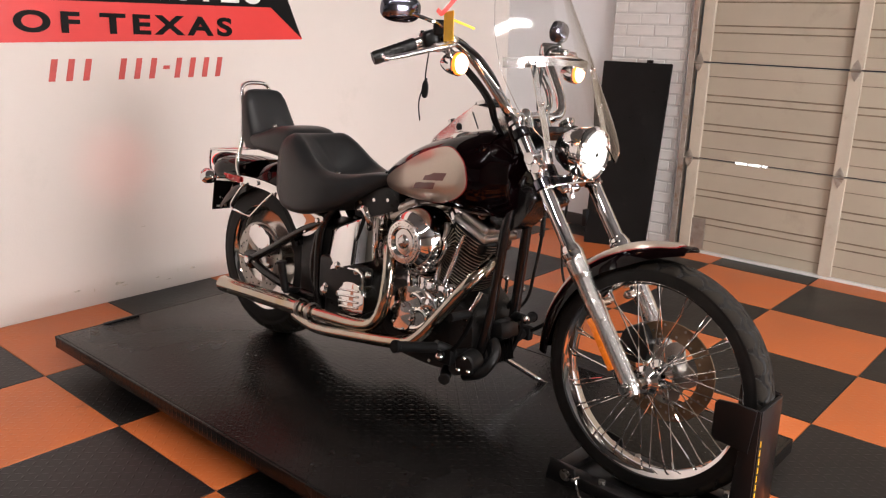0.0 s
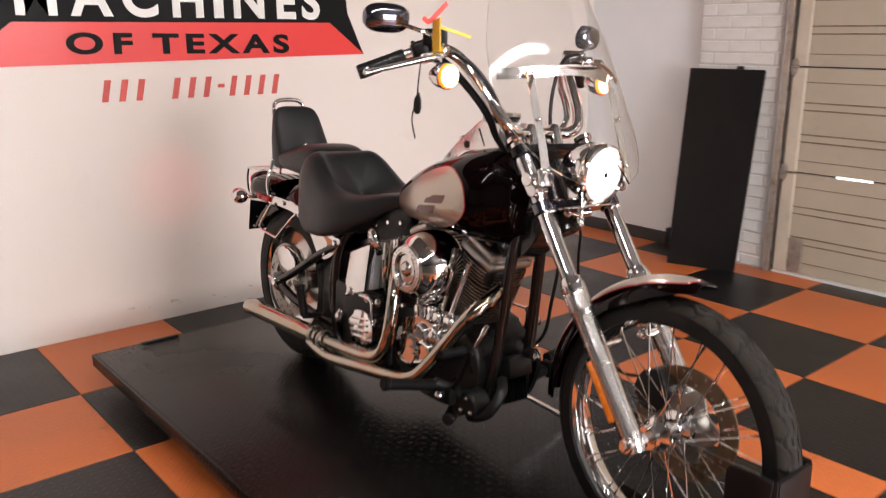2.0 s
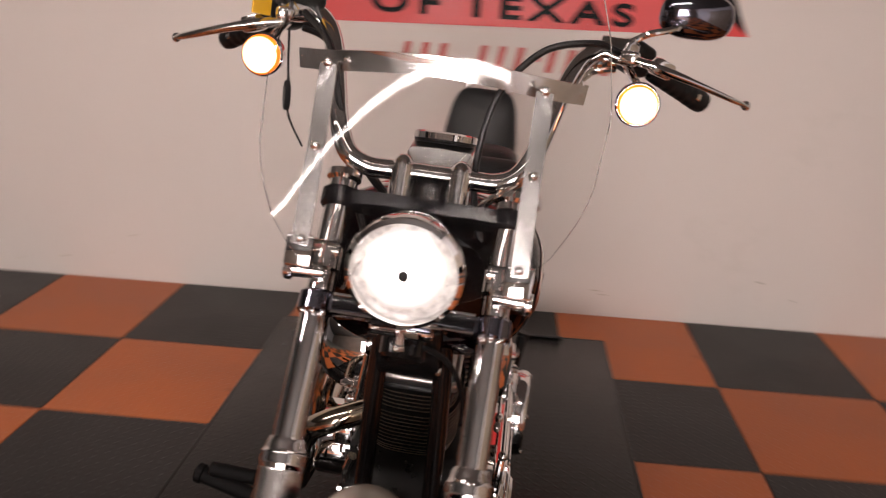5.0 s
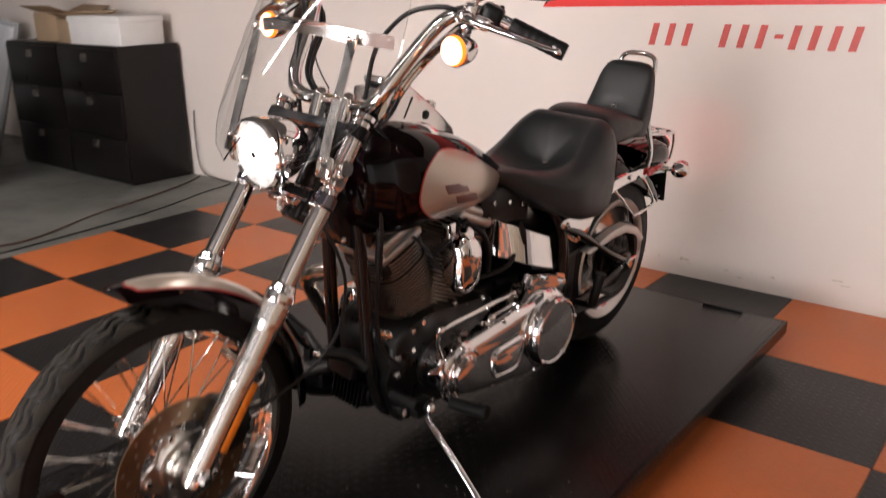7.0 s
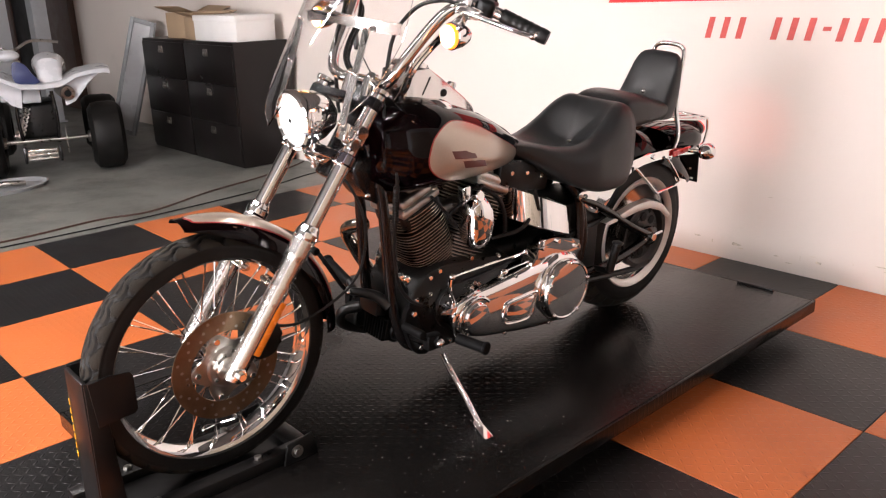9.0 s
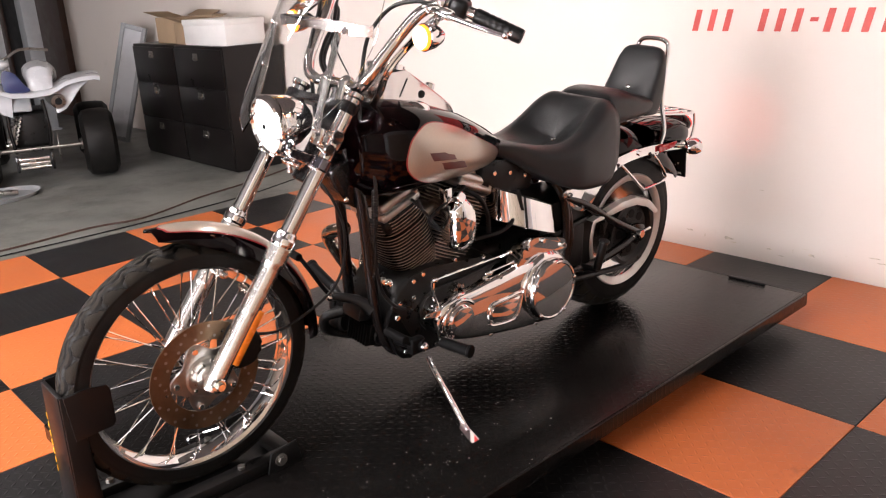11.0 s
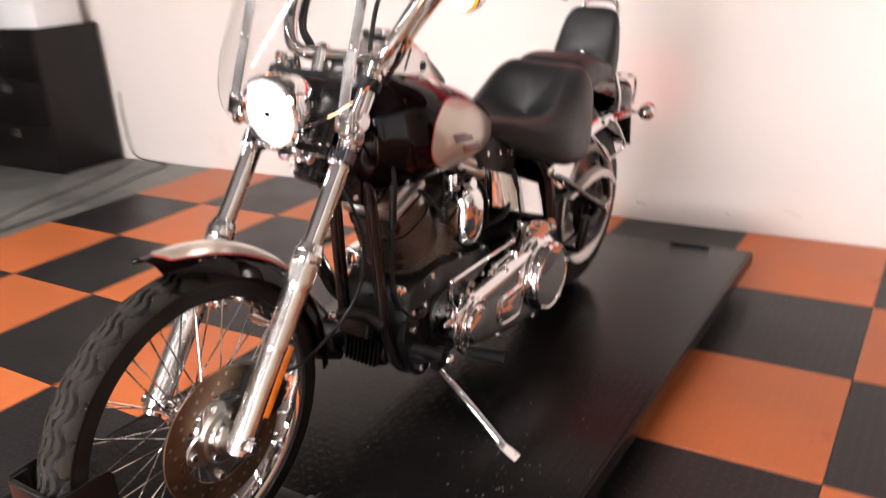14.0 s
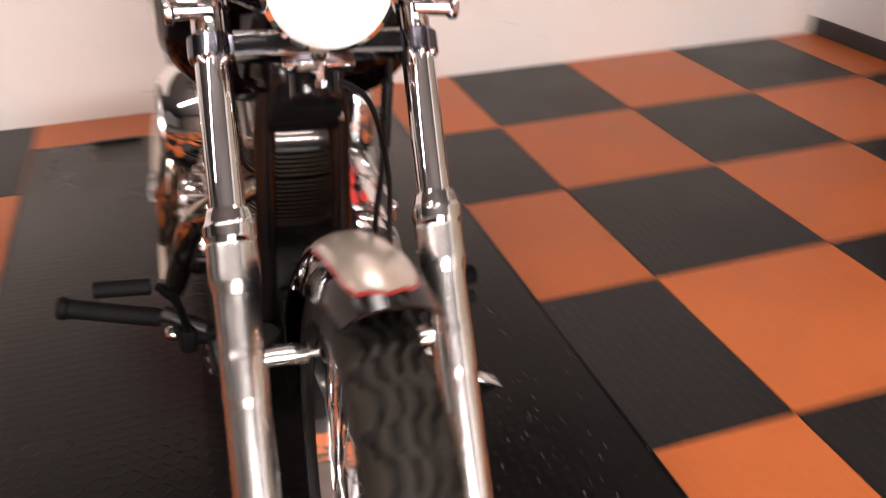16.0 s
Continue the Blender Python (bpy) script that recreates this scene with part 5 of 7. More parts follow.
# backrest pad: a wedge, thick at its foot
PZ = [0.755, 0.79, 0.84, 0.89, 0.94, 0.968, 0.98, 0.985]
PF = [0.0, -0.03, -0.066, -0.097, -0.124, -0.142, -0.153, -0.163]
PR = [-0.13, -0.155, -0.167, -0.174, -0.179, -0.178, -0.174, -0.168]
PH = [0.122, 0.12, 0.115, 0.108, 0.099, 0.086, 0.07, 0.04]
rows = []
for k in range(33):
    z = PZ[0] + (PZ[-1] - PZ[0]) * math.sin(math.pi / 2 * k / 32)
    f, r, w = (sum(float(np.interp(z + d, PZ, t)) for d in (-0.012, -0.006, 0, 0.006, 0.012)) / 5 if z < 0.965 else float(np.interp(z, PZ, t)) for t in (PF, PR, PH))
    row = []
    for j in range(48):
        a = 2 * math.pi * j / 48
        ca, sa = math.cos(a), math.sin(a)
        y = w * math.copysign(abs(sa) ** 0.55, sa)
        x = (f + r) / 2 + (f - r) / 2 * math.copysign(abs(ca) ** 0.55, ca)
        if ca > 0:
            x -= 0.014 * math.exp(-((y / 0.03) ** 2 + ((z - 0.84) / 0.03) ** 2))
        row.append((x, y, z))
    rows.append(row)
b = bmesh.new()
rings(b, rows)
pad = part("backrest", b, LEATHER, bike, "black vinyl button-tufted backrest pad", angle=70)
b = bmesh.new()
ball(b, (-0.077, 0, 0.84), 0.012, (0.8, 1, 1), 14)
part("button", b, CHROME, pad, "chrome backrest button")
# sissy bar and rack
b = bmesh.new()
tube(b, [(-0.1, 0.13, 0.6), (-0.16, 0.118, 0.68), (-0.18, 0.085, 0.78), (-0.2, 0.072, 0.9), (-0.216, 0.066, 0.978), (-0.218, 0.045, 1.002), (-0.218, 0, 1.007), (-0.218, -0.045, 1.002), (-0.216, -0.066, 0.978), (-0.2, -0.072, 0.9), (-0.18, -0.085, 0.78), (-0.16, -0.118, 0.68), (-0.1, -0.13, 0.6)], 0.0085, 14)
part("sissy_bar", b, CHROME, bike, "chrome sissy bar hoop")
b = bmesh.new()
tube(b, [(-0.19, 0.085, 0.735), (-0.3, 0.09, 0.722), (-0.4, 0.085, 0.712), (-0.432, 0.05, 0.708), (-0.432, -0.05, 0.708), (-0.4, -0.085, 0.712), (-0.3, -0.09, 0.722), (-0.19, -0.085, 0.735)], 0.006, 12)
for y in (-0.045, 0, 0.045):
    rod(b, (-0.2, y, 0.735), (-0.43, y, 0.709), 0.0045, 10)
for y in (-0.085, 0.085):
    tube(b, [(-0.425, y * 0.9, 0.709), (-0.435, y * 0.9, 0.66), (-0.42, y * 0.9, 0.61), (-0.37, y, 0.6)], 0.005, 10)
part("luggage_rack", b, CHROME, bike, "chrome luggage rack")

# rear fender, lamp, plate
rear_arc = [(a, 0.372 + max(0, (a - 120) / 40) * 0.055 + 0.03 * math.exp(-(((a - 76) / 22) ** 2)), 1.0 - 0.12 * max(0, (a - 135) / 20), 0.1 - 0.012 * max(0, (a - 135) / 20)) for a in np.linspace(22, 152, 48)]
part("rear_fender", sheet(fender_rows(rear_arc, 0.122, 0.0, 21, RAX, RAZ), -0.004), DARK_PAINT, bike, "dark cherry rear fender")
rf = bpy.data.objects["rear_fender"]
rows = []
for x, top, w, bo in ((-0.12, 0.7, 0.11, 0.62), (-0.2, 0.704, 0.112, 0.61), (-0.3, 0.7, 0.108, 0.595), (-0.355, 0.69, 0.1, 0.58), (-0.385, 0.675, 0.085, 0.585), (-0.395, 0.66, 0.06, 0.6)):
    c = (top + bo) / 2
    rows.append([(x, w * math.copysign(abs(math.cos(a)) ** 0.7, math.cos(a)), c + (top - c) * math.copysign(abs(math.sin(a)) ** 0.8, math.sin(a))) for a in (2 * math.pi * j / 32 for j in range(32))])
b = bmesh.new()
rings(b, rows)
part("fender_tail", b, DARK_PAINT, rf, "dark cherry fender tail")
for s in (-1, 1):
    b = bmesh.new()
    prism(b, spline2([(0.43, 0.565), (0.3, 0.6), (0.16, 0.632), (0.02, 0.645), (-0.14, 0.64), (-0.27, 0.618), (-0.27, 0.6), (-0.12, 0.612), (0.02, 0.612), (0.12, 0.6), (0.22, 0.555), (0.27, 0.5), (0.31, 0.475), (0.38, 0.5)], 4), 0.014,
          pose(0, 0.134 * s + 0.007, 0, 90, 0, 0), 0.004)
    part("fender_strut", b, CHROME, rf, "polished fender strut")
    for x, z in ((0.4, 0.55), (0.33, 0.5), (0.02, 0.63)):
        b = bmesh.new()
        rod(b, (x, 0.14 * s, z), (x, 0.148 * s, z), 0.01, 8)
        part("strut_bolt", b, CHROME, rf)
    b = bmesh.new()
    box(b, (0.11, 0.008, 0.022), pose(-0.15, 0.149 * s, 0.628, 0, 4, 0), 0.003)
    part("side_reflector", b, RED_LENS, rf, "red side reflector")
    # rear signal
    c = V((-0.246, 0.2 * s, 0.622))
    ms = along(c, c + V((-1, 0, 0)))
    b = bmesh.new()
    lathe(b, [(0, -0.045), (0.012, -0.042), (0.025, -0.028), (0.031, -0.008), (0.032, 0.008), (0.028, 0.012), (0, 0.012)], ms, 24)
    tube(b, [(-0.19, 0.142 * s, 0.625), (-0.205, 0.16 * s, 0.624), (-0.234, 0.185 * s, 0.622)], 0.0085, 10)
    sig = part("rear_turn_signal", b, CHROME, rf, "chrome bullet rear turn signal")
    b = bmesh.new()
    lathe(b, [(0, 0.02), (0.015, 0.018), (0.026, 0.011), (0, 0.011)], ms, 20)
    part("lens", b, RED_LENS, sig, "red lens")
    # saddlebag support loop
    b = bmesh.new()
    tube(b, [(0.13, 0.148 * s, 0.605), (0.1, 0.16 * s, 0.575), (0.02, 0.165 * s, 0.505), (0.0, 0.165 * s, 0.498), (-0.1, 0.165 * s, 0.505), (-0.125, 0.165 * s, 0.515), (-0.115, 0.165 * s, 0.54), (-0.07, 0.155 * s, 0.6), (-0.06, 0.148 * s, 0.615)], 0.0055, 10, 5)
    part("bag_support", b, CHROME, rf, "chrome saddlebag support loop")
b = bmesh.new()
rws = []
for dx, f0 in ((0.05, 0.8), (0.03, 1.0), (-0.02, 1.0), (-0.03, 0.96)):
    rws.append([(-0.41 + dx, 0.062 * f0 * math.cos(a), 0.655 + 0.04 * f0 * math.sin(a)) for a in (2 * math.pi * j / 32 for j in range(32))])
rings(b, rws)
tail = part("tail_lamp", b, DARK_PAINT, bike, "dark cherry tail lamp housing with a lit red lens")
b = bmesh.new()
rws = []
for dx, f0 in ((-0.029, 0.95), (-0.045, 0.9), (-0.055, 0.6), (-0.058, 0.1)):
    rws.append([(-0.41 + dx, 0.06 * f0 * math.cos(a), 0.655 + 0.038 * f0 * math.sin(a)) for a in (2 * math.pi * j / 32 for j in range(32))])
rings(b, rws)
part("lens", b, TAIL, tail, "glowing red lens")
beam = bpy.data.lights.new("tail_lamp_light", "SPOT")
beam.energy, beam.color, beam.spot_size, beam.spot_blend, beam.shadow_soft_size = TAIL_POWER, (1.0, 0.1, 0.07), radians(42), 1.0, 0.03
ob = new("tail_lamp_light", beam)
ob.matrix_basis = look((-1.03, -0.045, 0.79), (-1.1, 0.67, 0.69))
b = bmesh.new()
box(b, (0.006, 0.185, 0.13), pose(-0.378, 0, 0.515, 0, 6, 0), 0.003)
plate = part("plate_holder", b, SOFT_BLACK, bike, "black plate bracket with pale marks")
for y, z, w, h in ((0.06, 0.545, 0.007, 0.007), (0.06, 0.525, 0.007, 0.007), (0.06, 0.505, 0.007, 0.007), (-0.06, 0.545, 0.007, 0.007), (-0.06, 0.525, 0.007, 0.007), (-0.06, 0.505, 0.007, 0.007), (0.055, 0.468, 0.05, 0.008), (-0.055, 0.468, 0.05, 0.008)):
    b = bmesh.new()
    box(b, (0.0016, w, h), pose(-0.3743 + (z - 0.515) * -0.105, y, z), 0)
    part("pale_mark", b, SIGN_WHITE, plate, smooth=False)

# rear wheel
WR = pose(RAX, 0, RAZ) @ TO_Y
b = bmesh.new()
lathe(b, [(0.015, -0.09), (0.045, -0.09), (0.05, -0.07), (0.05, -0.03), (0.1, -0.022), (0.17, -0.03), (0.195, -0.05), (0.195, 0.05), (0.17, 0.03), (0.1, 0.022), (0.05, 0.03), (0.05, 0.07), (0.045, 0.09), (0.015, 0.09)], WR, 64)
rear_wheel = part("rear_wheel", b, ALLOY, bike, "polished disc rear wheel")
b = bmesh.new()
lathe(b, [(0.192, -0.05), (0.2, -0.075), (0.214, -0.088), (0.222, -0.09), (0.222, -0.082), (0.21, -0.07), (0.205, 0), (0.21, 0.07), (0.222, 0.082), (0.222, 0.09), (0.214, 0.088), (0.2, 0.075), (0.192, 0.05), (0.19, 0)], WR, 80, True)
part("rim", b, CHROME, rear_wheel, "chrome wheel rim")
b = tyre_mesh(0.326, 0.198, 0.214, "rear")
bmesh.ops.transform(b, matrix=WR, verts=b.verts)
part("tyre", b, [RUBBER, TREAD], rear_wheel, "wide black rear tyre", angle=50)
b = bmesh.new()
lathe(b, [(0.095, -0.003), (0.146, -0.003), (0.146, 0.003), (0.095, 0.003)], pose(0, -0.105, RAZ) @ TO_Y, 64, True)
for k in range(5):
    a = 2 * math.pi * k / 5
    box(b, (0.07, 0.006, 0.026), pose(0.07 * math.cos(a), -0.103, RAZ + 0.07 * math.sin(a), 0, -math.degrees(a), 0), 0.002)
part("brake_disc", b, STEEL, rear_wheel, "drilled steel brake disc")
b = bmesh.new()
for k in range(36):
    a, r = 2 * math.pi * k / 36, (0.108, 0.121, 0.134)[k % 3]
    lathe(b, [(0, 0), (0.0042, 0), (0.0042, 0.0004), (0, 0.0004)], pose(r * math.cos(a), -0.1086, RAZ + r * math.sin(a)) @ TO_Y, 8)
tagged(part("drill_holes", b, SIGN_BLACK, rear_wheel), "dark drilled holes", kind="stuff")
b = bmesh.new()
lathe(b, [(0.03, 0.098), (0.115, 0.1), (0.13, 0.098), (0.13, 0.128), (0.115, 0.126), (0.1, 0.112), (0.03, 0.116)], WR, 72, True)
part("drive_pulley", b, ENGINE_BLACK, rear_wheel, "black belt pulley")
for k in range(8):
    b = bmesh.new()
    a = 2 * math.pi * k / 8
    lathe(b, [(0, 0), (0.017, 0), (0.018, 0.001), (0.017, 0.002), (0, 0.002)], pose(0.07 * math.cos(a), 0.1155, RAZ + 0.07 * math.sin(a)) @ TO_Y, 14)
    part("pulley_opening", b, SIGN_BLACK, rear_wheel, "dark pulley opening")
b = bmesh.new()
belt = [(x, 0.113, RAZ + z) for x, z in ((0.0, 0.136), (0.3, 0.11), (0.53, 0.075), (0.585, 0.0), (0.53, -0.075), (0.3, -0.11), (0.0, -0.136), (-0.097, -0.097), (-0.136, 0.0), (-0.097, 0.097))]
tube(b, belt + [belt[0]], 0.012, 8, 5)
part("drive_belt", b, SOFT_BLACK, bike, "black drive belt")
b = bmesh.new()
lathe(b, [(0.19, 0.086), (0.194, 0.093), (0.205, 0.099), (0.216, 0.102), (0.22, 0.097), (0.205, 0.085)], WR, 80, True)
part("rim_band", b, SATIN, rear_wheel, "polished outer rim band")
b = bmesh.new()
rows = []
for x, z, w in ((0.27, 0.425, 0.014), (0.19, 0.437, 0.017), (0.1, 0.452, 0.018), (0.02, 0.452, 0.017), (-0.06, 0.425, 0.015), (-0.115, 0.38, 0.012)):
    t = V((x, 0, z - 0.3)).normalized()
    rows.append([V((x, 0.124, z)) + t * w, V((x, 0.15, z)) + t * (w - 0.004), V((x, 0.153, z)), V((x, 0.15, z)) - t * w, V((x, 0.146, z)) - t * w, V((x, 0.124, z)) + t * (w - 0.004)])
rings(b, rows)
part("belt_guard", b, SATIN, bike, "polished belt guard over the pulley", angle=50)

# frame and swingarm
b = bmesh.new()
for s in (-1, 1):
    tube(b, [(1.225, 0.025 * s, 0.83), (1.202, 0.052 * s, 0.7), (1.186, 0.06 * s, 0.5), (1.172, 0.064 * s, 0.34), (1.14, 0.075 * s, 0.22), (1.07, 0.085 * s, 0.182), (0.9, 0.085 * s, 0.175), (0.6, 0.09 * s, 0.17), (0.44, 0.13 * s, 0.2), (0.4, 0.13 * s, 0.36), (0.42, 0.12 * s, 0.56), (0.55, 0.06 * s, 0.69)], 0.0165, 14, 6)
tube(b, [(1.25, 0, 0.87), (1.0, 0, 0.78), (0.7, 0, 0.715), (0.42, 0, 0.66)], 0.025, 14)
part("frame", b, FRAME_BLACK, bike, "gloss black tubular frame")
b = bmesh.new()
for s in (-1, 1):
    tube(b, [(0.42, 0.125 * s, 0.545), (0.3, 0.135 * s, 0.49), (0.12, 0.14 * s, 0.385), (-0.01, 0.142 * s, RAZ)], 0.0165, 14)
    tube(b, [(0.4, 0.12 * s, 0.25), (0.25, 0.135 * s, 0.255), (0.1, 0.14 * s, 0.28), (-0.01, 0.142 * s, RAZ)], 0.0165, 14)
    tube(b, [(0.4, 0.12 * s, 0.25), (0.37, 0.125 * s, 0.38), (0.4, 0.125 * s, 0.53)], 0.0165, 14)
    prism(b, spline2([(0.04, 0.35), (0.02, 0.285), (-0.04, 0.285), (-0.055, 0.318), (-0.03, 0.35)], 4), 0.014, pose(0, 0.142 * s + 0.007, 0, 90, 0, 0), 0.003)
swing = part("swingarm", b, FRAME_BLACK, bike, "gloss black triangular swingarm")
for s in (-1, 1):
    b = bmesh.new()
    rod(b, (-0.005, 0.14 * s, RAZ), (-0.005, 0.17 * s, RAZ), 0.017, 6)
    rod(b, (0.03, 0.15 * s, 0.312), (-0.08, 0.15 * s, 0.322), 0.006, 8)
    part("axle_nut", b, CHROME, swing, "chrome axle nut")
b = bmesh.new()
prism(b, spline2([(0.09, 0.43), (0.03, 0.46), (-0.03, 0.45), (-0.04, 0.4), (0.04, 0.37), (0.1, 0.38)], 4), 0.05, pose(0, -0.085, 0, 90, 0, 0), 0.008)
part("rear_caliper", b, CHROME, swing, "chrome rear brake caliper")
# side covers ahead of the rear tyre
b = bmesh.new()
box(b, (0.2, 0.22, 0.33), pose(0.36, 0, 0.36), 0.02)
part("battery_box", b, SOFT_BLACK, bike, "black battery and cable cover")

b = bmesh.new()
box(b, (0.24, 0.15, 0.11), pose(0.63, 0, 0.65, 0, -8, 0), 0.015)
coil = part("coil_cover", b, ENGINE_BLACK, bike, "black coil cover between seat and tank")
for s in (-1, 1):
    for x, z in ((0.56, 0.64), (0.63, 0.66), (0.7, 0.67)):
        b = bmesh.new()
        rod(b, (x, 0.07 * s, z), (x, 0.083 * s, z), 0.008, 8)
        part("bolt", b, CHROME, coil)

# oil tank
rows = []
for v, f in ((0.0, 0.9), (0.02, 0.97), (0.06, 1.0), (0.94, 1.0), (0.98, 0.97), (1.0, 0.9)):
    row = []
    for k in range(56):
        a = 2 * math.pi * k / 56
        ca, sa = math.cos(a), math.sin(a)
        x = 0.563 + 0.148 * f * math.copysign(abs(ca) ** 0.8, ca)
        y = 0.176 * f * (1 - 0.14 * v) * math.copysign(abs(sa) ** 0.78, sa)
        lo, hi = 0.415 + (x - 0.43) * 0.36 - 0.06 * min(max(-y / 0.12, 0), 1), 0.515 + (x - 0.43) * 0.42
        row.append((x, y, lo + (hi - lo) * v))
    rows.append(row)
b = bmesh.new()
rings(b, rows)
oil = part("oil_tank", b, CHROME, bike, "chrome wraparound oil tank")
for s in (-1, 1):
    b = bmesh.new()
    box(b, (0.012, 0.006, 0.13), pose(0.64, 0.146 * s, 0.56, 0, 14, -24 * s), 0.003)
    part("strap", b, SOFT_BLACK, oil)
b = bmesh.new()
tube(b, [(0.7, -0.16, 0.58), (0.72, -0.18, 0.61), (0.7, -0.185, 0.645), (0.66, -0.17, 0.64)], 0.012, 12)
part("oil_line", b, CHROME, oil, "chrome oil line")
b = bmesh.new()
tube(b, [(0.74, -0.15, 0.46), (0.75, -0.17, 0.54), (0.74, -0.16, 0.62)], 0.009, 10)
part("oil_line", b, CHROME, oil, "chrome oil line")

# engine
CRANK = V((0.93, 0, 0.31))
b = bmesh.new()
prism(b, spline2([(1.15, 0.3), (1.12, 0.4), (1.02, 0.44), (0.9, 0.43), (0.8, 0.42), (0.72, 0.4), (0.7, 0.28), (0.74, 0.19), (0.9, 0.165), (1.06, 0.175), (1.13, 0.22)], 4), 0.22, pose(0, 0.11, 0, 90, 0, 0), 0.015, 3)
engine = part("crankcase", b, ENGINE_BLACK, bike, "black crankcase of a V-twin engine")
for sgn, name in ((1, "front_cylinder"), (-1, "rear_cylinder")):
    ax = V((math.sin(radians(22.5)) * sgn, 0, math.cos(radians(22.5))))
    foot = CRANK + V((0.008 if sgn > 0 else -0.012, 0, 0.0))
    mc = along(foot, foot + ax) @ pose(0, 0, 0, 0, 0, 90)
    b = bmesh.new()
    lathe(b, [(0, 0.1), (0.058, 0.1), (0.058, 0.32), (0, 0.32)], mc, 32)
    cyl = part(name, b, ENGINE_BLACK, bike, "black finned cylinder with bright fin edges")
    fin_out = []
    for k in range(40):
        a = 2 * math.pi * k / 40
        ca, sa = math.cos(a), math.sin(a)
        fin_out.append((0.088 * math.copysign(abs(ca) ** 0.62, ca), 0.088 * math.copysign(abs(sa) ** 0.62, sa)))
    for k in range(22):
        f = 1.0 - 0.2 * max(0, 7 - k) / 7 - (0.06 if k > 16 else 0)
        b = bmesh.new()
        prism(b, [(x * f, y * f) for x, y in fin_out], 0.003, mc @ pose(0, 0, 0.112 + k * 0.0106), 0)
        for face in b.faces:
            if len(face.verts) == 4:
                face.material_index = 1
        part("fin", b, [ENGINE_BLACK, FIN_EDGE], cyl, smooth=False)
    b = bmesh.new()
    box(b, (0.15, 0.15, 0.05), mc @ pose(0, 0, 0.322), 0.014, 3)
    part("head", b, ENGINE_BLACK, cyl)
    b = bmesh.new()
    box(b, (0.15, 0.165, 0.024), mc @ pose(0, 0, 0.358), 0.009, 3)
    box(b, (0.125, 0.145, 0.034), mc @ pose(0, 0, 0.38), 0.014, 3)
    for y in (-0.045, 0.045):
        rod(b, mc @ V((0.0, y, 0.39)), mc @ V((0.0, y, 0.405)), 0.012, 10)
        for x in (-0.066, 0.066):
            rod(b, mc @ V((x, y * 1.6, 0.36)), mc @ V((x, y * 1.6, 0.375)), 0.008, 8)
    part("rocker_box", b, HEAD_ALLOY, cyl, "chrome rocker box")
    # push rod tubes on the right side
    for d in (-0.022, 0.022):
        b = bmesh.new()
        base = V((0.95 + 0.045 * sgn + d * 0.6, -0.125, 0.4))
        head = mc @ V((0, 0, 0.335)) + V((d * 1.6 - 0.035 * sgn, -0.092, 0))
        rod(b, base, head, 0.0085, 12)
        rod(b, base, base + (head - base).normalized() * 0.03, 0.013, 12)
        part("pushrod_tube", b, CHROME, cyl, "chrome pushrod tube")
b = bmesh.new()
prism(b, spline2([(0.865, 0.33), (0.885, 0.395), (0.935, 0.43), (1.0, 0.44), (1.06, 0.425), (1.08, 0.38), (1.05, 0.33), (0.99, 0.285), (0.93, 0.272), (0.885, 0.288)], 5), 0.075, pose(-0.022, -0.108, 0, 90, 0, 0), 0.014, 3)
cam_cover = part("cam_cover", b, CHROME, engine, "chrome cam cover")
# raised ribs on the nose of the cover
for pts in ([(0.945, -0.185, 0.405), (0.965, -0.188, 0.418), (0.99, -0.188, 0.41), (1.0, -0.188, 0.385), (0.985, -0.188, 0.372)], [(0.965, -0.188, 0.36), (0.99, -0.19, 0.372), (1.015, -0.188, 0.362), (1.02, -0.186, 0.335)],
            [(0.955, -0.186, 0.3), (0.985, -0.188, 0.31), (1.015, -0.186, 0.33)]):
    b = bmesh.new()
    tube(b, pts, 0.0085, 10)
    part("cover_rib", b, CHROME, cam_cover, "raised chrome rib")
b = bmesh.new()
ball(b, (1.02, -0.18, 0.395), 0.022, (1, 0.5, 1), 16)
part("oil_pump_boss", b, CHROME, cam_cover, "round chrome boss")
b = bmesh.new()
lathe(b, [(0, 0), (0.05, 0), (0.052, 0.006), (0.046, 0.012), (0, 0.014)], along((0.911, -0.182, 0.33), (0.911, -0.3, 0.33)), 32)
for k in range(5):
    a = 2 * math.pi * k / 5
    ball(b, (0.911 + 0.042 * math.cos(a), -0.195, 0.33 + 0.042 * math.sin(a)), 0.006, (1, 0.6, 1), 10)
part("timer_cover", b, CHROME, cam_cover, "round chrome timer cover")
for k, (x, z) in enumerate(((0.985, 0.435), (1.04, 0.435), (0.9, 0.435), (0.95, 0.445))):
    b = bmesh.new()
    box(b, (0.045, 0.05, 0.05), pose(x, -0.125, z), 0.012, 3)
    part("lifter_block", b, CHROME, engine, "chrome lifter block")
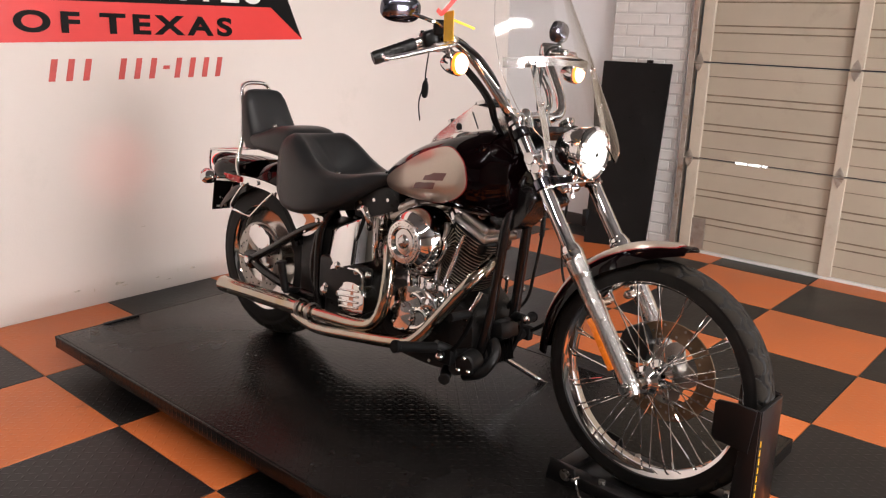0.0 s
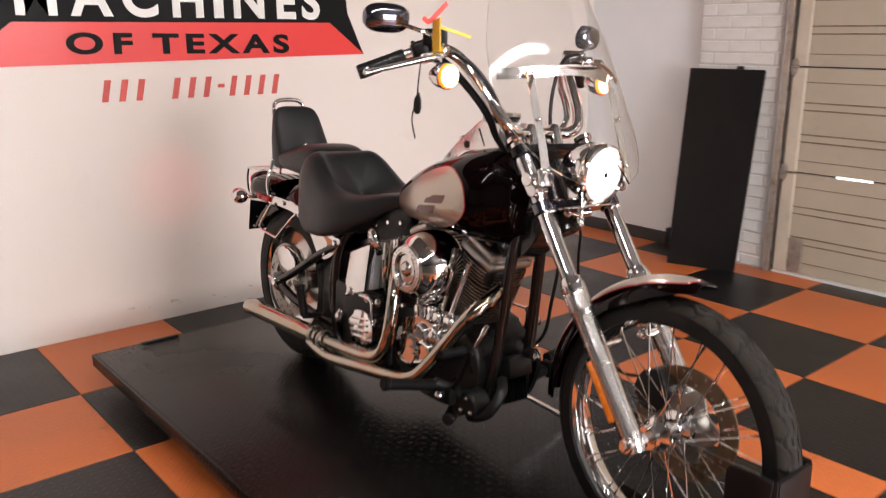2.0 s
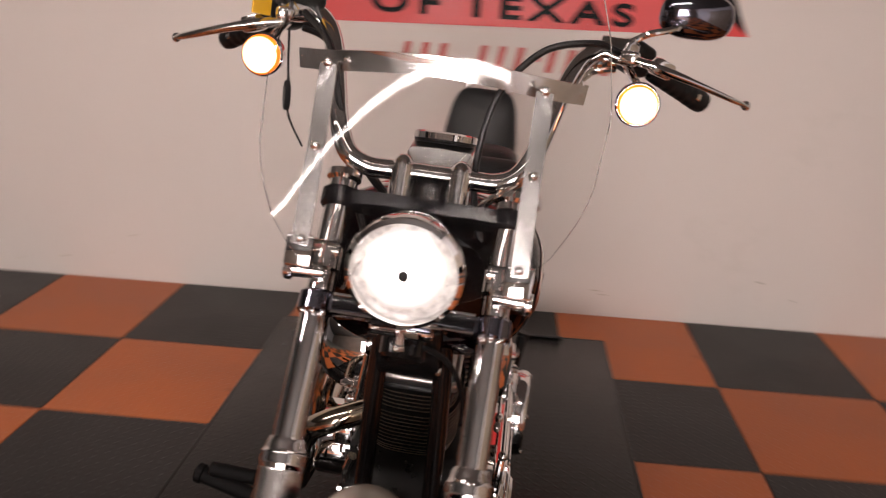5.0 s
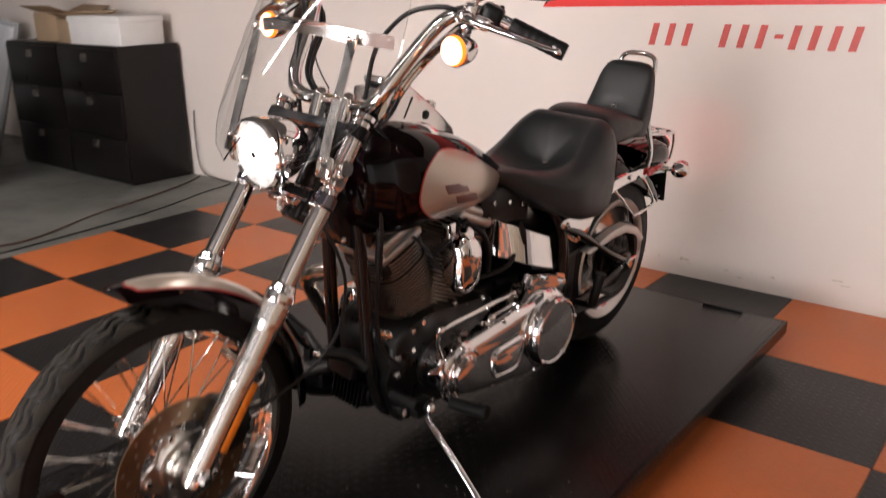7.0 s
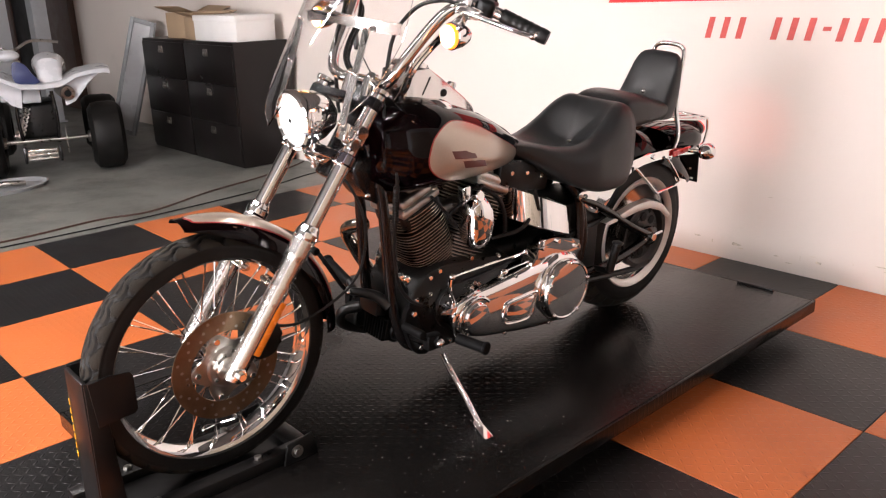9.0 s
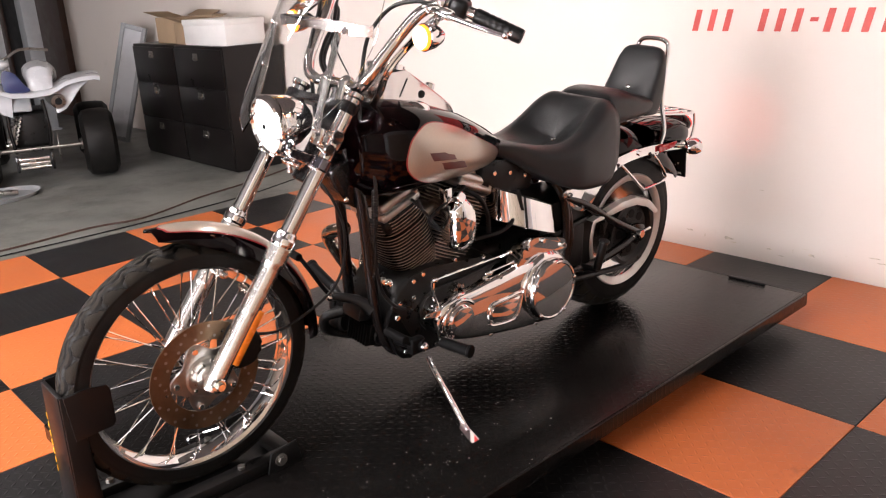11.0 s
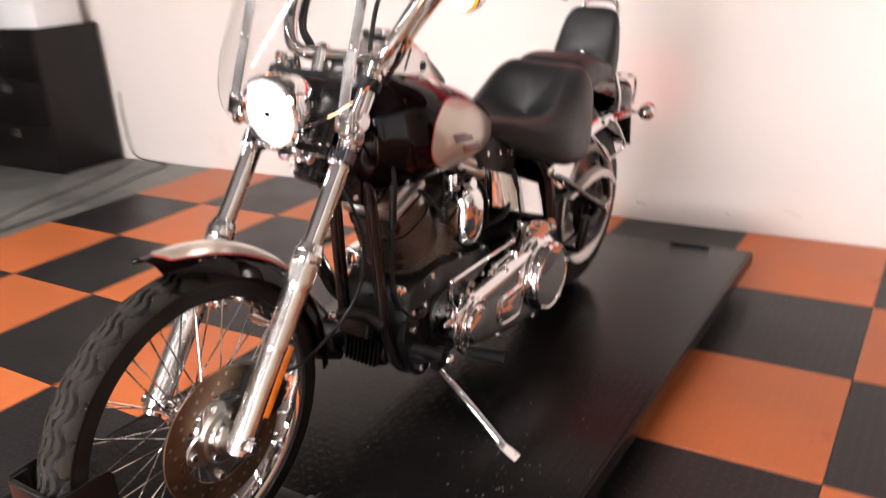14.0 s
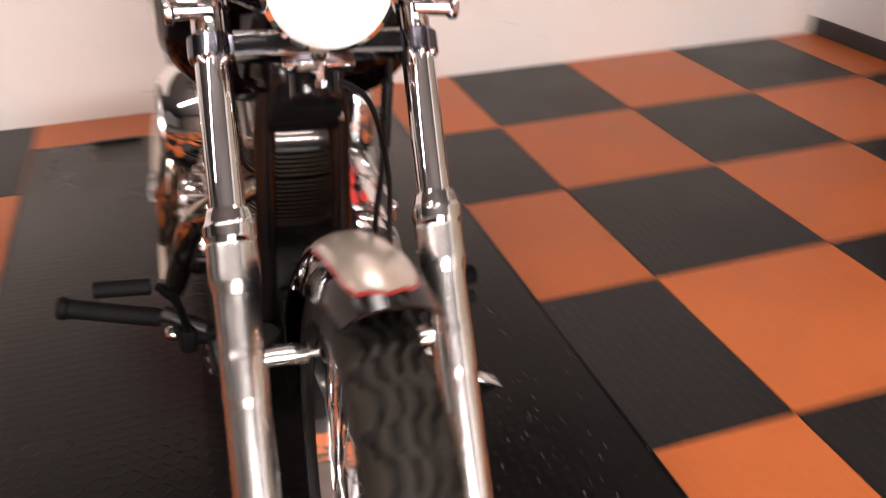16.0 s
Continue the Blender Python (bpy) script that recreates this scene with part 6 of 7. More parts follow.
# oil filter and black parts under the front
b = bmesh.new()
for k in range(9):
    lathe(b, [(0.03, 0), (0.04, 0.001), (0.04, 0.006), (0.03, 0.007)], along((1.14, -0.05 + k * 0.011, 0.24), (1.14, 0.3, 0.24)), 22, True)
rod(b, (1.14, -0.055, 0.24), (1.14, 0.055, 0.24), 0.031, 22)
part("oil_filter", b, SOFT_BLACK, engine, "black ribbed oil filter")
b = bmesh.new()
box(b, (0.03, 0.1, 0.07), pose(1.17, 0, 0.25, 0, -12, 0), 0.006)
part("regulator", b, PEG_RUBBER, engine, "black finned voltage regulator")
for k in range(8):
    b = bmesh.new()
    box(b, (0.018, 0.003, 0.066), pose(1.188, -0.045 + k * 0.0129, 0.252, 0, -12, 0), 0.001, 1)
    part("cooling_fin", b, PEG_RUBBER, engine, smooth=False)
for p, q, r in (((1.09, -0.11, 0.22), (1.14, -0.16, 0.215), 0.028), ((1.05, -0.1, 0.17), (1.1, -0.17, 0.165), 0.02)):
    b = bmesh.new()
    rod(b, p, q, r, 16)
    part("mount_boss", b, ENGINE_BLACK, engine)
for x, z in ((1.067, 0.417), (1.067, 0.365), (0.98, 0.182), (0.78, 0.42), (0.9, 0.44), (1.03, 0.43), (1.12, 0.36)):
    for s in (-1, 1):
        b = bmesh.new()
        rod(b, (x, 0.106 * s, z), (x, 0.119 * s, z), 0.0075, 8)
        part("bolt", b, CHROME, engine)
for x, z in ((1.165, 0.442), (1.144, 0.43)):
    b = bmesh.new()
    lathe(b, crisp([(0, 0), (0.011, 0), (0.012, 0.003), (0.012, 0.012), (0.008, 0.016), (0, 0.017)]), along((x, 0.095, z), (x + 0.02, 0.13, z)), 12)
    part("plug", b, CHROME, engine, "small chrome plug")
b = bmesh.new()
tube(b, [(1.17, 0.09, 0.44), (1.15, 0.085, 0.4), (1.13, 0.08, 0.37)], 0.009, 10)
part("oil_hose", b, CORD_BLACK, engine, "short black oil hose")
b = bmesh.new()
tube(b, [(1.125, -0.1, 0.385), (1.145, -0.1, 0.42), (1.155, -0.09, 0.455)], 0.009, 12)
part("breather_pipe", b, ALLOY, engine, "polished breather pipe")
# air cleaner
AC = V((0.915, -0.1, 0.58))
ma = along(AC, AC + V((0, -1, 0)))
b = bmesh.new()
lathe(b, [(0, -0.035), (0.1, -0.035), (0.108, -0.02), (0.11, 0.01), (0.109, 0.035), (0.105, 0.055), (0.097, 0.075), (0.087, 0.092), (0.074, 0.1), (0.072, 0.104), (0, 0.104)], ma, 64)
air = part("air_cleaner", b, CHROME, bike, "round chrome air cleaner cover")
b = bmesh.new()
lathe(b, [(0.05, 0.102), (0.071, 0.104), (0.071, 0.109), (0.068, 0.112), (0.052, 0.114), (0.049, 0.11)], ma, 56, True)
part("trim_ring", b, SLIDER, air, "satin ring with engraved marks")
for k in range(26):
    b = bmesh.new()
    a = 2 * math.pi * k / 26
    if k in (6, 7, 19, 20):
        b.free()
        continue
    box(b, (0.005, 0.0026, 0.001), ma @ pose(0.06 * math.cos(a), 0.06 * math.sin(a), 0.1132, 0, 0, math.degrees(a)), 0)
    part("engraved_mark", b, SOFT_BLACK, air, smooth=False)
b = bmesh.new()
lathe(b, [(0.044, 0.103), (0.05, 0.105), (0.05, 0.111), (0.046, 0.113), (0.042, 0.108)], ma, 48, True)
part("inner_ring", b, CHROME, air, "chrome inner ring")
b = bmesh.new()
lathe(b, [(0, 0.1046), (0.043, 0.1046), (0.043, 0.106), (0.024, 0.1075), (0.021, 0.113), (0.014, 0.117), (0, 0.118)], ma, 40)
part("centre_cap", b, ALLOY, air, "polished centre cap")
b = bmesh.new()
box(b, (0.1, 0.12, 0.09), pose(0.92, -0.06, 0.55), 0.02)
tube(b, [(0.92, -0.02, 0.56), (0.86, 0.0, 0.585), (0.82, 0.0, 0.6)], 0.028, 14)
part("carburettor", b, STEEL, air, "grey carburettor body")

# primary drive on the left
o = spline2([(1.04, 0.29), (1.028, 0.34), (0.985, 0.362), (0.9, 0.368), (0.78, 0.378), (0.68, 0.388), (0.56, 0.38), (0.47, 0.35), (0.445, 0.28), (0.46, 0.2), (0.52, 0.155), (0.6, 0.15), (0.72, 0.165), (0.85, 0.188), (0.95, 0.212), (1.015, 0.245)], 4)
b = bmesh.new()
rows = []
for y, f in ((0.115, 1.0), (0.172, 1.0), (0.186, 0.985), (0.195, 0.94), (0.2, 0.86), (0.2025, 0.7), (0.2035, 0.4), (0.204, 0.1)):
    rows.append([(0.74 + (x - 0.74) * (f + (1 - f) * 0.6), y, 0.272 + (z - 0.272) * f) for x, z in o])
rings(b, rows)
primary = part("primary_cover", b, CHROME, bike, "long chrome primary drive cover")
b = bmesh.new()
prism(b, [(0.74 + (x - 0.74) * 1.02, 0.275 + (z - 0.275) * 1.05) for x, z in o], 0.016, pose(0, 0.118, 0, 90, 0, 0), 0.004)
part("primary_backing", b, ENGINE_BLACK, primary, "black backing case")
DERBY = V((0.565, 0.0, 0.28))
b = bmesh.new()
lathe(b, [(0, 0), (0.128, 0), (0.127, 0.03), (0.122, 0.05), (0.114, 0.062), (0.108, 0.066), (0, 0.066)], along(DERBY + V((0, 0.14, 0)), DERBY + V((0, 0.4, 0))), 64)
part("clutch_housing", b, CHROME, primary, "round chrome clutch housing")
b = bmesh.new()
lathe(b, [(0, 0), (0.105, 0), (0.107, 0.012), (0.106, 0.026), (0.101, 0.033), (0.095, 0.034), (0.092, 0.031), (0.05, 0.0335), (0, 0.034)], along(DERBY + V((0, 0.204, 0)), DERBY + V((0, 0.4, 0))), 64)
derby = part("derby_cover", b, CHROME, primary, "round chrome derby cover")
for k in range(5):
    b = bmesh.new()
    a = 2 * math.pi * k / 5 + 0.4
    ball(b, (DERBY.x + 0.098 * math.cos(a), 0.238, DERBY.z + 0.098 * math.sin(a)), 0.0065, (1, 0.7, 1), 10)
    part("cover_bolt", b, CHROME, derby)
# raised rim of the inspection window
b = bmesh.new()
slot = spline2([(0.835, 0.235), (0.835, 0.285), (0.815, 0.298), (0.76, 0.3), (0.7, 0.303), (0.69, 0.29), (0.705, 0.235), (0.73, 0.216), (0.8, 0.22)], 4)
tube(b, [(x, 0.2045, z) for x, z in slot] + [(slot[0][0], 0.2045, slot[0][1])], 0.005, 8, 1, False)
part("window_rim", b, CHROME, primary, "raised rim of the inspection window")
b = bmesh.new()
prism(b, [(0.765 + (x - 0.765) * 0.86, 0.262 + (z - 0.262) * 0.82) for x, z in slot], 0.006, pose(0, 0.209, 0, 90, 0, 0), 0.002)
part("inspection_cover", b, CHROME, primary, "chrome inspection cover")
# the ribbed boss at the front end
b = bmesh.new()
lathe(b, [(0, 0), (0.05, 0), (0.052, 0.006), (0.047, 0.013), (0.04, 0.015), (0, 0.016)], along((0.955, 0.2, 0.283), (0.955, 0.3, 0.283)), 40)
part("front_boss", b, CHROME, primary, "round chrome boss")
for r in (0.066, 0.08):
    b = bmesh.new()
    tube(b, [(0.955 + r * math.cos(radians(a)), 0.2 - (r - 0.066) * 0.9, 0.283 + r * math.sin(radians(a))) for a in range(-62, 153, 12)], 0.0062, 10, 3)
    part("front_rib", b, CHROME, primary, "curved chrome rib")
# chrome arm that rises behind the clutch housing
b = bmesh.new()
prism(b, spline2([(0.705, 0.372), (0.682, 0.42), (0.655, 0.452), (0.61, 0.462), (0.54, 0.446), (0.48, 0.428), (0.452, 0.4), (0.47, 0.37), (0.55, 0.36), (0.63, 0.355)], 4), 0.05, pose(0, 0.19, 0, 90, 0, 0), 0.014, 3)
arm = part("support_arm", b, CHROME, primary, "chrome arm above the clutch housing")
for x, z in ((0.655, 0.437), (0.585, 0.447), (0.485, 0.408)):
    b = bmesh.new()
    rod(b, (x, 0.185, z), (x, 0.2, z), 0.0085, 8)
    part("arm_bolt", b, CHROME, arm)
for k in range(9):
    x, z = o[(k * 7 + 2) % len(o)]
    b = bmesh.new()
    x, z = 0.74 + (x - 0.74) * 0.97, 0.272 + (z - 0.272) * 0.95
    rod(b, (x, 0.18, z), (x, 0.198, z), 0.006, 8)
    part("cover_bolt", b, CHROME, primary)

# gearbox
b = bmesh.new()
box(b, (0.3, 0.2, 0.24), pose(0.58, -0.03, 0.3), 0.03, 3)
gearbox = part("gearbox", b, ENGINE_BLACK, bike, "black gearbox case")
b = bmesh.new()
prism(b, spline2([(0.585, 0.3), (0.6, 0.36), (0.66, 0.385), (0.72, 0.37), (0.73, 0.31), (0.7, 0.265), (0.63, 0.26)], 5), 0.07, pose(0, -0.125, 0, 90, 0, 0), 0.014, 3)
for k in range(4):
    box(b, (0.1, 0.012, 0.007), pose(0.655, -0.195, 0.295 + k * 0.02, 0, -8, 0), 0.002)
part("end_cover", b, CHROME, gearbox, "finned chrome gearbox end cover")
b = bmesh.new()
box(b, (0.26, 0.04, 0.16), pose(0.58, -0.15, 0.36), 0.02)
part("side_plate", b, SOFT_BLACK, gearbox, "black side plate with chrome studs")
for x, z in ((0.56, 0.42), (0.66, 0.42), (0.5, 0.33), (0.72, 0.42)):
    b = bmesh.new()
    ball(b, (x, -0.172, z), 0.014, (1, 0.7, 1), 12)
    part("stud", b, CHROME, gearbox)
b = bmesh.new()
tube(b, [(0.63, -0.18, 0.425), (0.67, -0.182, 0.428), (0.704, -0.184, 0.42), (0.712, -0.186, 0.39), (0.718, -0.186, 0.315)], 0.0065, 10)
part("vent_pipe", b, CHROME, gearbox, "bent chrome vent pipe")
b = bmesh.new()
ball(b, (0.5, -0.18, 0.314), 0.02, (1, 0.5, 1), 16)
part("stud", b, CHROME, gearbox)
# horn cover
b = bmesh.new()
rows = []
for y, f in ((0.1, 0.85), (0.13, 1.0), (0.15, 0.97), (0.165, 0.8), (0.172, 0.45), (0.174, 0.1)):
    rows.append([(0.9 + (x - 0.9) * f, y, 0.56 + (z - 0.56) * f) for x, z in spline2([(0.945, 0.62), (0.915, 0.648), (0.865, 0.63), (0.85, 0.56), (0.865, 0.5), (0.9, 0.478), (0.94, 0.5), (0.95, 0.56)], 4)])
rings(b, rows)
horn = part("horn_cover", b, CHROME, bike, "chrome waterfall horn cover")
b = bmesh.new()
rod(b, (0.925, 0.15, 0.655), (0.925, 0.172, 0.66), 0.017, 16)
box(b, (0.03, 0.03, 0.09), pose(0.925, 0.1, 0.63), 0.006)
part("horn_stem", b, CHROME, horn)

# exhaust
b = bmesh.new()
tube(b, [(0.74, -0.09, 0.545), (0.79, -0.15, 0.54), (0.845, -0.195, 0.5), (0.86, -0.215, 0.42), (0.85, -0.222, 0.34), (0.815, -0.226, 0.285), (0.74, -0.23, 0.262), (0.6, -0.236, 0.252), (0.48, -0.24, 0.246)], 0.0215, 18, 8)
exhaust = part("exhaust", b, EXHAUST, bike, "chrome exhaust pipes with golden heat tint")
b = bmesh.new()
tube(b, [(1.17, -0.07, 0.56), (1.185, -0.13, 0.535), (1.165, -0.17, 0.495), (1.1, -0.195, 0.4), (1.035, -0.215, 0.312), (0.99, -0.226, 0.272), (0.92, -0.23, 0.252), (0.75, -0.235, 0.225), (0.58, -0.238, 0.2), (0.5, -0.24, 0.2), (0.42, -0.24, 0.215)], 0.0215, 18, 8)
part("front_pipe", b, EXHAUST, exhaust, "chrome front header pipe")
b = bmesh.new()
tip = (-0.085, -0.24, 0.216)
lathe(b, [(0.024, 0), (0.026, 0.0), (0.03, 0.07), (0.031, 0.12), (0.031, 0.42), (0.032, 0.425), (0.032, 0.535), (0.03, 0.54), (0.027, 0.54), (0.027, 0.48), (0.01, 0.49)], along((0.48, -0.24, 0.246), tip), 32)
part("muffler", b, EXHAUST, exhaust, "chrome muffler with a slash tip")
for x in (0.46, 0.52):
    b = bmesh.new()
    lathe(b, [(0.03, 0), (0.034, 0.0), (0.034, 0.014), (0.03, 0.014)], along((x, -0.24, 0.247), (x - 0.1, -0.24, 0.244)), 24, True)
    part("clamp", b, STEEL, exhaust)

# controls and stand
for s in (-1, 1):
    b = bmesh.new()
    tube(b, [(1.14, 0.12 * s, 0.255), (1.13, 0.18 * s, 0.26), (1.115, 0.22 * s, 0.265)], 0.017, 12)
    box(b, (0.05, 0.03, 0.05), pose(1.13, 0.2 * s, 0.262), 0.008)
    mount = part("footpeg_mount", b, PEG_RUBBER, bike, "black forward control mount")
    b = bmesh.new()
    peg_in, peg_out = (V((1.075, 0.25, 0.272)), V((1.05, 0.35, 0.27))) if s > 0 else (V((1.112, -0.24, 0.292)), V((1.096, -0.402, 0.324)))
    rod(b, peg_in, peg_in.lerp(peg_out, 0.94), 0.0165, 18)
    rod(b, peg_in.lerp(peg_out, 0.9), peg_out, 0.02, 18)
    part("footpeg", b, PEG_RUBBER, mount, "black rubber footpeg")
    if s < 0:
        b = bmesh.new()
        tube(b, [(1.13, -0.17, 0.27), (1.122, -0.21, 0.29), (1.114, -0.238, 0.302)], 0.014, 12)
        part("peg_bracket", b, SOFT_BLACK, mount)
    b = bmesh.new()
    ball(b, (1.12, 0.224 * s, 0.262), 0.014, (1, 1, 1), 12)
    part("pivot", b, CHROME, mount)
    b = bmesh.new()
    rise = 0.0 if s > 0 else 0.09
    tube(b, [(1.12, 0.2 * s, 0.255), (1.17, 0.2 * s, 0.285 + rise * 0.3), (1.22, 0.21 * s, 0.325 + rise * 0.8), (1.235, 0.23 * s, 0.34 + rise)], 0.007, 10)
    rod(b, (1.235, (0.2 if s > 0 else 0.24) * s, 0.342 + rise), (1.235, (0.285 if s > 0 else 0.322) * s, 0.345 + rise), 0.013, 14)
    part("foot_lever", b, PEG_RUBBER, mount, "foot lever with rubber tip")
    # folded pillion peg
    b = bmesh.new()
    rod(b, (0.3, 0.2 * s, 0.27), (0.29, 0.215 * s, 0.375), 0.015, 14)
    rod(b, (0.3, 0.13 * s, 0.26), (0.3, 0.205 * s, 0.268), 0.011, 12)
    rod(b, (0.29, 0.215 * s, 0.372), (0.289, 0.216 * s, 0.382), 0.019, 14)
    part("pillion_peg", b, SOFT_BLACK, bike, "black folded pillion peg")
b = bmesh.new()
rod(b, (1.04, 0.182, 0.435), (0.73, 0.182, 0.44), 0.0042, 8)
ball(b, (1.04, 0.182, 0.435), 0.01, (1, 1, 1), 10)
ball(b, (0.73, 0.182, 0.44), 0.01, (1, 1, 1), 10)
tube(b, [(1.045, 0.18, 0.43), (1.045, 0.178, 0.39), (1.03, 0.178, 0.35), (1.04, 0.178, 0.33)], 0.007, 10)
part("shift_rod", b, CHROME, bike, "chrome shift linkage rod")
b = bmesh.new()
rod(b, (0.807, 0.17, 0.39), (0.677, 0.17, 0.398), 0.0035, 8)
ball(b, (0.807, 0.17, 0.388), 0.013, (1.2, 0.8, 0.8), 12)
rod(b, (0.83, 0.165, 0.372), (0.8, 0.172, 0.39), 0.006, 8)
part("cable_end", b, CHROME, bike, "chrome cable end above the primary cover")
for x, z in ((0.931, 0.378), (0.915, 0.372), (0.943, 0.366)):
    b = bmesh.new()
    rod(b, (x, 0.14, z), (x + 0.004, 0.172, z + 0.006), 0.0075, 8)
    part("fitting", b, ALLOY, primary)
b = bmesh.new()
prism(b, spline2([(1.085, 0.325), (1.082, 0.338), (1.03, 0.338), (1.0, 0.325), (1.02, 0.318)], 3), 0.008, pose(0, 0.192, 0, 90, 0, 0), 0.002)
part("shift_arm", b, CHROME, bike, "chrome shift arm")
b = bmesh.new()
tube(b, [(1.04, 0.15, 0.165), (1.055, 0.2, 0.14), (1.07, 0.29, 0.085), (1.085, 0.37, 0.034)], 0.0092, 12)
stand = part("side_stand", b, CHROME, bike, "chrome side stand, folded out")
b = bmesh.new()
prism(b, spline2([(-0.011, -0.045), (0.011, -0.045), (0.015, 0.02), (0.0, 0.05), (-0.015, 0.02)], 4), 0.008, Matrix.Translation((1.09, 0.395, 0.02)) @ pose(0, 0, 0, -26, 0, 0), 0.003)
part("foot", b, CHROME, stand, "chrome stand foot")
b = bmesh.new()
tube(b, [(0.8, 0.1, 0.48), (0.72, 0.14, 0.5), (0.66, 0.13, 0.53), (0.64, 0.1, 0.6)], 0.007, 8)
part("hose", b, CORD_BLACK, bike, "black hose")
b = bmesh.new()
tube(b, [(0.86, 0.08, 0.66), (0.8, 0.11, 0.62), (0.76, 0.11, 0.56), (0.74, 0.1, 0.48)], 0.008, 8)
part("hose", b, CORD_BLACK, bike, "black hose")
for size, m in (((0.05, 0.09, 0.06), pose(1.19, 0.0, 0.33, 0, -12, 0)),):
    b = bmesh.new()
    box(b, size, m, 0.01)
    part("coil_bracket", b, SOFT_BLACK, bike, "black bracket ahead of the engine")

b = bmesh.new()
prism(b, spline2([(1.29, 0.77), (1.25, 0.8), (1.16, 0.75), (1.12, 0.7), (1.13, 0.66), (1.19, 0.65), (1.25, 0.69)], 4), 0.1, pose(0, 0.05, 0, 90, 0, 0), 0.014, 3)
neck = part("neck_cover", b, FRAME_BLACK, bike, "gloss black cover under the steering neck")
for x, y, z in ((1.245, 0.05, 0.692), (1.205, 0.05, 0.665), (1.182, 0.05, 0.715), (1.189, -0.05, 0.714)):
    b = bmesh.new()
    ball(b, (x, y, z), 0.009, (1, 0.6, 1), 12)
    part("neck_bolt", b, CHROME, neck)
b = bmesh.new()
prism(b, spline2([(1.15, 0.35), (1.172, 0.32), (1.165, 0.27), (1.13, 0.19), (1.08, 0.175), (1.05, 0.2), (1.09, 0.25), (1.13, 0.32)], 4), 0.02, pose(0, 0.125, 0, 90, 0, 0), 0.005)
ctrl = part("control_plate", b, PEG_RUBBER, bike, "black forward control plate with bright bolts")
for x, z in ((1.146, 0.33), (1.118, 0.21), (1.076, 0.2), (1.14, 0.27)):
    b = bmesh.new()
    rod(b, (x, 0.12, z), (x, 0.14, z), 0.0095, 6)
    part("bolt", b, CHROME, ctrl)
b = bmesh.new()
tube(b, [(1.18, 0.06, 0.34), (1.21, 0.03, 0.37), (1.255, 0.0, 0.385), (1.27, -0.01, 0.386)], [0.02, 0.016, 0.013, 0.011], 12)
part("control_arm", b, SOFT_BLACK, ctrl)
b = bmesh.new()
ball(b, (1.278, -0.012, 0.386), 0.011, (1, 1, 1), 12)
part("bolt", b, CHROME, ctrl)
b = bmesh.new()
tube(b, [(1.2, -0.06, 0.3), (1.24, -0.1, 0.28), (1.22, -0.13, 0.22), (1.14, -0.12, 0.18)], 0.016, 12)
rod(b, (1.16, -0.1, 0.24), (1.17, -0.165, 0.235), 0.036, 22)
mc_r = part("master_cylinder", b, SOFT_BLACK, bike, "black rear brake master cylinder")
for x, y, z in ((1.17, -0.168, 0.258), (1.15, -0.168, 0.215), (1.19, -0.166, 0.22)):
    b = bmesh.new()
    ball(b, (x, y, z), 0.008, (1, 0.6, 1), 10)
    part("bolt", b, CHROME, mc_r)

# pale flat specks: dust spots, and glints by the side stand painted as colour
rng = random.Random(11)
b = bmesh.new()
for k in range(110):
    cx, cy = rng.choice(((-0.62, -1.75), (-0.75, -1.55), (-0.66, -1.95)))
    x, y = rng.gauss(cx, 0.1), rng.gauss(cy, 0.13)
    r = rng.uniform(0.0008, 0.0026)
    if -1.69 < x < -0.45:
        add(b, [(x + r * math.cos(a) * rng.uniform(0.5, 1.2), y + r * math.sin(a) * rng.uniform(0.5, 1.2), DECK_TOP + 0.0012) for a in (0, 1.26, 2.51, 3.77, 5.03)], [(0, 1, 2, 3, 4)])
tagged(part("dust", b, DUST_GLINT, smooth=False), "pale specks for dust and painted glints on the lift deck", "dust", kind="stuff")

for s in (-1, 1):
    b = bmesh.new()
    tube(b, [(1.02 - 0.13 * (s < 0), 0.06, 0.64), (1.05 - 0.2 * (s < 0), 0.1, 0.66), (1.0, 0.115, 0.6), (0.95, 0.1, 0.55)], 0.0045, 8)
    part("plug_lead", b, CORD_BLACK, engine, "black spark plug lead")
# switches and screws on the handlebar controls
for s in (-1, 1):
    for dx, dy, dz, mat in ((0.012, 0.0, 0.024, CHROME), (-0.012, 0.012, 0.02, SOFT_BLACK), (0.026, -0.006, 0.0, CHROME)):
        b = bmesh.new()
        ball(b, (1.04 + dx, (0.29 + dy) * s, 1.202 + dz), 0.0065, (1, 1, 0.8), 10)
        part("switch_button", b, mat, bar)


# ---- other things in the room ----
panel = thing("ramp_panel", pose(0, 0, 0), "black steel ramp panel leaning against the brick pier", "ramp")
b = bmesh.new()
lo_a, lo_b, hi_a, hi_b = V((1.66, -0.36, 0.0)), V((1.79, -0.75, 0.0)), V((1.93, -0.25, 1.2)), V((1.975, -0.73, 1.2))
nn = (lo_b - lo_a).cross(hi_a - lo_a).normalized()
if nn.x < 0:
    nn = -nn
rows = [[lo_a, lo_b, lo_b + nn * 0.03, lo_a + nn * 0.03], [hi_a, hi_b, hi_b + nn * 0.03, hi_a + nn * 0.03]]
rings(b, rows)
bmesh.ops.bevel(b, geom=b.edges[:], offset=0.004, segments=2, affect="EDGES")
part("plate", b, DECK_EDGE, panel)
b = bmesh.new()
box(b, (0.02, 0.04, 0.02), Matrix.Translation(hi_a.lerp(hi_b, 0.68) + V((0, 0, 0.008))), 0.004)
part("lug", b, DECK_EDGE, panel)
b = bmesh.new()
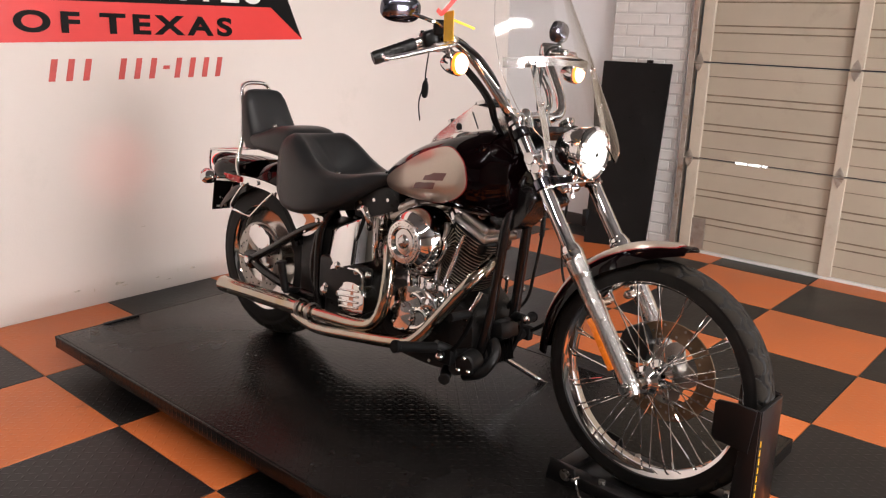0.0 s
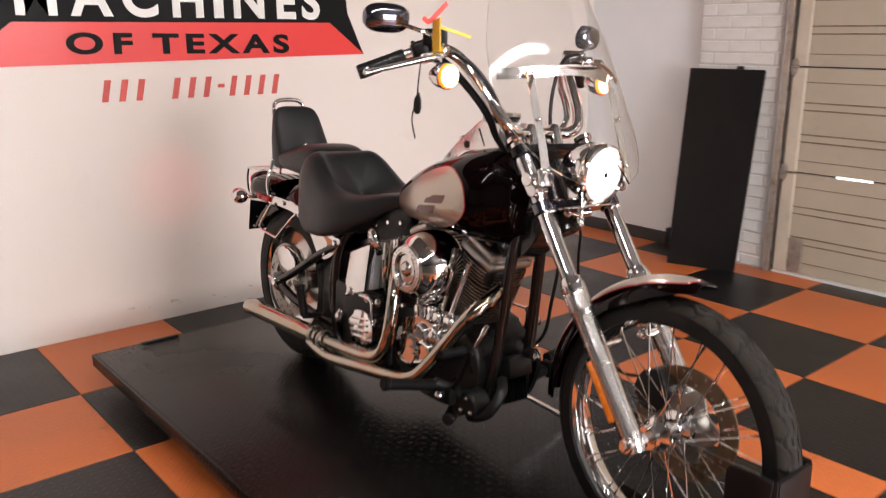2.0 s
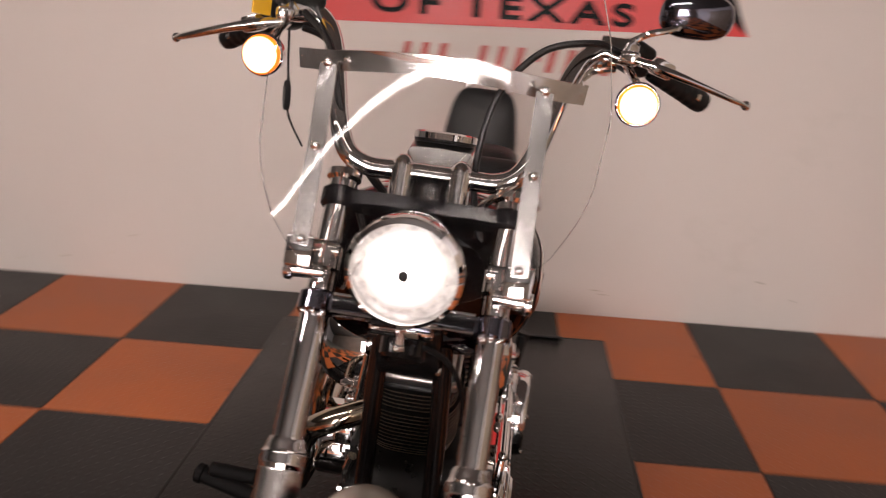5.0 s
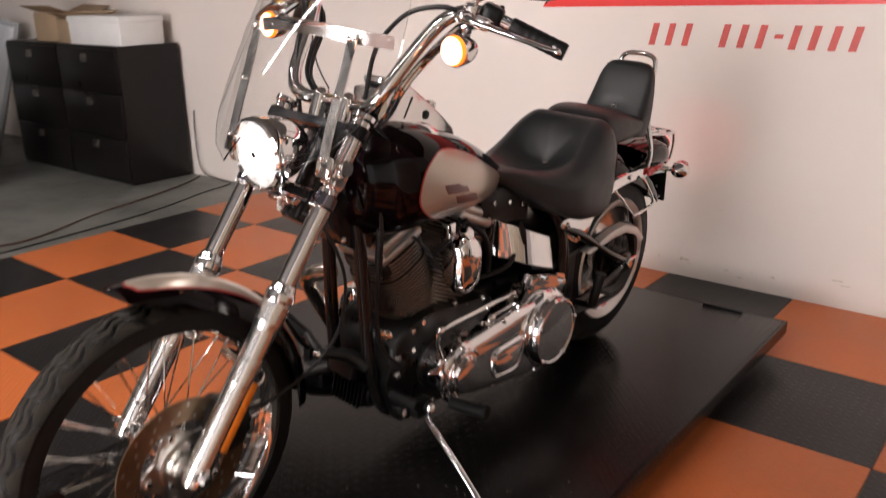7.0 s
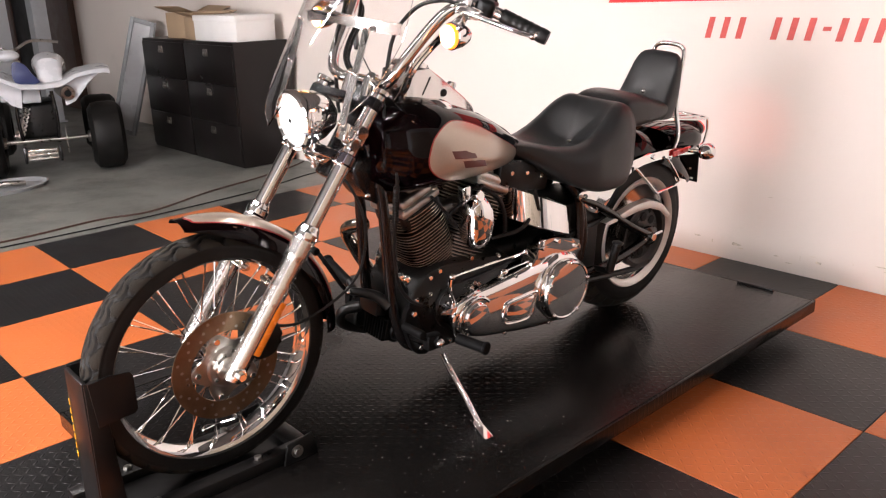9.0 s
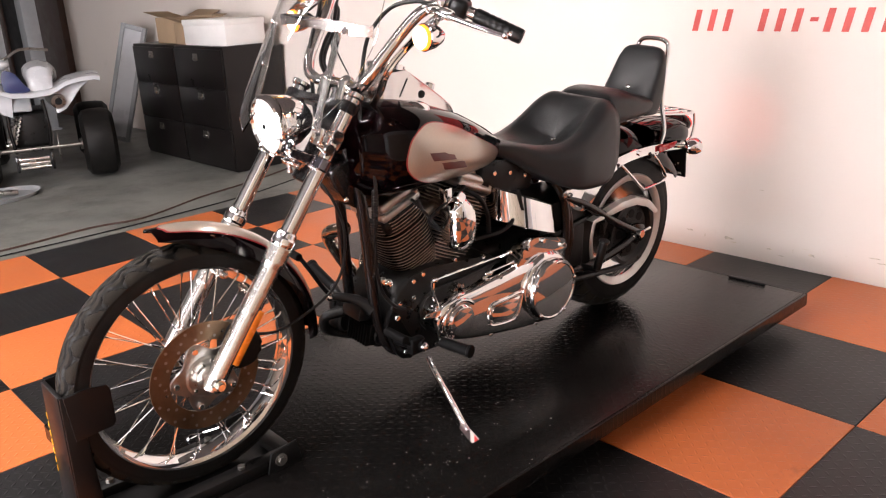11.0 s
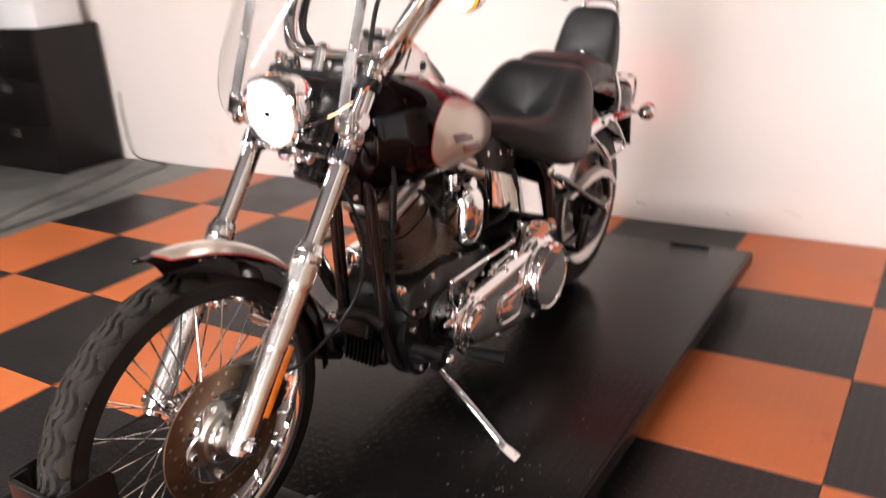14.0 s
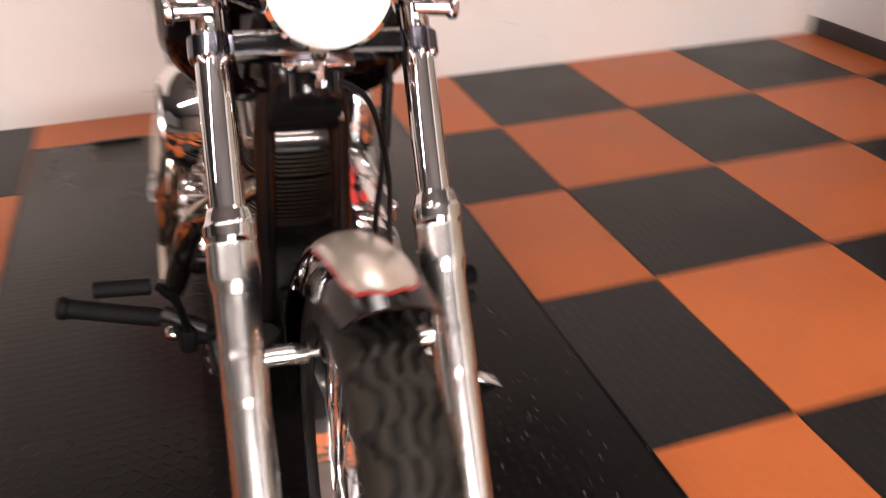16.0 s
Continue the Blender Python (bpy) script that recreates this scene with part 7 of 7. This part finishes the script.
box(b, (0.05, 0.035, 0.12), Matrix.Translation(lo_a + V((0.04, 0.02, 0.16))), 0.008)
part("hinge_block", b, DECK_EDGE, panel)


# filing cabinets
def cabinet(x0, x1):
    t = thing("filing_cabinet", pose((x0 + x1) / 2, 0.385, 0), "black steel three-drawer lateral filing cabinet against the wall", "filing cabinet", "filing cabinets")
    w = x1 - x0
    b = bmesh.new()
    box(b, (w - 0.004, 0.5, 1.0), pose(0, 0, 0.5), 0.004)
    part("body", b, CABINET, t)
    for k in range(3):
        b = bmesh.new()
        box(b, (w - 0.03, 0.016, 0.31), pose(0, -0.257, 0.03 + 0.155 + k * 0.318), 0.004)
        d = part("drawer", b, CABINET, t)
        b = bmesh.new()
        box(b, (0.075, 0.008, 0.06), pose(-0.02, -0.268, 0.03 + 0.245 + k * 0.318), 0.004)
        box(b, (0.05, 0.016, 0.02), pose(-0.02, -0.276, 0.03 + 0.235 + k * 0.318), 0.004)
        part("handle", b, STEEL, d, "small steel handle")
    return t


cabinet(-6.82, -5.98)
cabinet(-5.98, -5.14)


def carton(name, c, size, rot, mat, label, lid=False):
    t = thing(name, pose(*c, 0, 0, rot), label, "box")
    b = bmesh.new()
    box(b, size, pose(0, 0, size[2] / 2), 0.004)
    body = part("body", b, mat, t)
    if lid:
        b = bmesh.new()
        box(b, (size[0] + 0.012, size[1] + 0.012, 0.045), pose(0, 0, size[2] - 0.018), 0.004)
        part("lid", b, mat, t)
    else:
        for s in (-1, 1):
            b = bmesh.new()
            box(b, (size[0], 0.004, size[1] * 0.42), pose(0, s * (size[1] / 2 + 0.03), size[2] + 0.03, s * -70, 0, 0), 0.001, 1)
            part("flap", b, mat, body)
    return t


carton("cardboard_box", (-6.27, 0.42, 1.0), (0.42, 0.36, 0.22), 4, CARD, "brown cardboard box with open flaps on the cabinet")
carton("cardboard_box", (-5.93, 0.34, 1.0), (0.26, 0.3, 0.18), -6, CARD, "small brown cardboard box on the cabinet")
carton("storage_box", (-5.5, 0.36, 1.0), (0.66, 0.36, 0.2), 2, WHITE_CARD, "white cardboard storage box with lid", True)
bk = thing("papers", pose(-5.75, 0.35, 1.225), "dark loose papers lying on the white box", "papers")
b = bmesh.new()
box(b, (0.3, 0.1, 0.012), pose(0, 0, 0.0, 0, 0, 8), 0.003)
part("sheets", b, CARD, bk)

# framed mirror leaning by the cabinets
fr = thing("picture_frame", pose(-7.62, 0.14, 0, 0, 0, 40) @ pose(0, 0, 0, -6, 16, 0), "narrow grey framed panel with a white face leaning beside the cabinets", "frame")
b = bmesh.new()
for x in (-0.11, 0.11):
    box(b, (0.04, 0.045, 1.17), pose(x, 0, 0.605), 0.006)
for z in (0.043, 1.167):
    box(b, (0.18, 0.045, 0.045), pose(0, 0, z), 0.006)
part("frame", b, GREY_PAINT, fr)
b = bmesh.new()
box(b, (0.18, 0.012, 1.09), pose(0, 0, 0.605), 0.002)
part("panel", b, PLASTIC_WHITE, fr, "white panel")

# brown post and grey upright at the far end
b = bmesh.new()
box(b, (0.82, 0.08, CEIL_Z - 0.01), pose(-10.35, WALL_Y - 0.042, CEIL_Z / 2 - 0.005), 0.006)
tagged(part("trim", b, WOOD_BROWN), "dark brown wooden upright against the wall", "trim", kind="structure")
post = thing("steel_post", pose(-9.22, 0.0, 0), "grey steel post behind the quad bike", "post")
b = bmesh.new()
box(b, (0.2, 0.16, 2.2), pose(0, 0, 1.1), 0.01)
box(b, (0.24, 0.2, 0.02), pose(0, 0, 0.01), 0.004)
part("shaft", b, GREY_PAINT, post)

# quad bike, its tail towards the motorcycle: x to its tail
quad = thing("quad_bike", pose(-6.76, -0.89, 0, 0, 0, -18), "white sport quad bike with a navy seat, seen from behind", "quad bike")


def quad_wheel(x, y, r, w):
    b = bmesh.new()
    lathe(b, [(r * 0.45, -w / 2), (r * 0.8, -w / 2), (r * 0.96, -w * 0.38), (r, -w * 0.2), (r, w * 0.2), (r * 0.96, w * 0.38), (r * 0.8, w / 2), (r * 0.45, w / 2)], pose(x, y, r) @ TO_Y, 36, True)
    o = part("wheel", b, RUBBER, quad, "black balloon tyre")
    b = bmesh.new()
    lathe(b, [(0.02, -w * 0.3), (r * 0.42, -w * 0.42), (r * 0.47, -w * 0.46), (r * 0.47, w * 0.46), (r * 0.42, w * 0.42), (0.02, w * 0.3)], pose(x, y, r) @ TO_Y, 28)
    part("rim", b, STEEL, o, "steel rim")


for y in (-0.4, 0.5):
    quad_wheel(0.5, y, 0.275, 0.26)
    quad_wheel(-0.55, y, 0.25, 0.3)
wing = [(-0.45, 0.8), (-0.4, 0.812), (-0.3, 0.812), (-0.21, 0.8), (-0.15, 0.765), (-0.08, 0.735), (0.07, 0.725), (0.2, 0.735), (0.25, 0.755), (0.33, 0.798), (0.44, 0.82), (0.54, 0.826), (0.58, 0.815)]
rows = [[V((x, y, z - d)) for y, z in wing] for x, d in ((0.66, 0.035), (0.64, 0.008), (0.6, 0.0), (0.4, -0.015), (0.15, 0.0), (-0.05, 0.05))]
part("fender", sheet(rows, 0.008), PLASTIC_WHITE, quad, "white plastic rear fender with flared ends")
for s in (-1, 1):
    # deep skirt below each flared end
    top = [(0.14, 0.72), (0.2, 0.77), (0.28, 0.79), (0.38, 0.805), (0.48, 0.812)]
    low = [(0.16, 0.55), (0.19, 0.56), (0.23, 0.58), (0.28, 0.64), (0.36, 0.74)]
    rows = [[V((0.61 - 0.1 * v * (1 - v), 0.065 + s * (ty + (ly - ty) * v), tz + (lz - tz) * v)) for (ty, tz), (ly, lz) in zip(top, low)] for v in np.linspace(0, 1, 8)]
    part("skirt", sheet(rows, 0.006), PLASTIC_WHITE, quad, "white plastic skirt")
    b = bmesh.new()
    rod(b, (0.5, 0.05 + s * 0.4, 0.272), (0.5, 0.05, 0.272), 0.017, 12)
    rod(b, (0.5, 0.05 + s * 0.34, 0.272), (0.5, 0.05 + s * 0.3, 0.272), 0.045, 14)
    part("axle_half", b, STEEL, quad, "steel rear axle")
b = bmesh.new()
lathe(b, crisp([(0.02, 0.01), (0.03, 0.0), (0.052, 0.0), (0.058, 0.012), (0.058, 0.3), (0, 0.3)]), along((0.64, 0.25, 0.645), (0.3, 0.2, 0.66)), 24)
part("muffler", b, STEEL, quad, "round steel muffler")
b = bmesh.new()
lathe(b, [(0, 0.004), (0.026, 0.004), (0.026, 0.0), (0, 0.0)], along((0.641, 0.25, 0.645), (0.7, 0.25, 0.645)), 16)
part("muffler_mouth", b, SIGN_BLACK, quad)
b = bmesh.new()
tube(b, [(0.5 - 0.002 * k, -0.16 + 0.036 * math.cos(k * 0.9) + 0.0016 * k, 0.3 + 0.0045 * k + 0.01 * math.sin(k * 0.9)) for k in range(50)], 0.007, 6, 2)
rod(b, (0.5, -0.16, 0.3), (0.4, -0.08, 0.53), 0.016, 12)
part("shock_absorber", b, STEEL, quad, "steel coil shock absorber")
b = bmesh.new()
rows = []
for x, z, w, h in ((0.58, 0.76, 0.09, 0.03), (0.5, 0.85, 0.1, 0.07), (0.35, 0.88, 0.12, 0.08), (0.1, 0.84, 0.13, 0.09), (-0.2, 0.78, 0.13, 0.08), (-0.8, 0.78, 0.12, 0.04)):
    rows.append([(x, 0.14 + w * math.cos(a), z + h * math.sin(a)) for a in (2 * math.pi * k / 20 for k in range(20))])
rings(b, rows)
part("tank_cover", b, PLASTIC_WHITE, quad, "white rounded tank cover")
b = bmesh.new()
prism(b, spline2([(-0.11, 0.0), (0.06, -0.01), (0.02, 0.06), (-0.03, 0.14), (-0.11, 0.15)], 4), 0.02, pose(0.6, 0, 0.75, 90, 0, 90) @ pose(0, 0, 0), 0.006)
part("navy_panel", b, PLASTIC_BLUE, quad, "navy blue front panel")
b = bmesh.new()
ball(b, (0.5, -0.14, 0.95), 0.075, (1.1, 1.2, 0.6))
part("front_cowl", b, PLASTIC_WHITE, quad, "white front cowl")
b = bmesh.new()
tube(b, [(0.3, -0.5, 1.05), (0.36, -0.28, 1.06), (0.4, -0.12, 0.98), (0.36, 0.04, 1.05), (0.3, 0.24, 1.03)], 0.012, 10)
tube(b, [(0.4, -0.12, 0.98), (0.46, 0, 0.7)], 0.02, 10)
part("handlebar", b, STEEL, quad, "steel handlebar")
b = bmesh.new()
box(b, (0.4, 0.3, 0.3), pose(0.2, 0, 0.42), 0.04, 3)
part("engine", b, ENGINE_BLACK, quad, "dark engine block")
for y0, y1, z0, z1 in ((-0.24, -0.1, 0.6, 0.72), (-0.09, 0.05, 0.58, 0.73)):
    b = bmesh.new()
    box(b, (0.04, y1 - y0, z1 - z0), pose(0.55, (y0 + y1) / 2, (z0 + z1) / 2, 0, -14, 0), 0.012, 2)
    plate_q = part("side_case", b, GREY_PAINT, quad, "grey case under the seat")
    b = bmesh.new()
    rod(b, (0.56, y0 + 0.03, z1 - 0.03), (0.58, y0 + 0.03, z1 - 0.03), 0.012, 8)
    part("case_bolt", b, STEEL, plate_q)
b = bmesh.new()
for y in (-0.13, 0.13):
    tube(b, [(0.5, y, 0.27), (0.3, y, 0.24), (-0.4, y, 0.26), (-0.7, y * 0.8, 0.5)], 0.02, 10)
    tube(b, [(0.5, y, 0.27), (0.52, y * 1.1, 0.45), (0.5, y, 0.66)], 0.014, 10)
    box(b, (0.05, 0.02, 0.13), pose(0.62, y, 0.18), 0.008)
part("chassis", b, FRAME_BLACK, quad, "black tubular chassis")
b = bmesh.new()
for k in range(3):
    rod(b, (0.66, -0.11, 0.15 + k * 0.034), (0.66, 0.11, 0.15 + k * 0.034), 0.017, 12)
part("axle_carrier", b, ALLOY, quad, "bright ribbed axle carrier")
b = bmesh.new()
lathe(b, crisp([(0.05, -0.004), (0.115, -0.004), (0.115, 0.004), (0.05, 0.004)]), pose(0.5, 0.19, 0.272) @ TO_Y, 32, True)
part("brake_disc", b, STEEL, quad, "steel rear brake disc")

# tray on the concrete
tray = thing("drip_tray", pose(-5.96, -1.46, -0.008, 0, 0, 15), "grey flat tray with metal parts on the concrete", "tray")
b = bmesh.new()
lathe(b, [(0, 0.002), (0.26, 0.002), (0.29, 0.03), (0.3, 0.03), (0.27, 0.0), (0, 0.0)], pose(0, 0, 0) @ Matrix.Diagonal((0.8, 1.1, 1, 1)), 32)
part("dish", b, GREY_PAINT, tray)
b = bmesh.new()
tube(b, [(-0.1, -0.12, 0.03), (0, 0, 0.04), (0.06, 0.13, 0.03)], 0.02, 10)
part("metal_part", b, STEEL, tray)


def cord(label, pts, r, mat):
    t = thing("power_cord", pose(0, 0, 0), label, "cord")
    b = bmesh.new()
    tube(b, pts, r, 8, 8)
    part("cable", b, mat, t)


cord("brown power cord lying along the edge of the tiles", [(-4.5, -2.6, 0.0), (-4.42, -1.9, 0.0), (-4.48, -1.33, 0.0), (-4.43, -0.98, 0.0), (-4.64, -0.45, 0.0), (-4.75, -0.02, 0.0), (-4.9, 0.4, 0.0), (-5.02, 0.62, 0.0)], 0.0065, CORD_BROWN)
# real only up the wall; the run beside the tiles draws their edge shadow
cord("black cord up the wall, its floor run drawn for the tile edge's shadow line", [(-4.32, -2.4, -0.001), (-4.3, -1.4, -0.001), (-4.33, -0.8, -0.001), (-4.4, -0.2, -0.001), (-4.55, 0.3, -0.001), (-4.62, 0.6, -0.001), (-4.8, 0.64, -0.001), (-5.0, 0.63, 0.05), (-5.06, 0.645, 0.3), (-5.05, 0.65, 0.5)], 0.0045, CORD_BLACK)


# ---- pieces of the floor and the pier ----
def tile_mesh(name, lx, ly, mat):
    b = bmesh.new()
    box(b, (lx - 0.003, ly - 0.003, 0.007), pose(0, 0, -0.0035), 0.0015, 1)
    me = bpy.data.meshes.new(name)
    b.to_mesh(me)
    b.free()
    me.materials.append(mat)
    return me


tile_data = {}
for i in range(-7, 4):
    for j in range(-11, 1):
        x0, x1 = i * TILE, min((i + 1) * TILE, (PLASTER_X if j >= -1 else EAST_X) - 0.004)
        y0, y1 = j * TILE, (j + 1) * TILE if j < 0 else WALL_Y - 0.004
        odd = (i + j) % 2 == 1
        key = (round(x1 - x0, 3), round(y1 - y0, 3), odd)
        if key not in tile_data:
            tile_data[key] = tile_mesh("tile", key[0], key[1], FLOOR_ORANGE if odd else FLOOR_BLACK)
        o = new("tile", tile_data[key])
        o.location = ((x0 + x1) / 2, (y0 + y1) / 2, 0)
        o.parent = floor

brick_data = {}
row = 0
z = 0.0
while z < 2.6:
    y = -0.262 + (0.1 if row % 2 else 0.0)
    while y > -0.79:
        a, c = min(y, -0.262), max(y - 0.2, -0.795)
        w = a - c
        if w > 0.03:
            key = round(w, 3)
            if key not in brick_data:
                b = bmesh.new()
                box(b, (0.06, w - 0.009, 0.062), None, 0.004, 1)
                me = bpy.data.meshes.new("brick")
                b.to_mesh(me)
                b.free()
                me.materials.append(BRICK_WHITE)
                brick_data[key] = me
            o = new("brick", brick_data[key])
            o.location = (EAST_X + 0.03 + random.uniform(-0.002, 0.002), (a + c) / 2, z + 0.036)
            o.parent = wall_pier
        y -= 0.2
    z += 0.072
    row += 1
